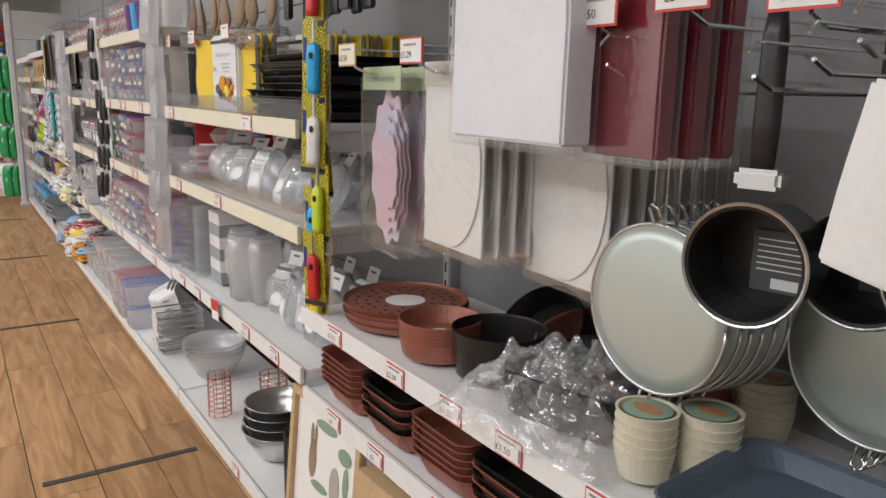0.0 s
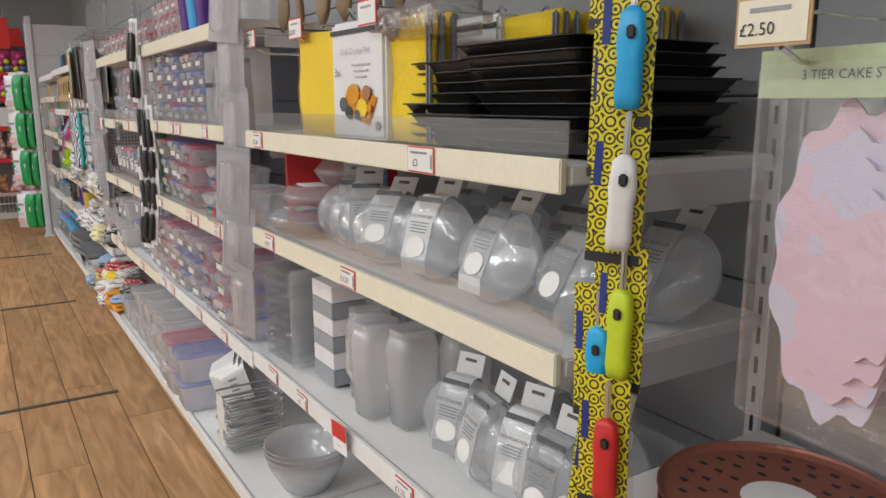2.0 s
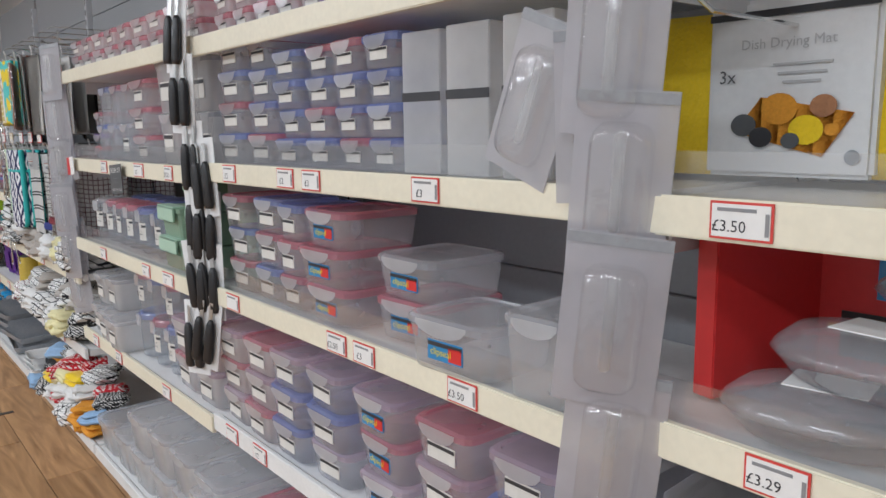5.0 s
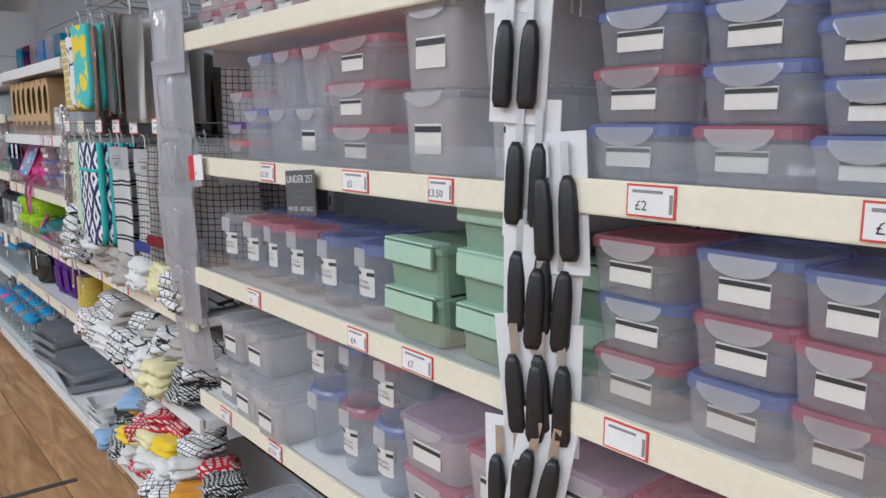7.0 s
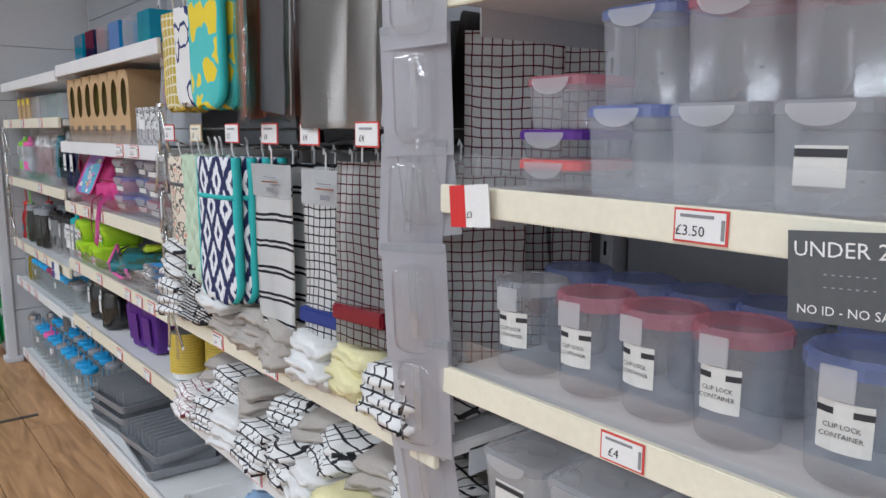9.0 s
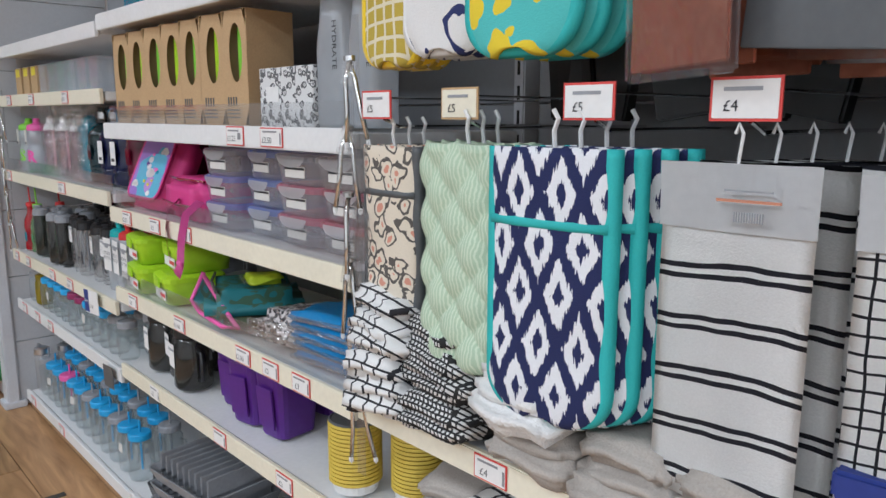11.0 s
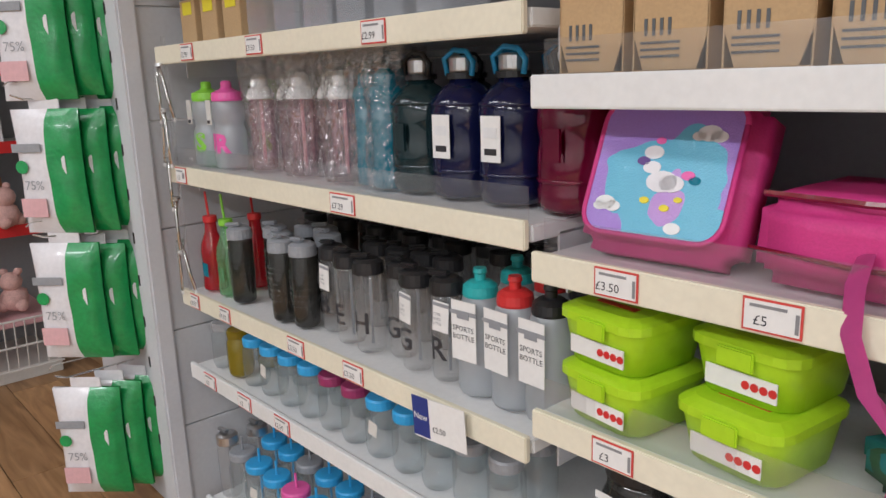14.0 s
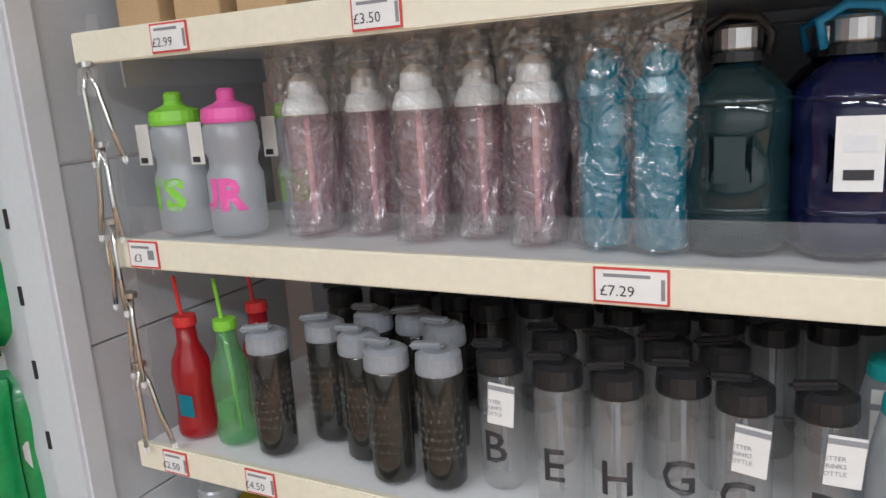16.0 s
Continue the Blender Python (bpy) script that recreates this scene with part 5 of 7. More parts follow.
bay_shelf(5, 0.10, strip=WHITE)
bay_shelf(6, 1.55, strip=WHITE)
bay_shelf(6, 1.25, [(7.05, "£1.25", 0.075, 0.04, True), (6.90, "£2.50", 0.085)], strip=WHITE, riser=True)
bay_shelf(6, 1.008, [(7.72, "£3.50"), (7.52, "£5"), (7.33, "")], riser=True)
bay_shelf(6, 0.768, [(7.72, "£3"), (7.40, "£1.50"), (7.06, "£2.50"), (6.94, "£2"), (6.82, "£3")], riser=True)
bay_shelf(6, 0.528, [(7.6, "£5", 0.066, 0.04, False, False), (7.2, ""), (6.9, "£2")])
bay_shelf(6, 0.10, strip=WHITE)
bay_shelf(7, 1.535, strip=WHITE)
bay_shelf(7, 1.348, [(8.92, "£2.99"), (8.60, "£3.50"), (8.2, "£2.99")])
bay_shelf(7, 1.05, [(9.03, "£3", 0.06, 0.04, True), (8.32, "£7.29", 0.078)], riser=True)
bay_shelf(7, 0.716, [(9.03, "£2.50", 0.05), (8.86, "£4.50", 0.055), (8.53, "£3.50"), (8.32, "£3.50")])
bay_shelf(7, 0.502, [(8.99, "£2"), (8.80, "£2"), (8.62, "£2.50")], strip=WHITE)
bay_shelf(7, 0.09, [(9.0, "£2"), (8.6, "£2")], strip=WHITE)


def promo_card(y, z, w, h, top, lines, label, tilt=0.0):
    """A shelf-edge promotional card; lines of (words, size, height)."""
    t = empty("promo_card", label, "sign", "promo cards", place(y, z, -0.028, 0, 0, tilt))
    part("card", box((0, 0, -h / 2), (w, 0.0015, h)), top, t)
    for s, size, zz, mm in lines:
        text(s, size, mm, t, (0, -0.0016, -zz))
    return t


promo_card(4.78, 1.205, 0.115, 0.088, MT["darkgrey"], [("UNDER 25?", 0.021, 0.018, PAPER), ("NO ID - NO SALE", 0.0125, 0.076, PAPER), ("- - - - - - -", 0.012, 0.040, MT["lgrey"]), ("- - - - - - -", 0.012, 0.052, MT["lgrey"])], "dark grey age-check card in the shelf strip", -4)
pc = promo_card(5.31, 1.218, 0.085, 0.062, PAPER, [("£3", 0.013, 0.044, INK)], "white and red reduced-price card in the shelf strip", -5)
part("red_flash", box((-0.026, -0.001, -0.031), (0.034, 0.001, 0.062)), MT["red"], pc)
pc = promo_card(2.31, 0.628, 0.07, 0.066, PAPER, [("- - -", 0.012, 0.05, INK)], "white and red reduced-price card in the shelf strip", -5)
part("red_flash", box((0, -0.001, -0.018), (0.07, 0.001, 0.036)), MT["red"], pc)
pc = promo_card(8.06, 0.722, 0.13, 0.075, PAPER, [("£2.50", 0.015, 0.052, INK)], "white and blue promotional card hung below the shelf edge", -4)
part("blue_disc", box((-0.045, -0.001, -0.036), (0.042, 0.001, 0.072), 0.0), MT["navyp"], pc)
text("New", 0.018, PAPER, pc, (-0.045, -0.002, -0.036))
promo_card(7.95, 0.50, 0.085, 0.07, MT["darkgrey"], [("- - - -", 0.014, 0.018, MT["lgrey"]), ("- - -", 0.012, 0.034, MT["lgrey"])], "dark grey promotional card on the shelf edge", -4)

# ---- the bottle bay ----
put(place(9.02, 1.05, 0.07), squeeze_bottle, "greenp", "lime green", "TS")
put(place(8.92, 1.05, 0.075), squeeze_bottle, "pinkp", "pink", "UR")
put(place(8.865, 1.05, 0.17), squeeze_bottle, "greenp", "lime green", "TS")
for _k, _y in enumerate((8.80, 8.715, 8.62, 8.545, 8.46)):
    put(place(_y, 1.05, 0.10 + 0.03 * (_k % 2)), wrapped_bottle, "pinkwrap", "pale pink")
    put(place(_y + 0.03, 1.05, 0.20), wrapped_bottle, "pinkwrap", "pale pink")
for _y, _d in ((8.375, 0.10), (8.335, 0.16), (8.40, 0.19), (8.31, 0.09)):
    put(place(_y, 1.05, _d, 20), wrapped_bottle, "tealb", "teal")
for _y, _tone, _tag, _st in ((8.235, "tealdark", False, "black"), (8.125, "navy", True, "blue"), (8.01, "navy", True, "blue"), (7.885, "burgundy", False, "black")):
    put(place(_y, 1.05, 0.115), jug, _tone, _tag, _st)
    put(place(_y + 0.02, 1.05, 0.265), jug, _tone, False, _st)
for _k in range(9):
    put(place(9.05 - _k * 0.115, 1.348, 0.1), carton, 0.085, 0.09, 0.11, "kraft" if _k < 3 else "frost", "small brown card box with yellow print" if _k < 3 else "clear glassware box on the shelf", "box", "carton", ((0.0, 0.09, 0.05, 0.03, "yellow"),) if _k < 3 else ())
put(place(9.045, 0.716, 0.055), straw_bottle, "redb", "red", "red")
put(place(8.965, 0.716, 0.06), straw_bottle, "greenb", "green", "greenp")
put(place(8.98, 0.716, 0.15), straw_bottle, "redb", "red", "red")
for _k, (_y, _d) in enumerate(((8.875, 0.05), (8.82, 0.12), (8.735, 0.085), (8.665, 0.045), (8.59, 0.055), (8.77, 0.18), (8.70, 0.19), (8.63, 0.15))):
    put(place(_y, 0.716, _d, jit(30)), tall_bottle, "smoke", "lgrey", "", False, True)
for _k, (_y, _d, _l, _tg) in enumerate(((8.515, 0.085, "", True), (8.43, 0.065, "E", False), (8.355, 0.06, "H", False), (8.285, 0.09, "G", False), (8.215, 0.065, "G", True), (8.135, 0.07, "R", True), (8.47, 0.17, "A", False), (8.39, 0.17, "E", False), (8.32, 0.18, "G", False), (8.25, 0.18, "H", False))):
    put(place(_y, 0.716, _d, jit(14)), tall_bottle, "bottle", "black", "" if _d > 0.15 else (_l or "B"), _tg)
for _k in range(12):
    put(place(8.90 - 0.07 * _k, 0.716, 0.29 + 0.03 * (_k % 2), jit(40)), tall_bottle, "smoke" if _k < 5 else "bottle", "black", "", False, _k < 5)
    put(place(8.86 - 0.07 * _k, 0.716, 0.375, jit(40)), tall_bottle, "bottle", "black", "", False, False)
for _y, _l, _w in ((8.055, "tealp", "teal"), (7.975, "red", "red"), (7.90, "black", "black")):
    MT.setdefault("tealp", mat("teal_plastic", (0.02, 0.40, 0.40), 0.4))
    put(place(_y, 0.716, 0.075, jit(6)), sports_bottle, _l, _w)
    put(place(_y + 0.01, 0.716, 0.18), sports_bottle, _l, _w)
for _k in range(13):
    _lid = ("clear_lid", "goldb", "blue", "blue", "blue", "blue", "burg", "burg", "blue", "blue", "blue", "grey", "grey")[_k]
    MT.setdefault("burg", mat("berry_plastic", (0.30, 0.03, 0.12), 0.4))
    for _r in range(2):
        put(place(9.02 - _k * 0.087, 0.502, 0.05 + _r * 0.085, jit(20)), jar, _lid, {"blue": "blue", "goldb": "amber", "burg": "berry", "grey": "grey", "clear_lid": "clear"}[_lid], False, _k % 5 == 3 and _r == 0, 0.033, 0.115)
for _k in range(12):
    for _r in range(2):
        _lid = "pinkp" if (_k, _r) == (3, 0) else ("lgrey" if (_k + _r) % 3 == 0 else "blue")
        put(place(9.0 - _k * 0.094, 0.09, 0.06 + _r * 0.10, jit(40)), jar, _lid, {"blue": "blue", "pinkp": "pink", "lgrey": "grey"}[_lid], True, _r == 0 and _k % 3 == 1, 0.04, 0.15)
put(place(9.07, 0.09, 0.05), tall_bottle, "bottle", "steel", "", False, False)
put(place(9.06, 0.09, 0.14), tall_bottle, "bottle", "steel", "", False, False)


def can_openers(y, z, n):
    s = empty("clip_strip", "clear plastic hanging strip of chrome kitchen gadgets", "clip strip", "clip strips", place(y, z, -0.005))
    part("strip", box((0, 0, -n * 0.055), (0.024, 0.0015, n * 0.115 + 0.12)), CLEARP, s)
    for i in range(n):
        g = empty("kitchen_gadget", "chrome nutcracker or opener on a hanging strip", "kitchen gadget", "chrome gadgets", place(y + jit(0.01), z - i * 0.112, -0.02, jit(40), 0, jit(8)))
        for s_ in (-1, 1):
            part("arm", wire([(0, 0, 0), (s_ * 0.010, -0.004, -0.03), (s_ * 0.014, -0.004, -0.08), (s_ * 0.022, -0.004, -0.13)], 0.0042, 6), CHROME, g, smooth=True)
            part("tip", box((s_ * 0.023, -0.004, -0.135), (0.008, 0.008, 0.014), 0.003), MT["white"], g)
        part("pivot", lathe([(0.010, 0), (0.010, 0.008)], 12), MT["steel"], g)
        part("tag", box((0.006, -0.008, -0.02), (0.03, 0.001, 0.04), 0, None, pose(0, 0, 0, 0, 15, 0)), MT["bagskin"], g)


MT["cardback"] = clear("pale_plastic_card", (0.72, 0.71, 0.75), 0.6, 0.2, 0.8)
can_openers(9.075, 1.30, 5)
can_openers(6.635, 1.36, 6)
put(place(6.615, 1.22, -0.03, 5), hung_pack, 0.075, 0.07, 0.004, "bagskin", "small clear pack on the hanging strip")
put(place(6.60, 1.12, -0.03, -8), hung_pack, 0.08, 0.09, 0.004, "bagskin", "small clear pack on the hanging strip")

# ---- the lunch bay ----
for _k in range(7):
    put(place(7.80 - _k * 0.113, 1.25, 0.085, 8 + jit(3)), window_box, "lime" if _k % 2 else "greenp")
for _k, _y in enumerate((6.99, 6.925, 6.87)):
    put(place(_y, 1.25, 0.09, 4), carton, 0.095 if _k == 0 else 0.06, 0.10, 0.118, "leopardg", "grey leopard print lunch tin", "tin", "carton", ((0.0, 0.065, 0.045, 0.03, "paper"),) if _k == 0 else ())


def frosted_flask():
    t = empty("hydration_bottle", "tall frosted white drinks bottle with printed lettering", "water bottle", "frosted bottles")
    part("body", loft([(ring(0.085, 0.06, 0.02), 0), (ring(0.09, 0.065, 0.022), 0.01), (ring(0.09, 0.065, 0.022), 0.15), (ring(0.075, 0.058, 0.02), 0.20), (ring(0.07, 0.055, 0.02), 0.235)]), MT["frostw"], t, smooth=True)
    part("lid", loft([(ring(0.074, 0.058, 0.02), 0.235), (ring(0.074, 0.058, 0.02), 0.262), (ring(0.05, 0.04, 0.015), 0.268)]), MT["white"], t)
    text("HYDRATE", 0.02, MT["ink"], t, (0.03, -0.034, 0.15), spin=(90, 90, 0))
    return t


for _y in (6.80, 6.695):
    put(place(_y, 1.25, 0.08), frosted_flask)
put(place(7.705, 1.008, 0.055, 2, -24), bag, 0.225, 0.08, 0.215, "hotpink", "pink zipped lunch bag with turquoise and lilac picture panel", "unipanel")
put(place(7.445, 1.008, 0.135, -3), bag, 0.245, 0.22, 0.105, "hotpink", "hot pink insulated lunch bag with hanging strap", "", True)
stack(7.255, 1.008, 3, 0.155, 0.17, 0.062, ("blue_lid", "blue_lid", "clear_lid"))
stack(7.09, 1.008, 3, 0.155, 0.17, 0.062, ("blue_lid", "blue_lid", "blue_lid"), 0.14)
stack(6.915, 1.008, 3, 0.175, 0.19, 0.062, ("pink_lid", "pink_lid", "clear_lid"), 0.13)
stack(6.745, 1.008, 3, 0.18, 0.19, 0.062, ("pink_lid", "pink_lid", "clear_lid"), 0.13)


def lime_box():
    t = empty("lunch_box", "lime green clip lunch box with white logo label", "lunch box", "lime lunch boxes")
    w, d, h = 0.155, 0.17, 0.078
    part("body", loft([(ring(w * 0.84, d * 0.84, 0.03), 0), (ring(w * 0.95, d * 0.95, 0.03), h - 0.016)], True, False), MT["lime"], t, smooth=True)
    part("lid", loft([(ring(w, d, 0.03), h - 0.016), (ring(w, d, 0.03), h - 0.004), (ring(w * 0.92, d * 0.92, 0.03), h), (ring(w * 0.8, d * 0.8, 0.025), h + 0.004)], True, True), MT["lime"], t)
    part("clip", box((0, -d / 2 - 0.002, h - 0.02), (0.05, 0.006, 0.026), 0.002), MT["lime"], t)
    lab = part("label", box((0.004, -d * 0.468, h * 0.34), (0.098, 0.002, 0.026)), MT["paper"], t, "white label with four red dots")
    for k in range(4):
        b2 = lathe([(0.0055, 0), (0.0055, 0.001)], 10)
        b2.transform(pose(0.012 + k * 0.012, -d * 0.468 - 0.001, h * 0.34, 90, 0, 0))
        part("red_dot", b2, MT["red"], lab)
    part("seal", box((0.0, -d * 0.2, h + 0.004), (0.07, 0.012, 0.002)), MT["red"], t)
    return t


for _y, _z, _d in ((7.755, 0.768, 0.085), (7.76, 0.852, 0.09), (7.57, 0.768, 0.09), (7.57, 0.852, 0.12)):
    put(place(_y, _z, _d, -8), lime_box)
_bag = put(place(7.30, 0.768, 0.14, -25), flat_pack, 0.26, 0.24, 0.085, "tealprint", "teal dinosaur print folded lunch bag with pink trim", "lunch_bag", "lunch bag", False)
_p = part("piping", wire([(FRONT + 0.055, 7.395, 0.875), (FRONT + 0.02, 7.40, 0.805), (FRONT + 0.01, 7.33, 0.79), (FRONT + 0.005, 7.20, 0.782), (FRONT + 0.02, 7.15, 0.785), (FRONT + 0.03, 7.25, 0.82), (FRONT + 0.05, 7.385, 0.868)], 0.006, 6), MT["pinkp"], _bag, "pink piped edge", smooth=True)
_p.matrix_parent_inverse = _bag.matrix_basis.inverted()
_bm = bmesh.new()
_bm.faces.new([_bm.verts.new(v) for v in ((FRONT + 0.055, 7.395, 0.872), (FRONT + 0.022, 7.40, 0.806), (FRONT + 0.012, 7.33, 0.791), (FRONT + 0.008, 7.20, 0.784), (FRONT + 0.035, 7.25, 0.82))])
bmesh.ops.solidify(_bm, geom=_bm.faces[:], thickness=0.006)
_f = part("front_flap", _bm, MT["tealprint"], _bag)
_f.matrix_parent_inverse = _bag.matrix_basis.inverted()
part("zip", wire([(-0.12, -0.09, 0.09), (0.0, -0.10, 0.094), (0.12, -0.09, 0.09)], 0.004, 5), MT["darkgrey"], _bag)
put(place(7.28, 0.855, 0.16, -20), flat_pack, 0.10, 0.09, 0.02, "limecard", "yellow-green picture patch pack", "flat_pack", "pack")
put(place(7.16, 0.768, 0.12, 10), flat_pack, 0.16, 0.16, 0.03, "camo", "camouflage print folded lunch bag in film")
put(place(6.985, 0.768, 0.13, 12, -8), flat_pack, 0.19, 0.24, 0.075, "leopard", "leopard print folded lunch bag in clear film")
for _k in range(5):
    put(place(6.80 + 0.004 * _k, 0.768 + _k * 0.021, 0.14, 8 + jit(4), -3), flat_pack, 0.24, 0.22, 0.020, "wallet", "bright blue folded cool bag in clear film", "cool_bag", "cool bag")
for _y, _d in ((7.74, 0.08), (7.635, 0.10), (7.53, 0.07), (7.62, 0.21), (7.50, 0.2)):
    put(place(_y, 0.528, _d, jit(20)), dark_jar)
def caddy():
    t = empty("storage_caddy", "glossy dark purple plastic storage caddy on the shelf", "caddy", "purple caddies")
    part("body", loft([(ring(0.085, 0.10, 0.02), 0), (ring(0.09, 0.105, 0.02), 0.006), (ring(0.105, 0.125, 0.022), 0.155), (ring(0.11, 0.13, 0.022), 0.158), (ring(0.11, 0.13, 0.022), 0.165), (ring(0.102, 0.122, 0.02), 0.165), (ring(0.08, 0.095, 0.018), 0.006)]), MT["purple"], t, smooth=False)
    part("front_rib", box((0, -0.0585, 0.08), (0.06, 0.004, 0.10), 0.0015, None, pose(0, 0, 0, 4)), MT["purple"], t)
    return t


for _y, _d in ((7.33, 0.13), (7.21, 0.10), (7.09, 0.11), (7.27, 0.28), (7.14, 0.27)):
    put(place(_y, 0.528, _d, 8 + jit(8)), caddy)


def cup_stack():
    t = empty("paper_cup_stack", "stack of mustard yellow paper bowls with white rims", "paper cups", "paper cup stacks")
    part("base_cup", lathe([(0.046, 0), (0.050, 0.02)], 24), MT["paper"], t)
    for k in range(15):
        part("cup_rim", lathe([(0.052, 0.02 + k * 0.0085), (0.055, 0.022 + k * 0.0085), (0.0535, 0.0275 + k * 0.0085)], 24), MT["ochre"], t)
    part("cup_inside", lathe([(0.054, 0.147), (0.050, 0.150), (0.044, 0.142), (0.030, 0.140)], 24), MT["darkgrey"], t)
    return t


put(place(6.76, 0.528, 0.07), cup_stack)
put(place(6.645, 0.528, 0.14), cup_stack)
for _k in range(3):
    put(place(7.58, 0.10 + _k * 0.05, 0.14, 6), rack, 0.34, 0.26, 0.09, "grey", "grey plastic dish drainer rack", 9)
put(place(7.15, 0.10, 0.14, -4), rack, 0.36, 0.28, 0.09, "grey", "grey plastic dish drainer rack", 9)
put(place(7.16, 0.15, 0.14, 5), rack, 0.36, 0.28, 0.09, "lgrey", "pale grey plastic dish drainer rack", 9)
put(place(7.77, 0.10, 0.12), rack, 0.12, 0.2, 0.10, "darkgrey", "dark grey cutlery drainer", 4)
for _k in range(6):
    put(place(7.78 - _k * 0.16, 1.55, 0.12), carton, 0.12, 0.12, 0.12, ("tealb", "navy", "frost", "wallet", "frost", "tealb")[_k], "coloured plastic tumbler set box", "box", "carton")


# ---- the textile bay ----
for _y, _tag, _pr in ((6.55, "red", "£5"), (6.36, "kraft", "£5"), (6.14, "red", "£5"), (5.95, "red", "£4"), (5.78, "red", "£4"), (5.58, "red", "£4")):
    put(place(_y, 1.255, DEPTH), hook, DEPTH + 0.01, _tag, _pr)
for _y in (6.50, 6.33, 6.16, 5.98, 5.80, 5.62):
    put(place(_y, 1.66, DEPTH), hook, DEPTH - 0.02)
# lower row
for _k in range(3):
    put(place(6.535 + 0.004 * _k, 1.225, 0.0 + 0.035 * _k, 4 * _k), glove, 0.125, 0.275, "floral", "darkgrey", "cream floral padded oven mitt with dark edge")
for _k in range(3):
    put(place(6.345, 1.235, -0.02 + 0.03 * _k, -4), glove, 0.155, 0.312, "leaf", "sage", "sage green palm print quilted double oven glove", True, False)
for _k in range(4):
    put(place(6.172 - 0.016 * _k, 1.235, -0.045 + 0.030 * _k, 6), glove, 0.165, 0.335, "ikat", "teal", "navy ikat double oven glove with turquoise binding")
for _k in range(5):
    put(place(5.955 - 0.020 * _k, 1.225, -0.02 + 0.04 * _k, 4), hung_towel, 0.162, 0.375, "stripe", "white terry tea towel with black double stripes", _k == 0, 1.0)
for _k in range(5):
    put(place(5.765 - 0.016 * _k, 1.22, 0.0 + 0.05 * _k, 6), hung_towel, 0.15, 0.36, "gridb", "black and white check tea towel", _k == 0, 2.0, 0.014, "navyp")
for _k in range(6):
    put(place(5.62 - 0.02 * _k, 1.24, -0.01 + 0.06 * _k, 8), hung_towel, 0.14, 0.34, "gridred", "white tea towel with red and black check", False, 3.0, 0.014, "darkred")
for _k in range(4):
    put(place(5.46, 1.22 + 0.25 * (_k % 2), 0.12 + 0.09 * _k, 55), hung_towel, 0.18, 0.34, "gridred", "white tea towel with red and black check", False, 4.0)
# upper row
for _k in range(3):
    put(place(6.53, 1.60, 0.0 + 0.03 * _k), glove, 0.13, 0.245, "diamond", "yellowmat", "mustard diamond print oven mitt", False, False)
    put(place(6.40, 1.60, -0.01 + 0.03 * _k), glove, 0.16, 0.235, "animal", "white", "white oven glove with navy picture print", False, False)
    put(place(6.24 - 0.012 * _k, 1.62, -0.03 + 0.035 * _k), glove, 0.17, 0.265, "lemon", "teal", "turquoise oven glove with yellow lemons", False, False)
for _k in range(8):
    put(place(6.02 - 0.006 * _k, 1.60 + jit(0.01), -0.05 + 0.026 * _k, -15 + jit(9), 0, jit(6)), hung_pack, 0.15, 0.27 + 0.005 * (_k % 3), 0.004, "foil", "copper coloured flat pack on a hook", "", _k == 0)
for _k in range(9):
    put(place(5.85 - 0.006 * _k, 1.61 + jit(0.01), -0.06 + 0.024 * _k, -16 + jit(9), 0, jit(6)), hung_pack, 0.16, 0.28 + 0.005 * (_k % 3), 0.003, ("darkgrey", "steel", "foil")[_k % 3], ("dark grey flat pack on a hook", "silver flat pack on a hook", "copper coloured flat pack on a hook")[_k % 3], "", _k == 1)
for _k in range(4):
    put(place(5.70 - 0.016 * _k, 1.60, -0.04 + 0.05 * _k, 6), hung_towel, 0.15, 0.30, "towel", "plain white ribbed towel on a hook", False, 5.0)
# black packs added as dark fill on the back panel between the two rows
for _k in range(9):
    put(place(6.45 - 0.115 * _k, 1.53, 0.33 - 0.02 * (_k % 3), jit(20), 0, jit(14)), hung_pack, 0.13, 0.26, 0.03, "carbon", "black folded cloth pack on a back hook")
# folded on the upper shelf
for _y, _z, _m, _l, _s in (
        (6.55, 0.78, "gridbig", "rolled white window-check tea towel", 1), (6.52, 0.885, "gridbig", "rolled white window-check tea towel", 2), (6.40, 0.78, "houndstooth", "bunched black and white woven cloth", 3),
        (6.39, 0.86, "houndstooth", "bunched black and white woven cloth", 4), (6.23, 0.78, "linen", "folded grey linen cloth on the shelf", 5), (6.22, 0.85, "towel", "folded off-white cloth on the shelf", 6), (6.07, 0.78, "linen", "folded grey linen cloth on the shelf", 7),
        (5.92, 0.78, "linen", "folded grey linen cloth on the shelf", 8), (5.78, 0.78, "towel", "folded off-white cloth on the shelf", 9), (5.64, 0.78, "creamtowel", "pale yellow folded cloth on the shelf", 10), (5.52, 0.78, "gridbig", "rolled white window-check tea towel", 11)):
    put(place(_y, _z, 0.05 + jit(0.02), jit(14)), bundle, 0.15, 0.21, 0.105, _m, _l, float(_s))
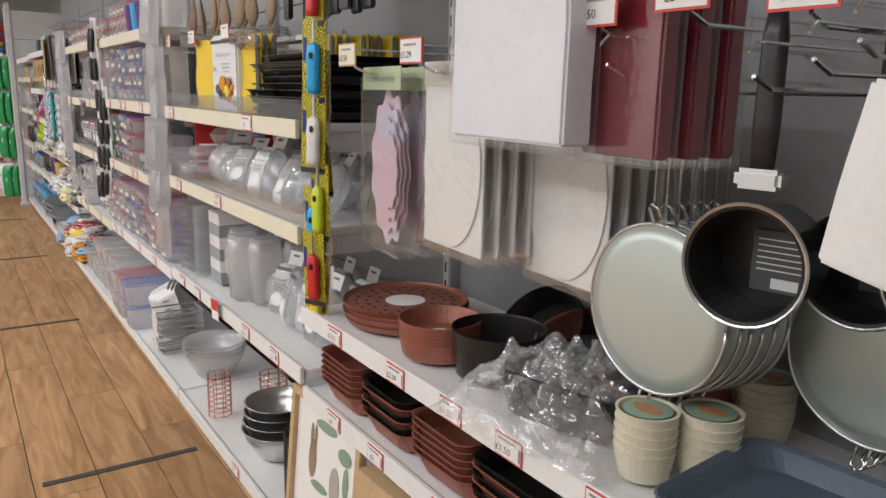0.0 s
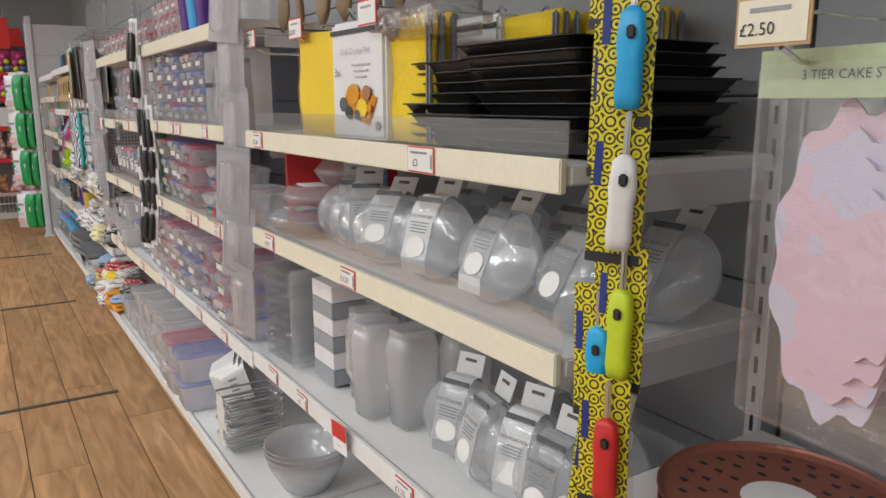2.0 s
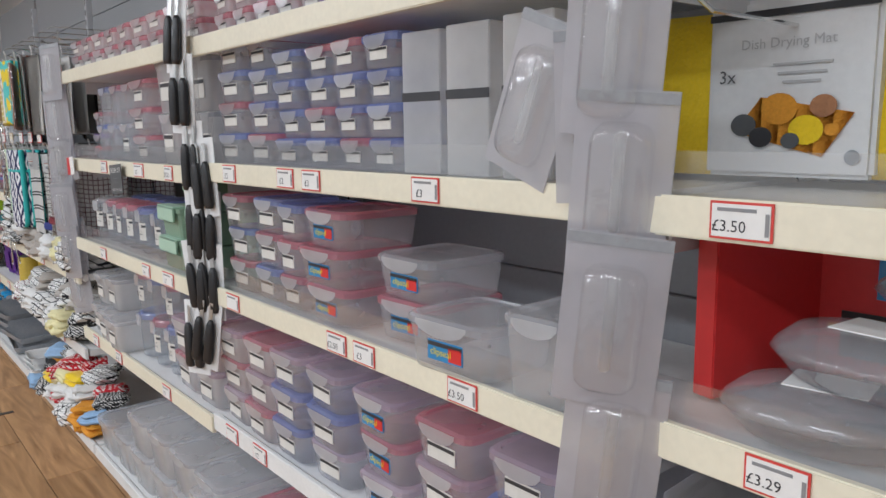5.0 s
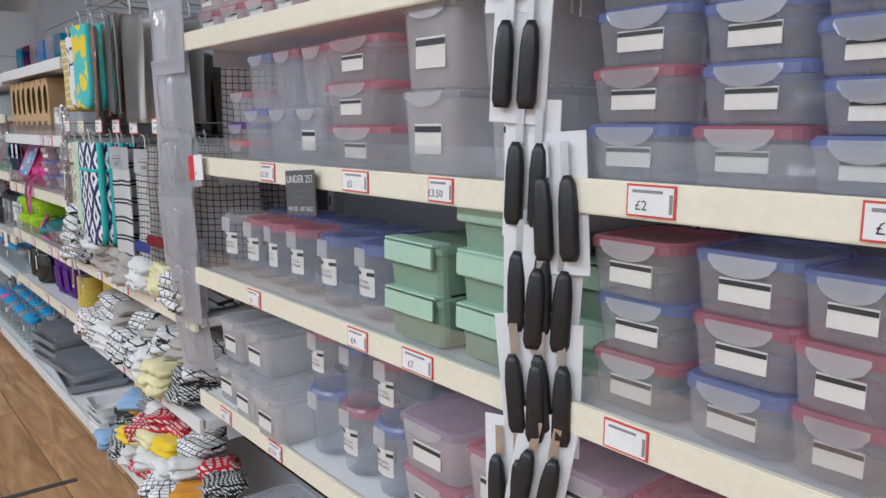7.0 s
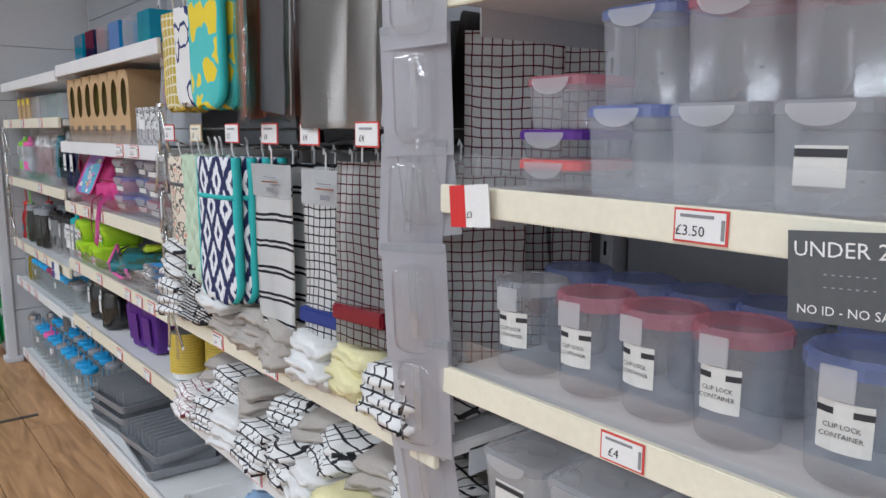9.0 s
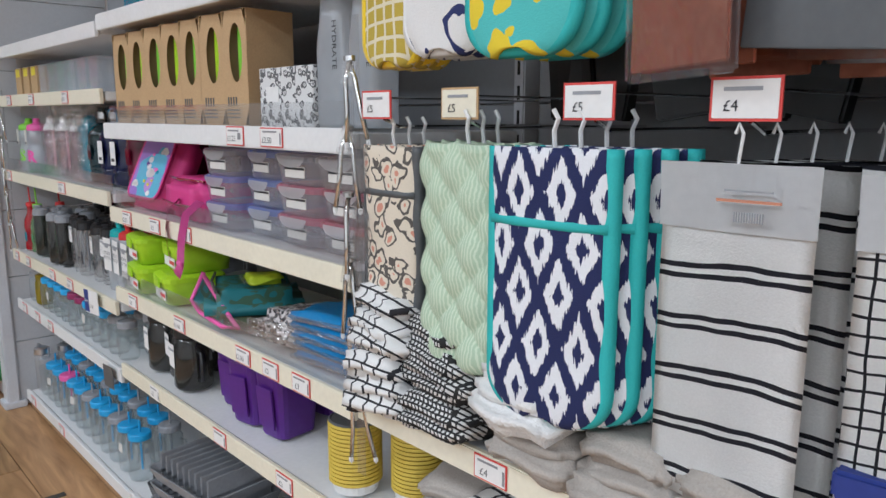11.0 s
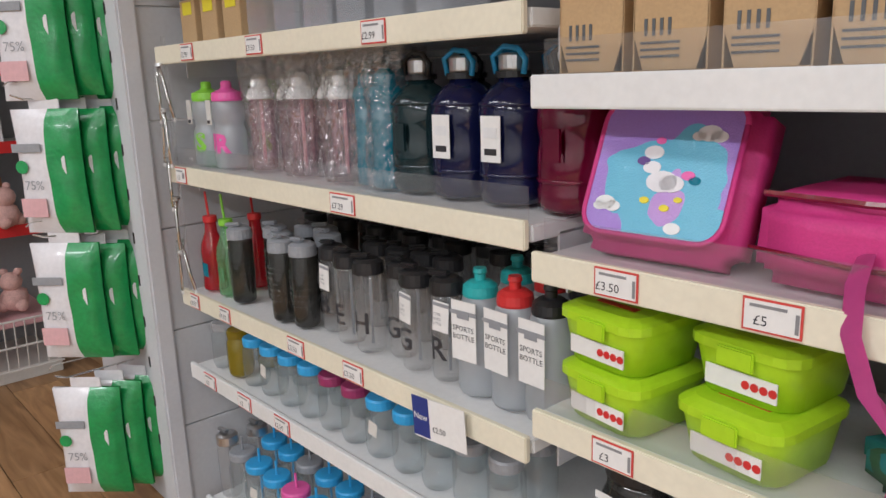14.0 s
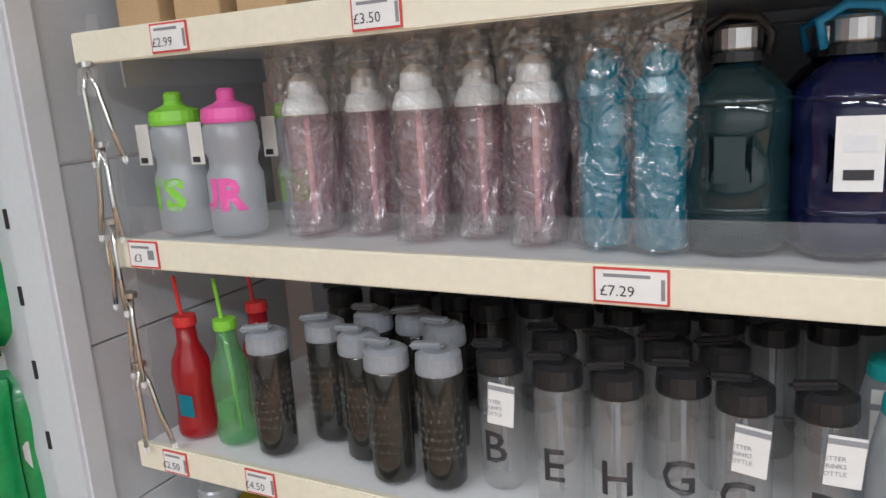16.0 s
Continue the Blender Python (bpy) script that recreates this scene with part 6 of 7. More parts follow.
for _k, _m in enumerate(("gridred", "gridbig", "towel", "gridbig", "gridbig", "towel", "creamtowel", "houndstooth")):
    put(place(6.50 - _k * 0.135, 0.486, 0.04 + jit(0.02), jit(16)), bundle, 0.15, 0.20, 0.10, _m, {"gridred": "white and red check folded cloth", "gridbig": "white window-check folded cloth", "towel": "folded off-white towel on the shelf", "creamtowel": "pale yellow folded cloth on the shelf", "houndstooth": "bunched black and white woven cloth"}[_m], 20.0 + _k)
    put(place(6.47 - _k * 0.135, 0.57, 0.10 + jit(0.02), jit(20)), bundle, 0.15, 0.18, 0.08, "gridbig" if _k % 2 else "linen", "white window-check folded cloth" if _k % 2 else "folded grey linen cloth on the shelf", 40.0 + _k)
_heap = ("bluecloth", "orange", "towel", "redcheck", "creamtowel", "houndstooth", "orange", "redcheck", "gridb", "yellowmat", "towel", "redcheck", "houndstooth", "orange", "gridb", "towel", "redcheck", "yellowmat")
_heapw = {"bluecloth": "pale blue crumpled dishcloth in a heap", "orange": "orange crumpled dishcloth in a heap", "towel": "off-white crumpled dishcloth in a heap", "redcheck": "red check crumpled dishcloth in a heap", "creamtowel": "cream crumpled dishcloth in a heap", "houndstooth": "black and white crumpled dishcloth in a heap", "gridb": "black check crumpled dishcloth in a heap", "yellowmat": "yellow crumpled dishcloth in a heap"}
for _k in range(34):
    _m = _heap[(_k * 5 + _k // 3) % len(_heap)]
    put(place(6.30 - (_k % 9) * 0.098 + jit(0.03), 0.10 + (_k // 9) * 0.045, 0.03 + 0.03 * (_k // 9) + jit(0.04), jit(60)), bundle, 0.12, 0.13, 0.055, _m, _heapw[_m], 60.0 + _k % 7, 2)
for _k in range(3):
    put(place(6.52, 0.10 + _k * 0.028, 0.10, jit(5)), roast_tin, 0.20, 0.26, 0.05, "white", "white plastic tray in a stack")
put(place(6.37, 0.10, 0.14), rack, 0.16, 0.26, 0.12, "darkgrey", "dark grey plastic basket", 5)

# ---- strips of packs at the bay edges ----
clip_strip(5.43, 1.62, 5, blister, [("cardback",)], 0.165)
clip_strip(5.47, 1.50, 5, blister, [("cardback",)], 0.17, -0.015, 0.02, 10)
clip_strip(4.165, 1.62, 6, tool_card, [()], 0.145)
clip_strip(4.13, 1.28, 4, tool_card, [()], 0.125, -0.02, 0.02, 18)
clip_strip(2.905, 1.64, 6, blister, [("cardback",)], 0.155)
clip_strip(2.955, 1.40, 1, blister, [("cardback",)], 0.15, -0.02, 0.005, 2)
put(place(3.02, 1.42, -0.02, 0, 0, 22), blister, "cardback")
clip_strip(1.55, 1.60, 5, lighter_card, [("red", "red"), ("lighter_blue", "blue"), ("white", "white"), ("limecard", "lime"), ("red", "red")], 0.158, -0.01, 0.006, 3)
clip_strip(1.585, 1.54, 5, lighter_card, [("limecard", "lime"), ("red", "red"), ("black", "black"), ("lighter_blue", "blue"), ("yellow", "yellow")], 0.158, 0.012, 0.01, 6)

# ---- container bay with canisters ----
for _k in range(9):
    put(place(5.33 - _k * 0.135, 1.52, 0.09, jit(4)), tub, 0.125, 0.13, 0.05, "pink_lid", "milk")
    put(place(5.33 - _k * 0.135, 1.571, 0.09, jit(4)), tub, 0.125, 0.13, 0.05, "pink_lid", "milk")
put(place(5.235, 1.213, 0.12), tub, 0.125, 0.14, 0.042, "red", "frostd", False)
put(place(5.235, 1.256, 0.12), tub, 0.125, 0.14, 0.042, "purple", "frostd", False)
put(place(5.23, 1.299, 0.12), tub, 0.115, 0.13, 0.075, "pink_lid", "frost", False)
for _y, _h in ((5.09, 0.115), (4.965, 0.115), (4.84, 0.115)):
    put(place(_y, 1.213, 0.09), tub, 0.115, 0.13, _h, "blue_lid" if _y > 5.0 else "clear_lid", "frost", _y < 4.9)
    put(place(_y - 0.01, 1.33, 0.10), tub, 0.115, 0.13, 0.12, "blue_lid" if _y > 5.0 else "pink_lid", "frost", False)
stack(4.65, 1.213, 3, 0.22, 0.18, 0.078, ("pink_lid", "pink_lid", "pink_lid"), 0.10)
stack(4.43, 1.213, 2, 0.16, 0.19, 0.135, ("clear_lid", "clear_lid"), 0.11, body="milk")
stack(4.26, 1.213, 2, 0.15, 0.19, 0.135, ("clear_lid", "clear_lid"), 0.13, body="milk")
for _y, _lid in ((5.30, "clear_lid"), (5.17, "pink_lid"), (5.055, "pink_lid"), (4.945, "pink_lid"), (4.80, "blue_lid"), (4.655, "blue_lid")):
    put(place(_y, 0.922, 0.10, jit(10)), canister, 0.058 if _lid != "blue_lid" else 0.064, 0.145, _lid)
    put(place(_y + 0.02, 0.922, 0.235), canister, 0.058 if _lid != "blue_lid" else 0.064, 0.145, "blue_lid", "frostd", False)


def mint_box():
    t = empty("lunch_box", "sage green lunch box with mint folding clip lid", "lunch box", "green lunch boxes")
    w, d, h = 0.165, 0.20, 0.085
    part("body", loft([(ring(w * 0.90, d * 0.9, 0.018), 0), (ring(w * 0.96, d * 0.96, 0.018), h - 0.012)], True, True), MT["sage"], t, smooth=False)
    part("lid", loft([(ring(w, d, 0.018), h - 0.014), (ring(w, d, 0.018), h - 0.003), (ring(w * 0.94, d * 0.94, 0.018), h), (ring(w * 0.8, d * 0.84, 0.018), h - 0.003)]), MT["sage"], t)
    part("clip_flap", box((0, -d / 2 - 0.004, h - 0.020), (w * 0.88, 0.006, 0.040), 0.003), MT["mint"], t, "mint green folding clip")
    part("clip_top", box((0, -d / 2 + 0.014, h + 0.001), (w * 0.88, 0.040, 0.005), 0.002), MT["mint"], t)
    return t


for _y, _n, _d in ((4.475, 2, 0.115), (4.29, 3, 0.125), (4.12, 2, 0.2)):
    for _k in range(_n):
        put(place(_y, 0.922 + 0.088 * _k, _d, jit(3)), mint_box)
for _y, _d in ((5.26, 0.12), (5.12, 0.10), (4.98, 0.09)):
    put(place(_y, 0.58, _d), tub, 0.135, 0.24, 0.105, "clear_lid", "milk")
for _y in (5.27, 5.13):
    put(place(_y, 0.686, 0.14), tub, 0.135, 0.24, 0.11, "clear_lid", "milk")
for _k, _y in enumerate((4.845, 4.715, 4.59)):
    put(place(_y, 0.58, 0.09), canister, 0.06, 0.145, ("blue_lid", "pink_lid", "blue_lid")[_k], "frostd", _k > 0)
    put(place(_y, 0.727, 0.09), canister, 0.058, 0.13, ("pink_lid", "blue_lid", "pink_lid")[_k], "frostd", _k != 1)
stack(4.44, 0.58, 2, 0.17, 0.22, 0.10, ("pink_lid", "mauve_lid"), 0.12, body="milk")
stack(4.27, 0.58, 2, 0.15, 0.22, 0.10, ("mauve_lid", "pink_lid"), 0.12, body="milk")
for _k in range(6):
    put(place(5.30 - _k * 0.2, 0.10, 0.14), tub, 0.19, 0.28, 0.13, "clear_lid", "milk", False)
    if _k > 1:
        put(place(5.30 - _k * 0.2, 0.231, 0.14), tub, 0.19, 0.28, 0.13, "clear_lid", "milk", False)

# ---- container bay with clip boxes ----
for _k in range(8):
    _col = _k < 5
    for _r in range(3 if _col else 1):
        if _col:
            put(place(4.08 - _k * 0.10, 1.514 + _r * 0.05, 0.10, jit(5)), tub, 0.095, 0.14, 0.049, "pink_lid", "milk")


def handled_mug(tone, word):
    t = empty("storage_jug", f"{word} plastic measuring jug on the top shelf", "jug", "coloured jugs")
    part("body", loft([(ring(0.07, 0.08, 0.02), 0), (ring(0.085, 0.095, 0.02), 0.12), (ring(0.08, 0.09, 0.02), 0.12), (ring(0.066, 0.076, 0.02), 0.006)]), MT[tone], t)
    part("jug_handle", wire([(-0.04, -0.01, 0.105), (-0.068, -0.01, 0.10), (-0.07, -0.01, 0.05), (-0.038, -0.01, 0.035)], 0.005, 6), MT["red" if word == "purple" else tone], t)
    return t


for _y, _t, _w in ((3.60, "purple", "purple"), (3.50, "blue", "blue"), (3.40, "purple", "purple")):
    put(place(_y, 1.514, 0.06), handled_mug, _t, _w)
for _y in (3.28, 3.16, 3.04):
    put(place(_y, 1.514, 0.08), canister, 0.05, 0.13, "clear_lid", "milk", False)
for _k, (_y, _n, _w, _h) in enumerate(((4.04, 4, 0.14, 0.068), (3.895, 4, 0.13, 0.066), (3.77, 4, 0.115, 0.056), (3.65, 4, 0.11, 0.056), (3.545, 4, 0.10, 0.056), (3.445, 4, 0.10, 0.056))):
    stack(_y, 1.225, _n, _w, 0.16, _h, (("blue_lid", "pink_lid"), ("pink_lid", "blue_lid", "blue_lid"), ("blue_lid",))[_k % 3], 0.10)
for _y in (3.35, 3.24, 3.12):
    put(place(_y, 1.225, 0.08, 6), carton, 0.085, 0.10, 0.22, "milk", "milky plastic food storage jar pack", "jar", "storage_jar", ((0, 0.12, 0.085, 0.014, "ink"),))
stack(4.025, 0.93, 3, 0.135, 0.16, 0.074, ("pink_lid", "blue_lid"), 0.09)
stack(3.885, 0.93, 3, 0.13, 0.16, 0.074, ("blue_lid", "pink_lid"), 0.09)
stack(3.765, 0.93, 3, 0.105, 0.16, 0.072, ("pink_lid", "pink_lid", "blue_lid"), 0.09)
stack(3.63, 0.93, 3, 0.17, 0.18, 0.072, ("pink_lid", "pink_lid", "pink_lid"), 0.09, printed=True)
stack(3.42, 0.93, 2, 0.17, 0.18, 0.075, ("pink_lid", "clear_lid"), 0.12, printed=True)
put(place(3.24, 0.93, 0.06, 3), tub, 0.185, 0.17, 0.085, "clear_lid", "frost", True, True, True)
put(place(3.06, 0.93, 0.07, 3), tub, 0.13, 0.17, 0.12, "clear_lid", "frost", False)
for _k, _y in enumerate((4.08, 3.94, 3.80, 3.64, 3.46, 3.28, 3.10)):
    stack(_y, 0.595, 3, 0.145, 0.20, 0.078, (("mauve_lid", "pink_lid"), ("pink_lid", "mauve_lid"), ("blue_lid", "blue_lid", "mauve_lid"), ("mauve_lid", "blue_lid"))[_k % 4], 0.10, body="milk" if _k < 2 else "frost", printed=_k == 4)
for _k, _y in enumerate((4.26, 4.08, 3.88)):
    stack(_y, 0.10, 2, 0.18, 0.26, 0.115, (("clear_lid",), ("mauve_lid", "pink_lid"), ("blue_lid",))[_k], 0.10, body="milk", band=False)

# ---- the baking and kitchen bay ----
put(place(2.90, 1.227, 0.255, 1), drying_mat)
put(place(2.33, 1.22, 0.04, 2), drying_mat)
for _k in range(3):
    put(place(2.20 - 0.05 * _k, 1.22, 0.20 + 0.07 * _k, 3), drying_mat)
for _y, _p in ((2.86, "£3.50"), (2.55, "£3.50"), (2.2, "")):
    put(place(_y, 1.415, DEPTH), hook, DEPTH - 0.02, "red", _p)


def black_tray(w, d):
    t = empty("baking_tray", "flat black non-stick baking tray in a stack", "baking tray", "black baking trays")
    part("pan", loft([(ring(w * 0.90, d * 0.88, 0.012), 0), (ring(w * 0.97, d * 0.96, 0.015), 0.014), (ring(w, d, 0.015), 0.016), (ring(w * 0.99, d * 0.985, 0.015), 0.017), (ring(w * 0.95, d * 0.94, 0.012), 0.014), (ring(w * 0.88, d * 0.86, 0.01), 0.003)]), MT["carbon"], t)
    part("rim_edge", wire([(x, y, 0.0165) for x, y in ring(w, d, 0.015)] + [(*ring(w, d, 0.015)[0], 0.0165)], 0.0014, 5), MT["black"], t, smooth=True)
    return t


for _k in range(8):
    put(place(2.02 + jit(0.02), 1.22 + _k * 0.017, 0.17 + jit(0.02), jit(4)), black_tray, 0.20, 0.26)
for _k in range(9):
    put(place(1.79 + jit(0.015), 1.22 + _k * 0.017, 0.18 + jit(0.02), jit(3)), black_tray, 0.26, 0.30)


def wooden_tool():
    t = empty("wooden_utensil", "wooden kitchen utensil hanging on a hook", "kitchen utensil", "wooden utensils")
    part("bowl", lathe([(0.006, 0), (0.028, 0.03), (0.032, 0.06), (0.020, 0.10), (0.008, 0.13)], 16, sy=0.35), MT["kraft2"], t, smooth=True)
    part("shaft", box((0, 0, 0.21), (0.014, 0.008, 0.18), 0.003), MT["kraft2"], t)
    return t


MT["kraft2"] = mat("beech_wood", (0.30, 0.21, 0.13), 0.6, vary=0.2)
for _k in range(9):
    put(place(2.88 - 0.085 * _k, 1.47, 0.10 + 0.02 * (_k % 3), jit(20), jit(6), jit(10)), wooden_tool)
for _k in range(8):
    put(place(2.05 - 0.06 * _k, 1.78, 0.14 + 0.03 * (_k % 3), jit(8)), hung_pack, 0.05, 0.30, 0.014, "black", "black nylon kitchen utensil pack on a hook")
put(place(2.24, 1.40, 0.08, 0, 0, 10), bundle, 0.16, 0.10, 0.06, "linen", "beige ribbon scrunchie pack", 90.0, 2)
put(place(2.08, 1.40, 0.08), flat_pack, 0.20, 0.12, 0.06, "bagskin", "crinkled clear film pack of cutters")
put(place(2.86, 0.968, 0.19, -10), carton, 0.03, 0.20, 0.20, "red", "red printed pan box on the shelf", "box", "carton")
put(place(2.76, 0.968, 0.30), carton, 0.20, 0.03, 0.20, "red", "red printed pan box with food picture", "box", "carton", ((0.03, 0.06, 0.14, 0.06, "carbon"), (0.03, 0.07, 0.08, 0.03, "tan"), (0.05, 0.15, 0.10, 0.08, "wallet"), (-0.06, 0.17, 0.05, 0.02, "yellow")))
put(place(2.72, 0.968, 0.07, 10), oval_dish)
put(place(2.68, 1.03, 0.085, -6), oval_dish)
put(place(2.60, 1.095, 0.15, 8), oval_dish)
for _y, _d, _turn in ((2.46, 0.10, 62), (2.38, 0.09, 55), (2.27, 0.06, 28), (2.24, 0.20, 10), (2.11, 0.07, 8), (2.06, 0.20, 15), (1.92, 0.065, 6), (1.88, 0.20, -6), (1.74, 0.07, -8), (1.70, 0.21, 4)):
    put(place(_y, 0.968, _d, _turn + jit(8), -24 + jit(8)), poacher)


def letter_rack():
    t = empty("stacking_rack", "clear plastic stacking shelf organiser", "organiser", "clear organisers")
    for k in range(10):
        part("tier", box((0, 0, 0.01 + k * 0.026), (0.16, 0.16, 0.006), 0.002), MT["bottle"], t)
    for s in (-1, 1):
        part("side", box((s * 0.079, 0, 0.13), (0.004, 0.16, 0.26), 0.001), MT["frost"], t)
    return t


put(place(2.80, 0.61, 0.10, 4), letter_rack)
for _k in range(6):
    put(place(2.60, 0.61 + 0.042 * _k, 0.13), carton, 0.12, 0.13, 0.041, "packwhite" if _k % 2 else "lgrey", "small printed box of storage clips", "box", "carton")


def plastic_jug():
    t = empty("fridge_jug", "milky plastic fridge jug with handle", "jug", "milky jugs")
    part("body", loft([(ring(0.07, 0.09, 0.02), 0), (ring(0.085, 0.10, 0.02), 0.17), (ring(0.07, 0.085, 0.02), 0.20)]), MT["milk"], t, smooth=True)
    part("jug_handle", wire([(-0.04, -0.03, 0.16), (-0.07, -0.03, 0.155), (-0.07, -0.03, 0.08), (-0.038, -0.03, 0.06)], 0.006, 6), MT["milk"], t)
    part("lid", loft([(ring(0.074, 0.09, 0.02), 0.198), (ring(0.074, 0.09, 0.02), 0.212)]), MT["clear_lid"], t)
    return t


for _y, _d in ((2.53, 0.20), (2.45, 0.12), (2.36, 0.09), (2.27, 0.13), (2.20, 0.22)):
    put(place(_y, 0.61, _d, jit(8)), plastic_jug)
for _y, _d, _t in ((2.08, 0.12, 20), (1.98, 0.10, -10), (1.88, 0.12, 15), (1.78, 0.10, 5), (1.95, 0.22, 0), (1.80, 0.22, 0)):
    put(place(_y, 0.61, _d, _t, -14), poacher)
for _k in range(3):
    put(place(3.70 - 0.022 * _k, 0.10 + 0.095, 0.09 + 0.012 * _k, 70, 0, 74), vent_basket)


def metal_rack():
    t = empty("sink_rack", "grey wire sink rack stacked on the base shelf", "rack", "sink racks")
    w, d = 0.17, 0.20
    part("rim", wire([(x, y, 0.035) for x, y in ring(w, d, 0.02)] + [(*ring(w, d, 0.02)[0], 0.035)], 0.004, 6), MT["grey"], t)
    for i in range(6):
        x = -w * 0.4 + i * w * 0.16
        part("bar", wire([(x, -d / 2, 0.035), (x, -d / 2 + 0.01, 0.006), (x, d / 2 - 0.01, 0.006), (x, d / 2, 0.035)], 0.0022, 5), MT["chrome"], t)
    part("front_plate", box((0, -d / 2 - 0.004, 0.03), (w * 0.5, 0.003, 0.03), 0.001), MT["offwhite"], t)
    return t


for _k in range(6):
    put(place(3.42, 0.10 + 0.030 * _k, 0.12, jit(6)), metal_rack)


def open_bowl(r, h, material, label, name="mixing_bowl"):
    t = empty(name, label, "bowl", "bowls")
    part("bowl", lathe([(r * 0.55, 0), (r * 0.6, 0.004), (r * 0.95, h * 0.7), (r, h), (r + 0.006, h), (r - 0.003, h - 0.002), (r * 0.92, h * 0.68), (r * 0.56, 0.006)], 36), MT[material], t, smooth=True)
    return t


for _k in range(3):
    put(place(3.02, 0.10 + 0.016 * _k, 0.17), open_bowl, 0.125, 0.12, "milk", "large milky plastic mixing bowl")
put(place(2.60, 0.10, 0.06), wire_basket, 0.042, 0.155, "coppershine", "copper wire cutlery basket on the base shelf")
put(place(2.47, 0.10, 0.22), wire_basket, 0.05, 0.17, "coppershine", "copper wire utensil holder on the base shelf")
for _k in range(4):
    put(place(2.20, 0.10 + 0.03 * _k, 0.14, 10 * _k), open_bowl, 0.12 - 0.004 * _k, 0.10, "steel", "stainless steel mixing bowl stack")
for _k in range(4):
    put(place(1.88, 0.10 + 0.05 * _k, 0.13, 15 * _k), wire_basket, 0.095, 0.06, "black", "black wire trivet basket")

# ---- the bakeware bay ----
for _k in range(5):
    put(place(1.425 + jit(0.004), 0.776 + 0.009 * _k, 0.16 + jit(0.004)), round_tin, 0.145, 0.014, "copper", "perforated copper pizza tray in a stack", 0.94, _k == 4, _k == 4)
for _k in range(6):
    put(place(1.19, 0.776 + 0.007 * _k, 0.10), round_tin, 0.085, 0.04, "copper", "copper round cake tin in a stack", 0.86, _k == 5)
put(place(1.045, 0.776, 0.135), round_tin, 0.09, 0.088, "carbon", "dark springform cake tin")
put(place(1.10, 0.78, 0.32, 0, 50), round_tin, 0.11, 0.06, "carbon", "dark cake tin leaning against the back", 0.92, True)
put(place(0.93, 0.776, 0.31, 0, 12), round_tin, 0.13, 0.085, "copper", "copper springform cake tin", 0.97)
put(place(0.78, 0.79, 0.30, 0, 20), round_tin, 0.11, 0.08, "copper", "copper springform cake tin", 0.97)
for _k in range(2):
    put(place(0.84 - 0.03 * _k, 0.776 + 0.03 * _k, 0.16, 15), roast_tin, 0.22, 0.26, 0.055, "carbon", "dark loaf tin under crumpled film")


def film_heap(w, d, h, seed):
    t = empty("film_wrap", "crumpled clear plastic film over bakeware", "plastic film")
    bm = bmesh.new()
    n = 34
    rows = []
    for j in range(n + 1):
        row = []
        for i in range(n + 1):
            x, y = w * (i / n - 0.5), d * (j / n - 0.5)
            q = Vector((x * 24, y * 24, seed))
            e = max(0.0, 1 - (2 * x / w) ** 4) * max(0.0, 1 - (2 * y / d) ** 4)
            row.append(bm.verts.new((x, y, 0.004 + e * (h * 0.75 + 0.05 * abs(noise.noise(q)) + 0.03 * noise.noise(q * 2.3)))))
        rows.append(row)
    for a, b in zip(rows, rows[1:]):
        for i in range(n):
            bm.faces.new((a[i], a[i + 1], b[i + 1], b[i]))
    part("film", bm, MT["heapfilm"], t)
    return t


put(place(0.83, 0.776, 0.115, 10), film_heap, 0.34, 0.32, 0.11, 4.0)


def ramekins():
    t = empty("ramekin_stack", "stack of cream ceramic ramekins", "ramekins", "ramekin stacks")
    for k in range(5):
        part("ramekin", lathe([(0.034, k * 0.0135), (0.036, 0.002 + k * 0.0135), (0.043, 0.04 + k * 0.0135), (0.044, 0.043 + k * 0.0135), (0.040, 0.043 + k * 0.0135), (0.034, 0.012 + k * 0.0135)], 28), MT["cream"], t)
    lid = part("lid_card", lathe([(0.034, 0.0955), (0.034, 0.0965)], 20), MT["sage"], t, "printed card disc on top")
    part("lid_photo", lathe([(0.024, 0.0966), (0.024, 0.0972)], 12, sy=0.6), MT["tan"], lid)
    return t


for _y, _d in ((0.635, 0.075), (0.585, 0.145), (0.70, 0.36), (0.62, 0.33)):
    put(place(_y, 0.776, _d), ramekins)
MT["slate"] = mat("slate_blue_tray", (0.10, 0.13, 0.17), 0.4, 0.2)
for _k in range(3):
    put(place(0.375, 0.776 + 0.014 * _k, 0.10, 6), roast_tin, 0.34, 0.26, 0.03, "slate", "slate blue flat baking tray")
for _j, (_y, _m) in enumerate(((1.48, "copper"), (1.27, "carbon"), (1.06, "copper"), (0.86, "carbon"))):
    for _k in range(6):
        put(place(_y, 0.57 + 0.014 * _k, 0.13, jit(2)), roast_tin, 0.19, 0.26, 0.045, _m if _k == 5 or _k % 2 else "copper", "copper and black roasting tin in a stack")


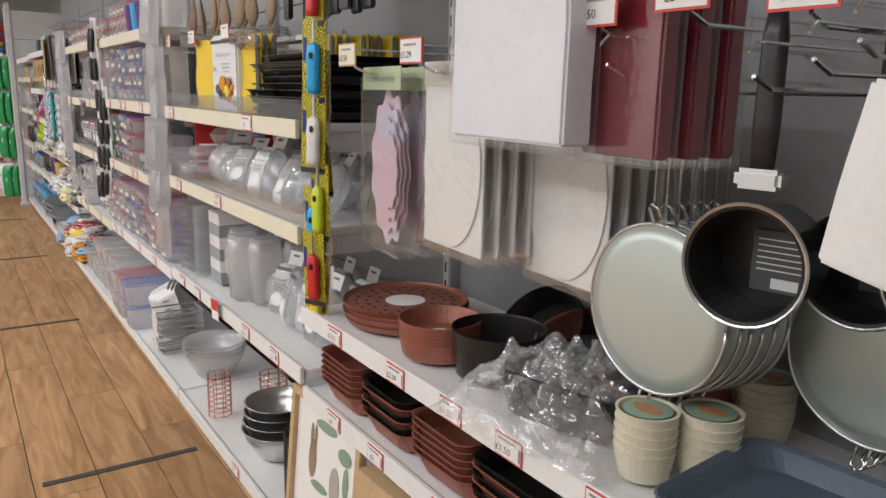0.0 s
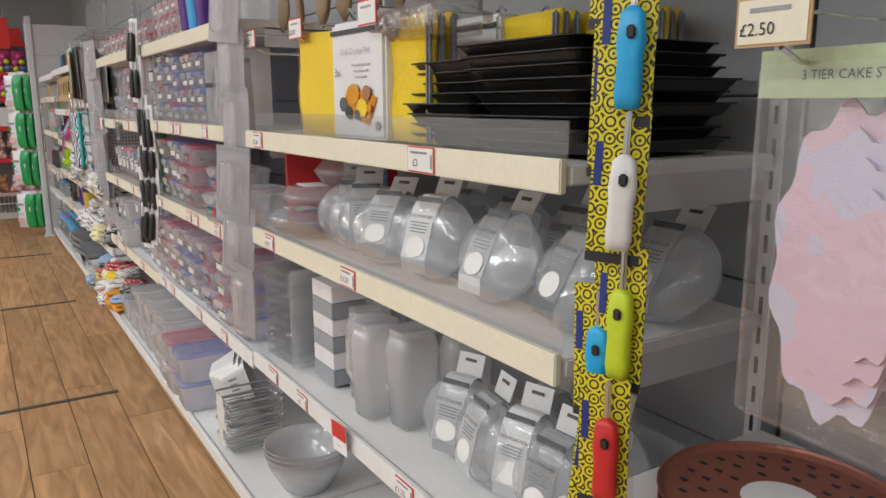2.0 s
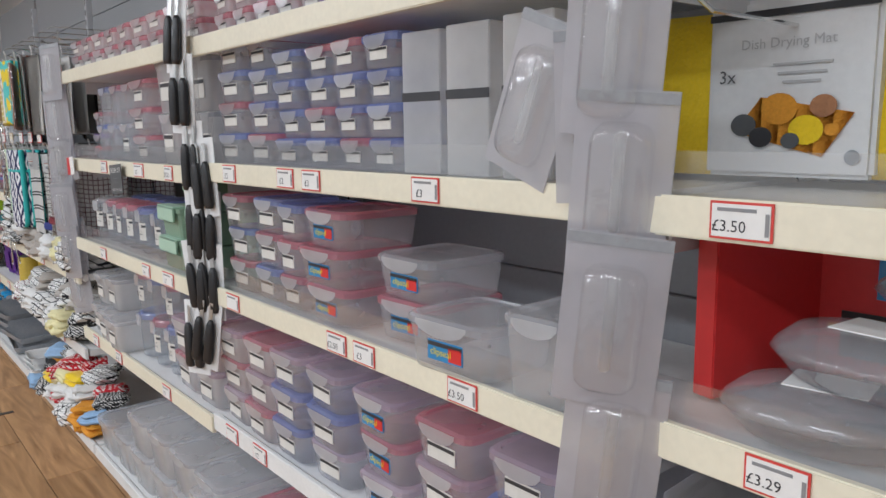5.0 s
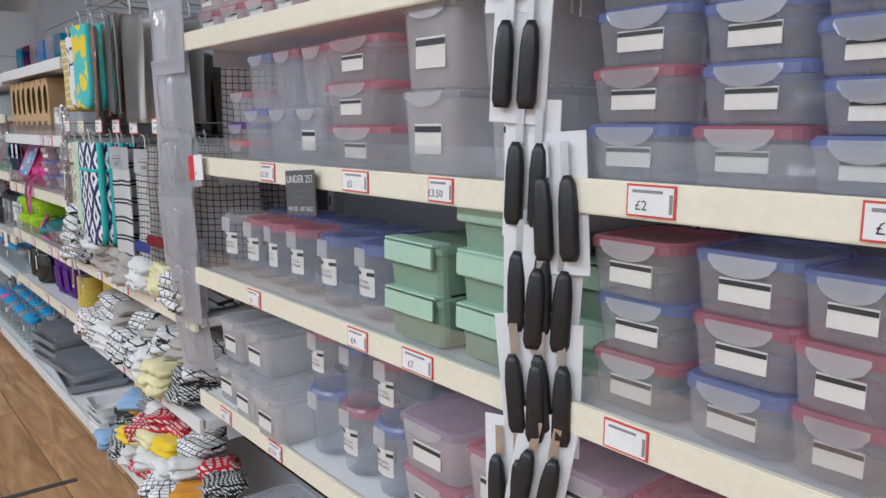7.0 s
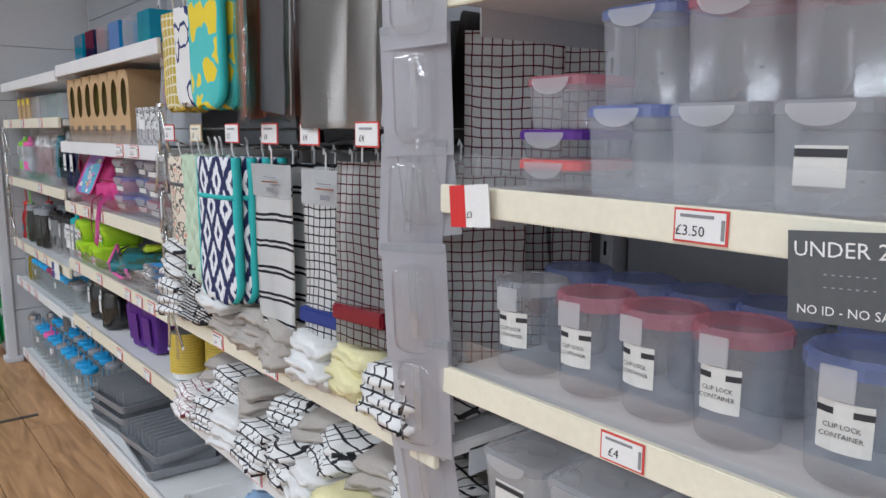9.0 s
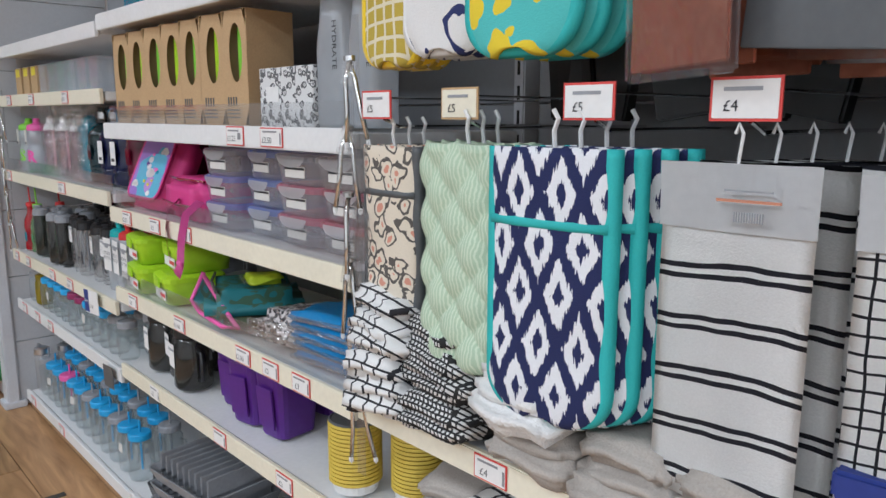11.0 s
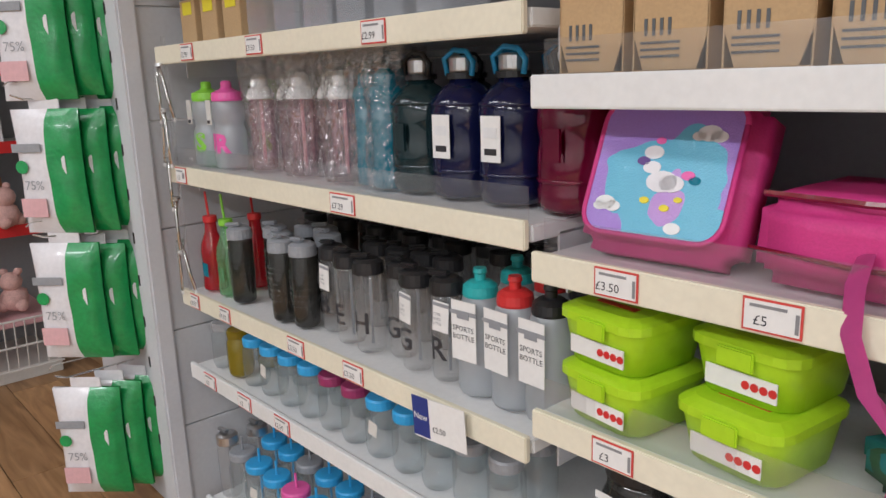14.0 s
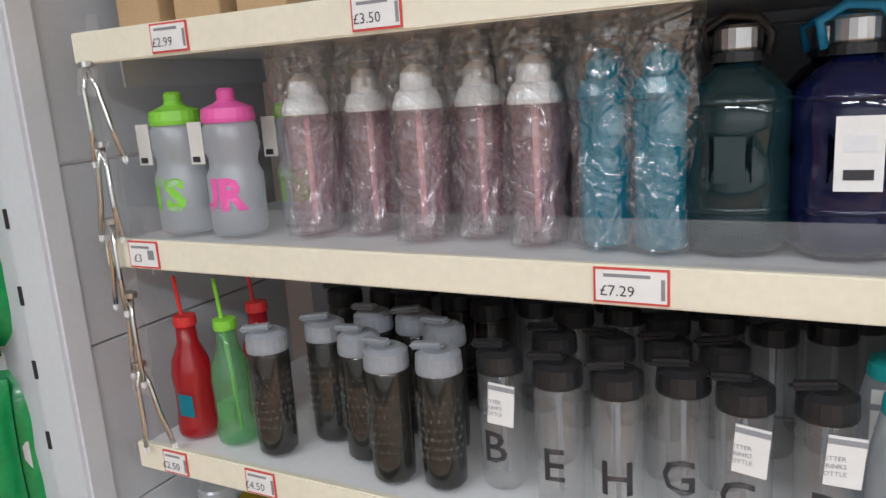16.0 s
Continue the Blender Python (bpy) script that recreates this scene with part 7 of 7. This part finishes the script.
def framed_print():
    t = empty("framed_print", "oak framed woodland rabbit print leaning on the base shelf", "picture")
    w, h = 0.34, 0.46
    for x, z, sx, sz in ((0, 0.011, w, 0.022), (0, h - 0.011, w, 0.022), (-w / 2 + 0.011, h / 2, 0.022, h - 0.044), (w / 2 - 0.011, h / 2, 0.022, h - 0.044)):
        part("frame_bar", box((x, 0, z), (sx, 0.02, sz), 0.002), MT["oakframe"], t)
    pic = part("picture", box((0, 0.004, h / 2), (w - 0.04, 0.004, h - 0.04)), MT["paper"], t)
    for x, z, a, b, mm in ((-0.06, 0.30, 0.018, 0.05, "kraft2"), (-0.05, 0.36, 0.006, 0.03, "kraft2"), (-0.068, 0.36, 0.006, 0.03, "kraft2"), (0.05, 0.27, 0.022, 0.05, "linen"), (0.09, 0.36, 0.03, 0.02, "sage"), (-0.02, 0.24, 0.04, 0.012, "sage"), (0.10, 0.30, 0.012, 0.04, "sage"), (0.0, 0.40, 0.05, 0.014, "sage")):
        b2 = lathe([(1.0, 0), (1.0, 0.001)], 16)
        b2.transform(pose(x, 0.001, z, 90, 0, 0) @ Matrix.Diagonal((a, b, 1, 1)))
        part("print_shape", b2, MT[mm], pic)
    return t


MT["oakframe"] = mat("oak_frame", (0.52, 0.36, 0.20), 0.5, vary=0.15, scale=20)
put(place(1.52, 0.10, -0.035, 4, -5), framed_print)
put(place(1.16, 0.10, -0.03, 2, -4), carton, 0.30, 0.04, 0.40, "oakframe", "pale wooden tray standing on edge", "tray", "wooden_tray")

# hanging things over the bakeware
for _y, _z, _tag, _p in ((1.37, 1.325, "kraft", "£2.50"), (1.125, 1.325, "red", "£1.29"), (0.69, 1.36, "red", "£2.50"), (0.56, 1.37, "red", "£5"), (0.42, 1.36, "red", "£4")):
    put(place(_y, _z, DEPTH), hook, DEPTH + 0.0, _tag, _p)
for _y, _z in ((0.66, 1.315), (0.46, 1.30), (0.40, 1.315), (0.36, 1.33)):
    put(place(_y, _z, DEPTH), hook, DEPTH + 0.02)


def cake_stand_pack():
    t = empty("cake_stand_pack", "pastel marbled card cake stand in a clear bag with green header", "cake stand", "hanging packs")
    for k in range(4):
        bm = lathe([(0.072, 0), (0.072, 0.003)], 60)
        for v in bm.verts:
            a = math.atan2(v.co.y, v.co.x)
            q = 1 + 0.06 * math.cos(11 * a)
            v.co.x, v.co.y = v.co.x * q * (1 - 0.12 * k), v.co.y * q * (2.1 - 0.35 * k)
        bm.transform(pose(0.012 * k, -0.006 * k, -0.20, 90, 0, 8 - 4 * k))
        part("tier", bm, MT["cloudy"], t)
    hd = part("header", box((0, -0.022, -0.02), (0.19, 0.002, 0.045)), MT["mint2"], t, "pale green header card")
    text("3 TIER CAKE STAND", 0.0125, MT["darkgrey"], hd, (0.01, -0.0245, -0.022))
    part("film_bag", box((0, -0.006, -0.19), (0.19, 0.05, 0.36), 0.006), MT["bagskin"], t, "clear film bag")
    return t


MT["mint2"] = mat("pale_green_card", (0.50, 0.60, 0.38), 0.5)
for _k in range(4):
    put(place(1.325 - 0.012 * _k, 1.335, 0.06 + 0.055 * _k, -6), cake_stand_pack)


def cake_board():
    t = empty("cake_board_pack", "white cake box and round board in clear film", "cake board", "hanging packs")
    part("card", box((0, 0, -0.175), (0.205, 0.004, 0.29), 0.001), MT["white"], t)
    b2 = lathe([(0.098, 0), (0.098, 0.003)], 40, sy=1.42)
    b2.transform(pose(0, -0.003, -0.175, 90, 0, 0))
    part("round_board", b2, MT["paper"], t)
    hd = part("header", box((0, -0.004, -0.012), (0.205, 0.002, 0.042)), MT["offwhite"], t)
    text('10" Cake Box & Board', 0.012, MT["grey"], hd, (0.02, -0.0065, -0.012))
    part("film_bag", box((0, 0, -0.165), (0.212, 0.014, 0.34), 0.003), MT["bagskin"], t, "clear film bag")
    return t


for _k in range(6):
    put(place(1.085 - 0.008 * _k, 1.335, 0.05 + 0.028 * _k, -4), cake_board)
for _k in range(6):
    put(place(0.875 - 0.008 * _k, 1.31, 0.13 + 0.028 * _k, -4), cake_board)
MT["packlav"] = mat("lavender_white_fabric", (0.80, 0.80, 0.86), 0.6, vary=0.05, scale=10, bump=0.3)
put(place(0.835, 1.60, -0.015, -3), hung_pack, 0.265, 0.375, 0.05, "packlav", "white folded fabric pack in clear film", "", True)
for _k in range(3):
    put(place(0.672 - 0.008 * _k, 1.60, 0.03 + 0.05 * _k, -4), hung_pack, 0.14, 0.385, 0.03, "darkred", "dark red folded fabric pack in shiny film", "", True)


def sieve():
    t = empty("splatter_guard", "round fine-mesh splatter guard with bright steel rim", "splatter guard", "splatter guards")
    r, c = 0.120, -0.335
    b2 = lathe([(r, 0), (r, 0.002), (r * 0.8, 0.006), (0.02, 0.009)], 44)
    b2.transform(pose(0, 0, c, 90, 0, 0))
    part("mesh_disc", b2, MT["mesh"], t, smooth=True)
    part("rim", wire([(r * math.cos(a), -0.001, c + r * math.sin(a)) for a in [i * math.pi / 22 for i in range(45)]], 0.003, 6), MT["steel"], t, smooth=True)
    for x in (-0.010, 0.010):
        part("handle_wire", wire([(x * 0.5, -0.004, 0.004), (x, -0.004, -0.02), (x, -0.004, c + r)], 0.0022, 6), MT["chrome"], t, smooth=True)
    for z in (c + r, c - r):
        s_ = 1 if z > c else -1
        part("rest_foot", wire([(-0.009, -0.002, z), (-0.008, -0.016, z + 0.024 * s_), (0.0, -0.018, z + 0.03 * s_), (0.008, -0.016, z + 0.024 * s_), (0.009, -0.002, z)], 0.0026, 6), MT["chrome"], t, smooth=True)
    part("hang_card", box((0.004, -0.006, -0.035), (0.034, 0.001, 0.075), 0.0), MT["bagskin"], t, "small clear card sleeve")
    return t


for _k in range(6):
    put(place(0.668 - 0.004 * _k, 1.335, 0.11 + 0.020 * _k, jit(2)), sieve)
for _k in range(6):
    put(place(0.44 + jit(0.004), 1.30, 0.28 + 0.022 * _k, jit(3)), sieve)
for _k, (_y, _d) in enumerate(((0.485, 0.088), (0.415, 0.195), (0.33, 0.21))):
    put(place(_y, 1.385, _d, 12), saucepan)
put(place(0.285, 1.30, -0.03, -8, 0, 10), hung_pack, 0.12, 0.17, 0.012, "white", "white printed card pack on a hook")


# ---- beyond the end of the run ----
def film_pack():
    """A vacuum storage bag pack: white front, green gusset, top at z 0."""
    t = empty("storage_bag_pack", "white and green vacuum storage bag pack on a hook", "pack", "vacuum bag packs")
    w, h, th = 0.20, 0.335, 0.065

    def puff(u, v):
        e = max(0.0, 1 - abs(2 * u) ** 3) ** 0.6 * max(0.0, 1 - abs(2 * v - 1) ** 4) ** 0.6
        return th / 2 * e * (1 + 0.25 * noise.noise(Vector((u * 5, v * 6, 1.0)))) + 0.004

    def patch(u0, u1, n):
        bm = bmesh.new()
        for s_ in (-1, 1):
            rows = [[bm.verts.new((w * (u0 + (u1 - u0) * i / n) * (1 - 0.05 * math.sin(math.pi * j / 12)), s_ * puff(u0 + (u1 - u0) * i / n, j / 12), -h * j / 12)) for i in range(n + 1)] for j in range(13)]
            for a, b in zip(rows, rows[1:]):
                for i in range(n):
                    bm.faces.new((a[i], b[i], b[i + 1], a[i + 1]) if s_ < 0 else (a[i + 1], b[i + 1], b[i], a[i]))
        bmesh.ops.remove_doubles(bm, verts=bm.verts[:], dist=0.0005)
        return bm
    part("pouch", patch(-0.5, 0.06, 8), MT["packwhite"], t, smooth=True)
    part("gusset", patch(0.06, 0.5, 6), MT["packgreen"], t, "glossy green side gusset", smooth=True)
    f = -th / 2 - 0.009
    part("pink_patch", box((-0.04, f, -0.26), (0.075, 0.002, 0.05), 0), MT["palepink"], t)
    text("75%", 0.034, MT["grey"], t, (-0.03, f - 0.002, -0.20))
    part("logo_bar", box((-0.04, f, -0.10), (0.085, 0.002, 0.022)), MT["grey"], t)
    leaf = part("green_disc", lathe([(0.018, 0), (0.018, 0.001)], 14), MT["packgreen"], t)
    leaf.data.transform(pose(-0.06, f, -0.15, 90, 0, 0))
    part("gusset_logo", box((0.055, -th * 0.45, -h * 0.5), (0.010, 0.002, 0.09)), MT["packwhite"], t)
    part("hang_tab", box((0, 0, 0.012), (0.09, 0.004, 0.035), 0.001), MT["packwhite"], t)
    return t


for _z in (1.56, 1.20, 0.83, 0.42):
    for _k in range(3):
        put(pose(0.605 - 0.066 * _k, 9.385, _z + jit(0.01), 0, 0, -48 + jit(5)), film_pack)
    put(pose(0.62, 9.40, _z + 0.03, 0, 0, -90), hook, 0.22)
tagged(slab("wall_side_rack", (0.65, 9.52, 1.05), (0.03, 0.5, 2.1), POST, 0.004), "grey display panel for hanging packs")


def far_shelf(z, material, label):
    t = empty("far_shelf", label, "shelf", "far shelves")
    part("board", box((0, 0.01, 0), (1.9, 0.44, 0.03), 0.003), MT[material], t)
    part("edge", box((0, -0.206, 0), (1.9, 0.012, 0.05), 0.002), MT["red"], t)
    t.matrix_basis = pose(0.0, 11.0, z)


for _z in (0.66, 1.02, 1.34, 1.62, 1.95):
    far_shelf(_z, "white", "white shelf with red price edge on the far wall")
_p = empty("far_back_panel", "pale panel behind the far display", "display panel")
part("board", box((0.0, 11.25, 1.1), (2.6, 0.05, 2.2), 0.004), PANEL, _p)


def soft_toy(tone, word):
    t = empty("soft_toy", f"{word} plush soft toy on the far display", "soft toy", "soft toys")
    bm = bmesh.new()
    for c, r in (((0, 0, 0.055), 0.06), ((0, -0.01, 0.135), 0.045), ((-0.04, -0.03, 0.03), 0.028), ((0.04, -0.03, 0.03), 0.028), ((-0.03, 0, 0.178), 0.017), ((0.03, 0, 0.178), 0.017)):
        bmesh.ops.create_icosphere(bm, subdivisions=2, radius=r, matrix=Matrix.Translation(c))
    for v in bm.verts:
        v.co += Vector((noise.noise(v.co * 60), noise.noise(v.co * 61), noise.noise(v.co * 62))) * 0.004
        v.co.z = max(0, v.co.z)
    part("body", bm, MT[tone], t, smooth=True)
    return t


for _k in range(30):
    put(pose(0.62 - (_k % 10) * 0.14 + jit(0.03), 10.86 + jit(0.06), (0.30, 0.675, 0.80)[_k // 10], 0, 0, jit(40)), soft_toy, ("plush", "plush", "tan")[_k % 3], ("pale pink", "pale pink", "brown")[_k % 3])


def ball_pack():
    t = empty("ball_pack", "net of neon dog balls on a pink card", "ball pack", "ball packs")
    part("card", box((0, 0.03, 0.12), (0.13, 0.003, 0.24)), MT["hotpink"], t)
    for k, (x, z, mm) in enumerate(((-0.03, 0.04, "neon"), (0.035, 0.05, "skyblue"), (-0.03, 0.11, "pinkp"), (0.03, 0.12, "neon"), (0.0, 0.18, "pinkp"))):
        bm = bmesh.new()
        bmesh.ops.create_icosphere(bm, subdivisions=2, radius=0.032, matrix=Matrix.Translation((x, 0, z)))
        part("ball", bm, MT[mm], t, smooth=True)
    return t


for _z in (1.36, 1.64):
    for _k in range(10):
        put(pose(0.62 - _k * 0.15, 10.85, _z, 0, 0, jit(10)), ball_pack)
for _k in range(9):
    put(pose(0.6 - _k * 0.16, 10.9, 1.035), carton, 0.14, 0.14, 0.22, "packwhite", "white boxed goods on the far shelf", "box", "carton")
    put(pose(0.6 - _k * 0.16, 10.9, 1.965), carton, 0.14, 0.14, 0.16, ("red", "wallet", "yellow", "packgreen")[_k % 4], "bright boxed goods on the far shelf", "box", "carton")
_b = empty("wire_bin", "white wire dump bin below the soft toys", "wire bin")
for _k in range(44):
    part("bin_wire", wire([(0.72 - _k * 0.04, 10.70, 0.06), (0.72 - _k * 0.04, 10.66, 0.30)], 0.003, 5), MT["offwhite"], _b)
for _z in (0.07, 0.18, 0.30):
    part("bin_rail", wire([(0.74, 10.70 - _z * 0.14, _z), (-1.0, 10.70 - _z * 0.14, _z)], 0.005, 5), MT["offwhite"], _b)
part("bin_floor", box((-0.13, 10.95, 0.27), (1.75, 0.50, 0.02), 0.003), MT["palepink"], _b)
part("bin_base", box((-0.13, 10.98, 0.03), (1.75, 0.46, 0.06), 0.003), MT["offwhite"], _b)
_s = empty("hanging_sign", "red hanging aisle sign", "sign")
part("board", box((0.25, 9.75, 1.98), (0.5, 0.02, 0.30), 0.003), MT["red"], _s)
for _x in (0.05, 0.45):
    part("rod", wire([(_x, 9.75, 2.12), (_x, 9.75, 2.80)], 0.004, 6), MT["grey"], _s)

plank_floor()
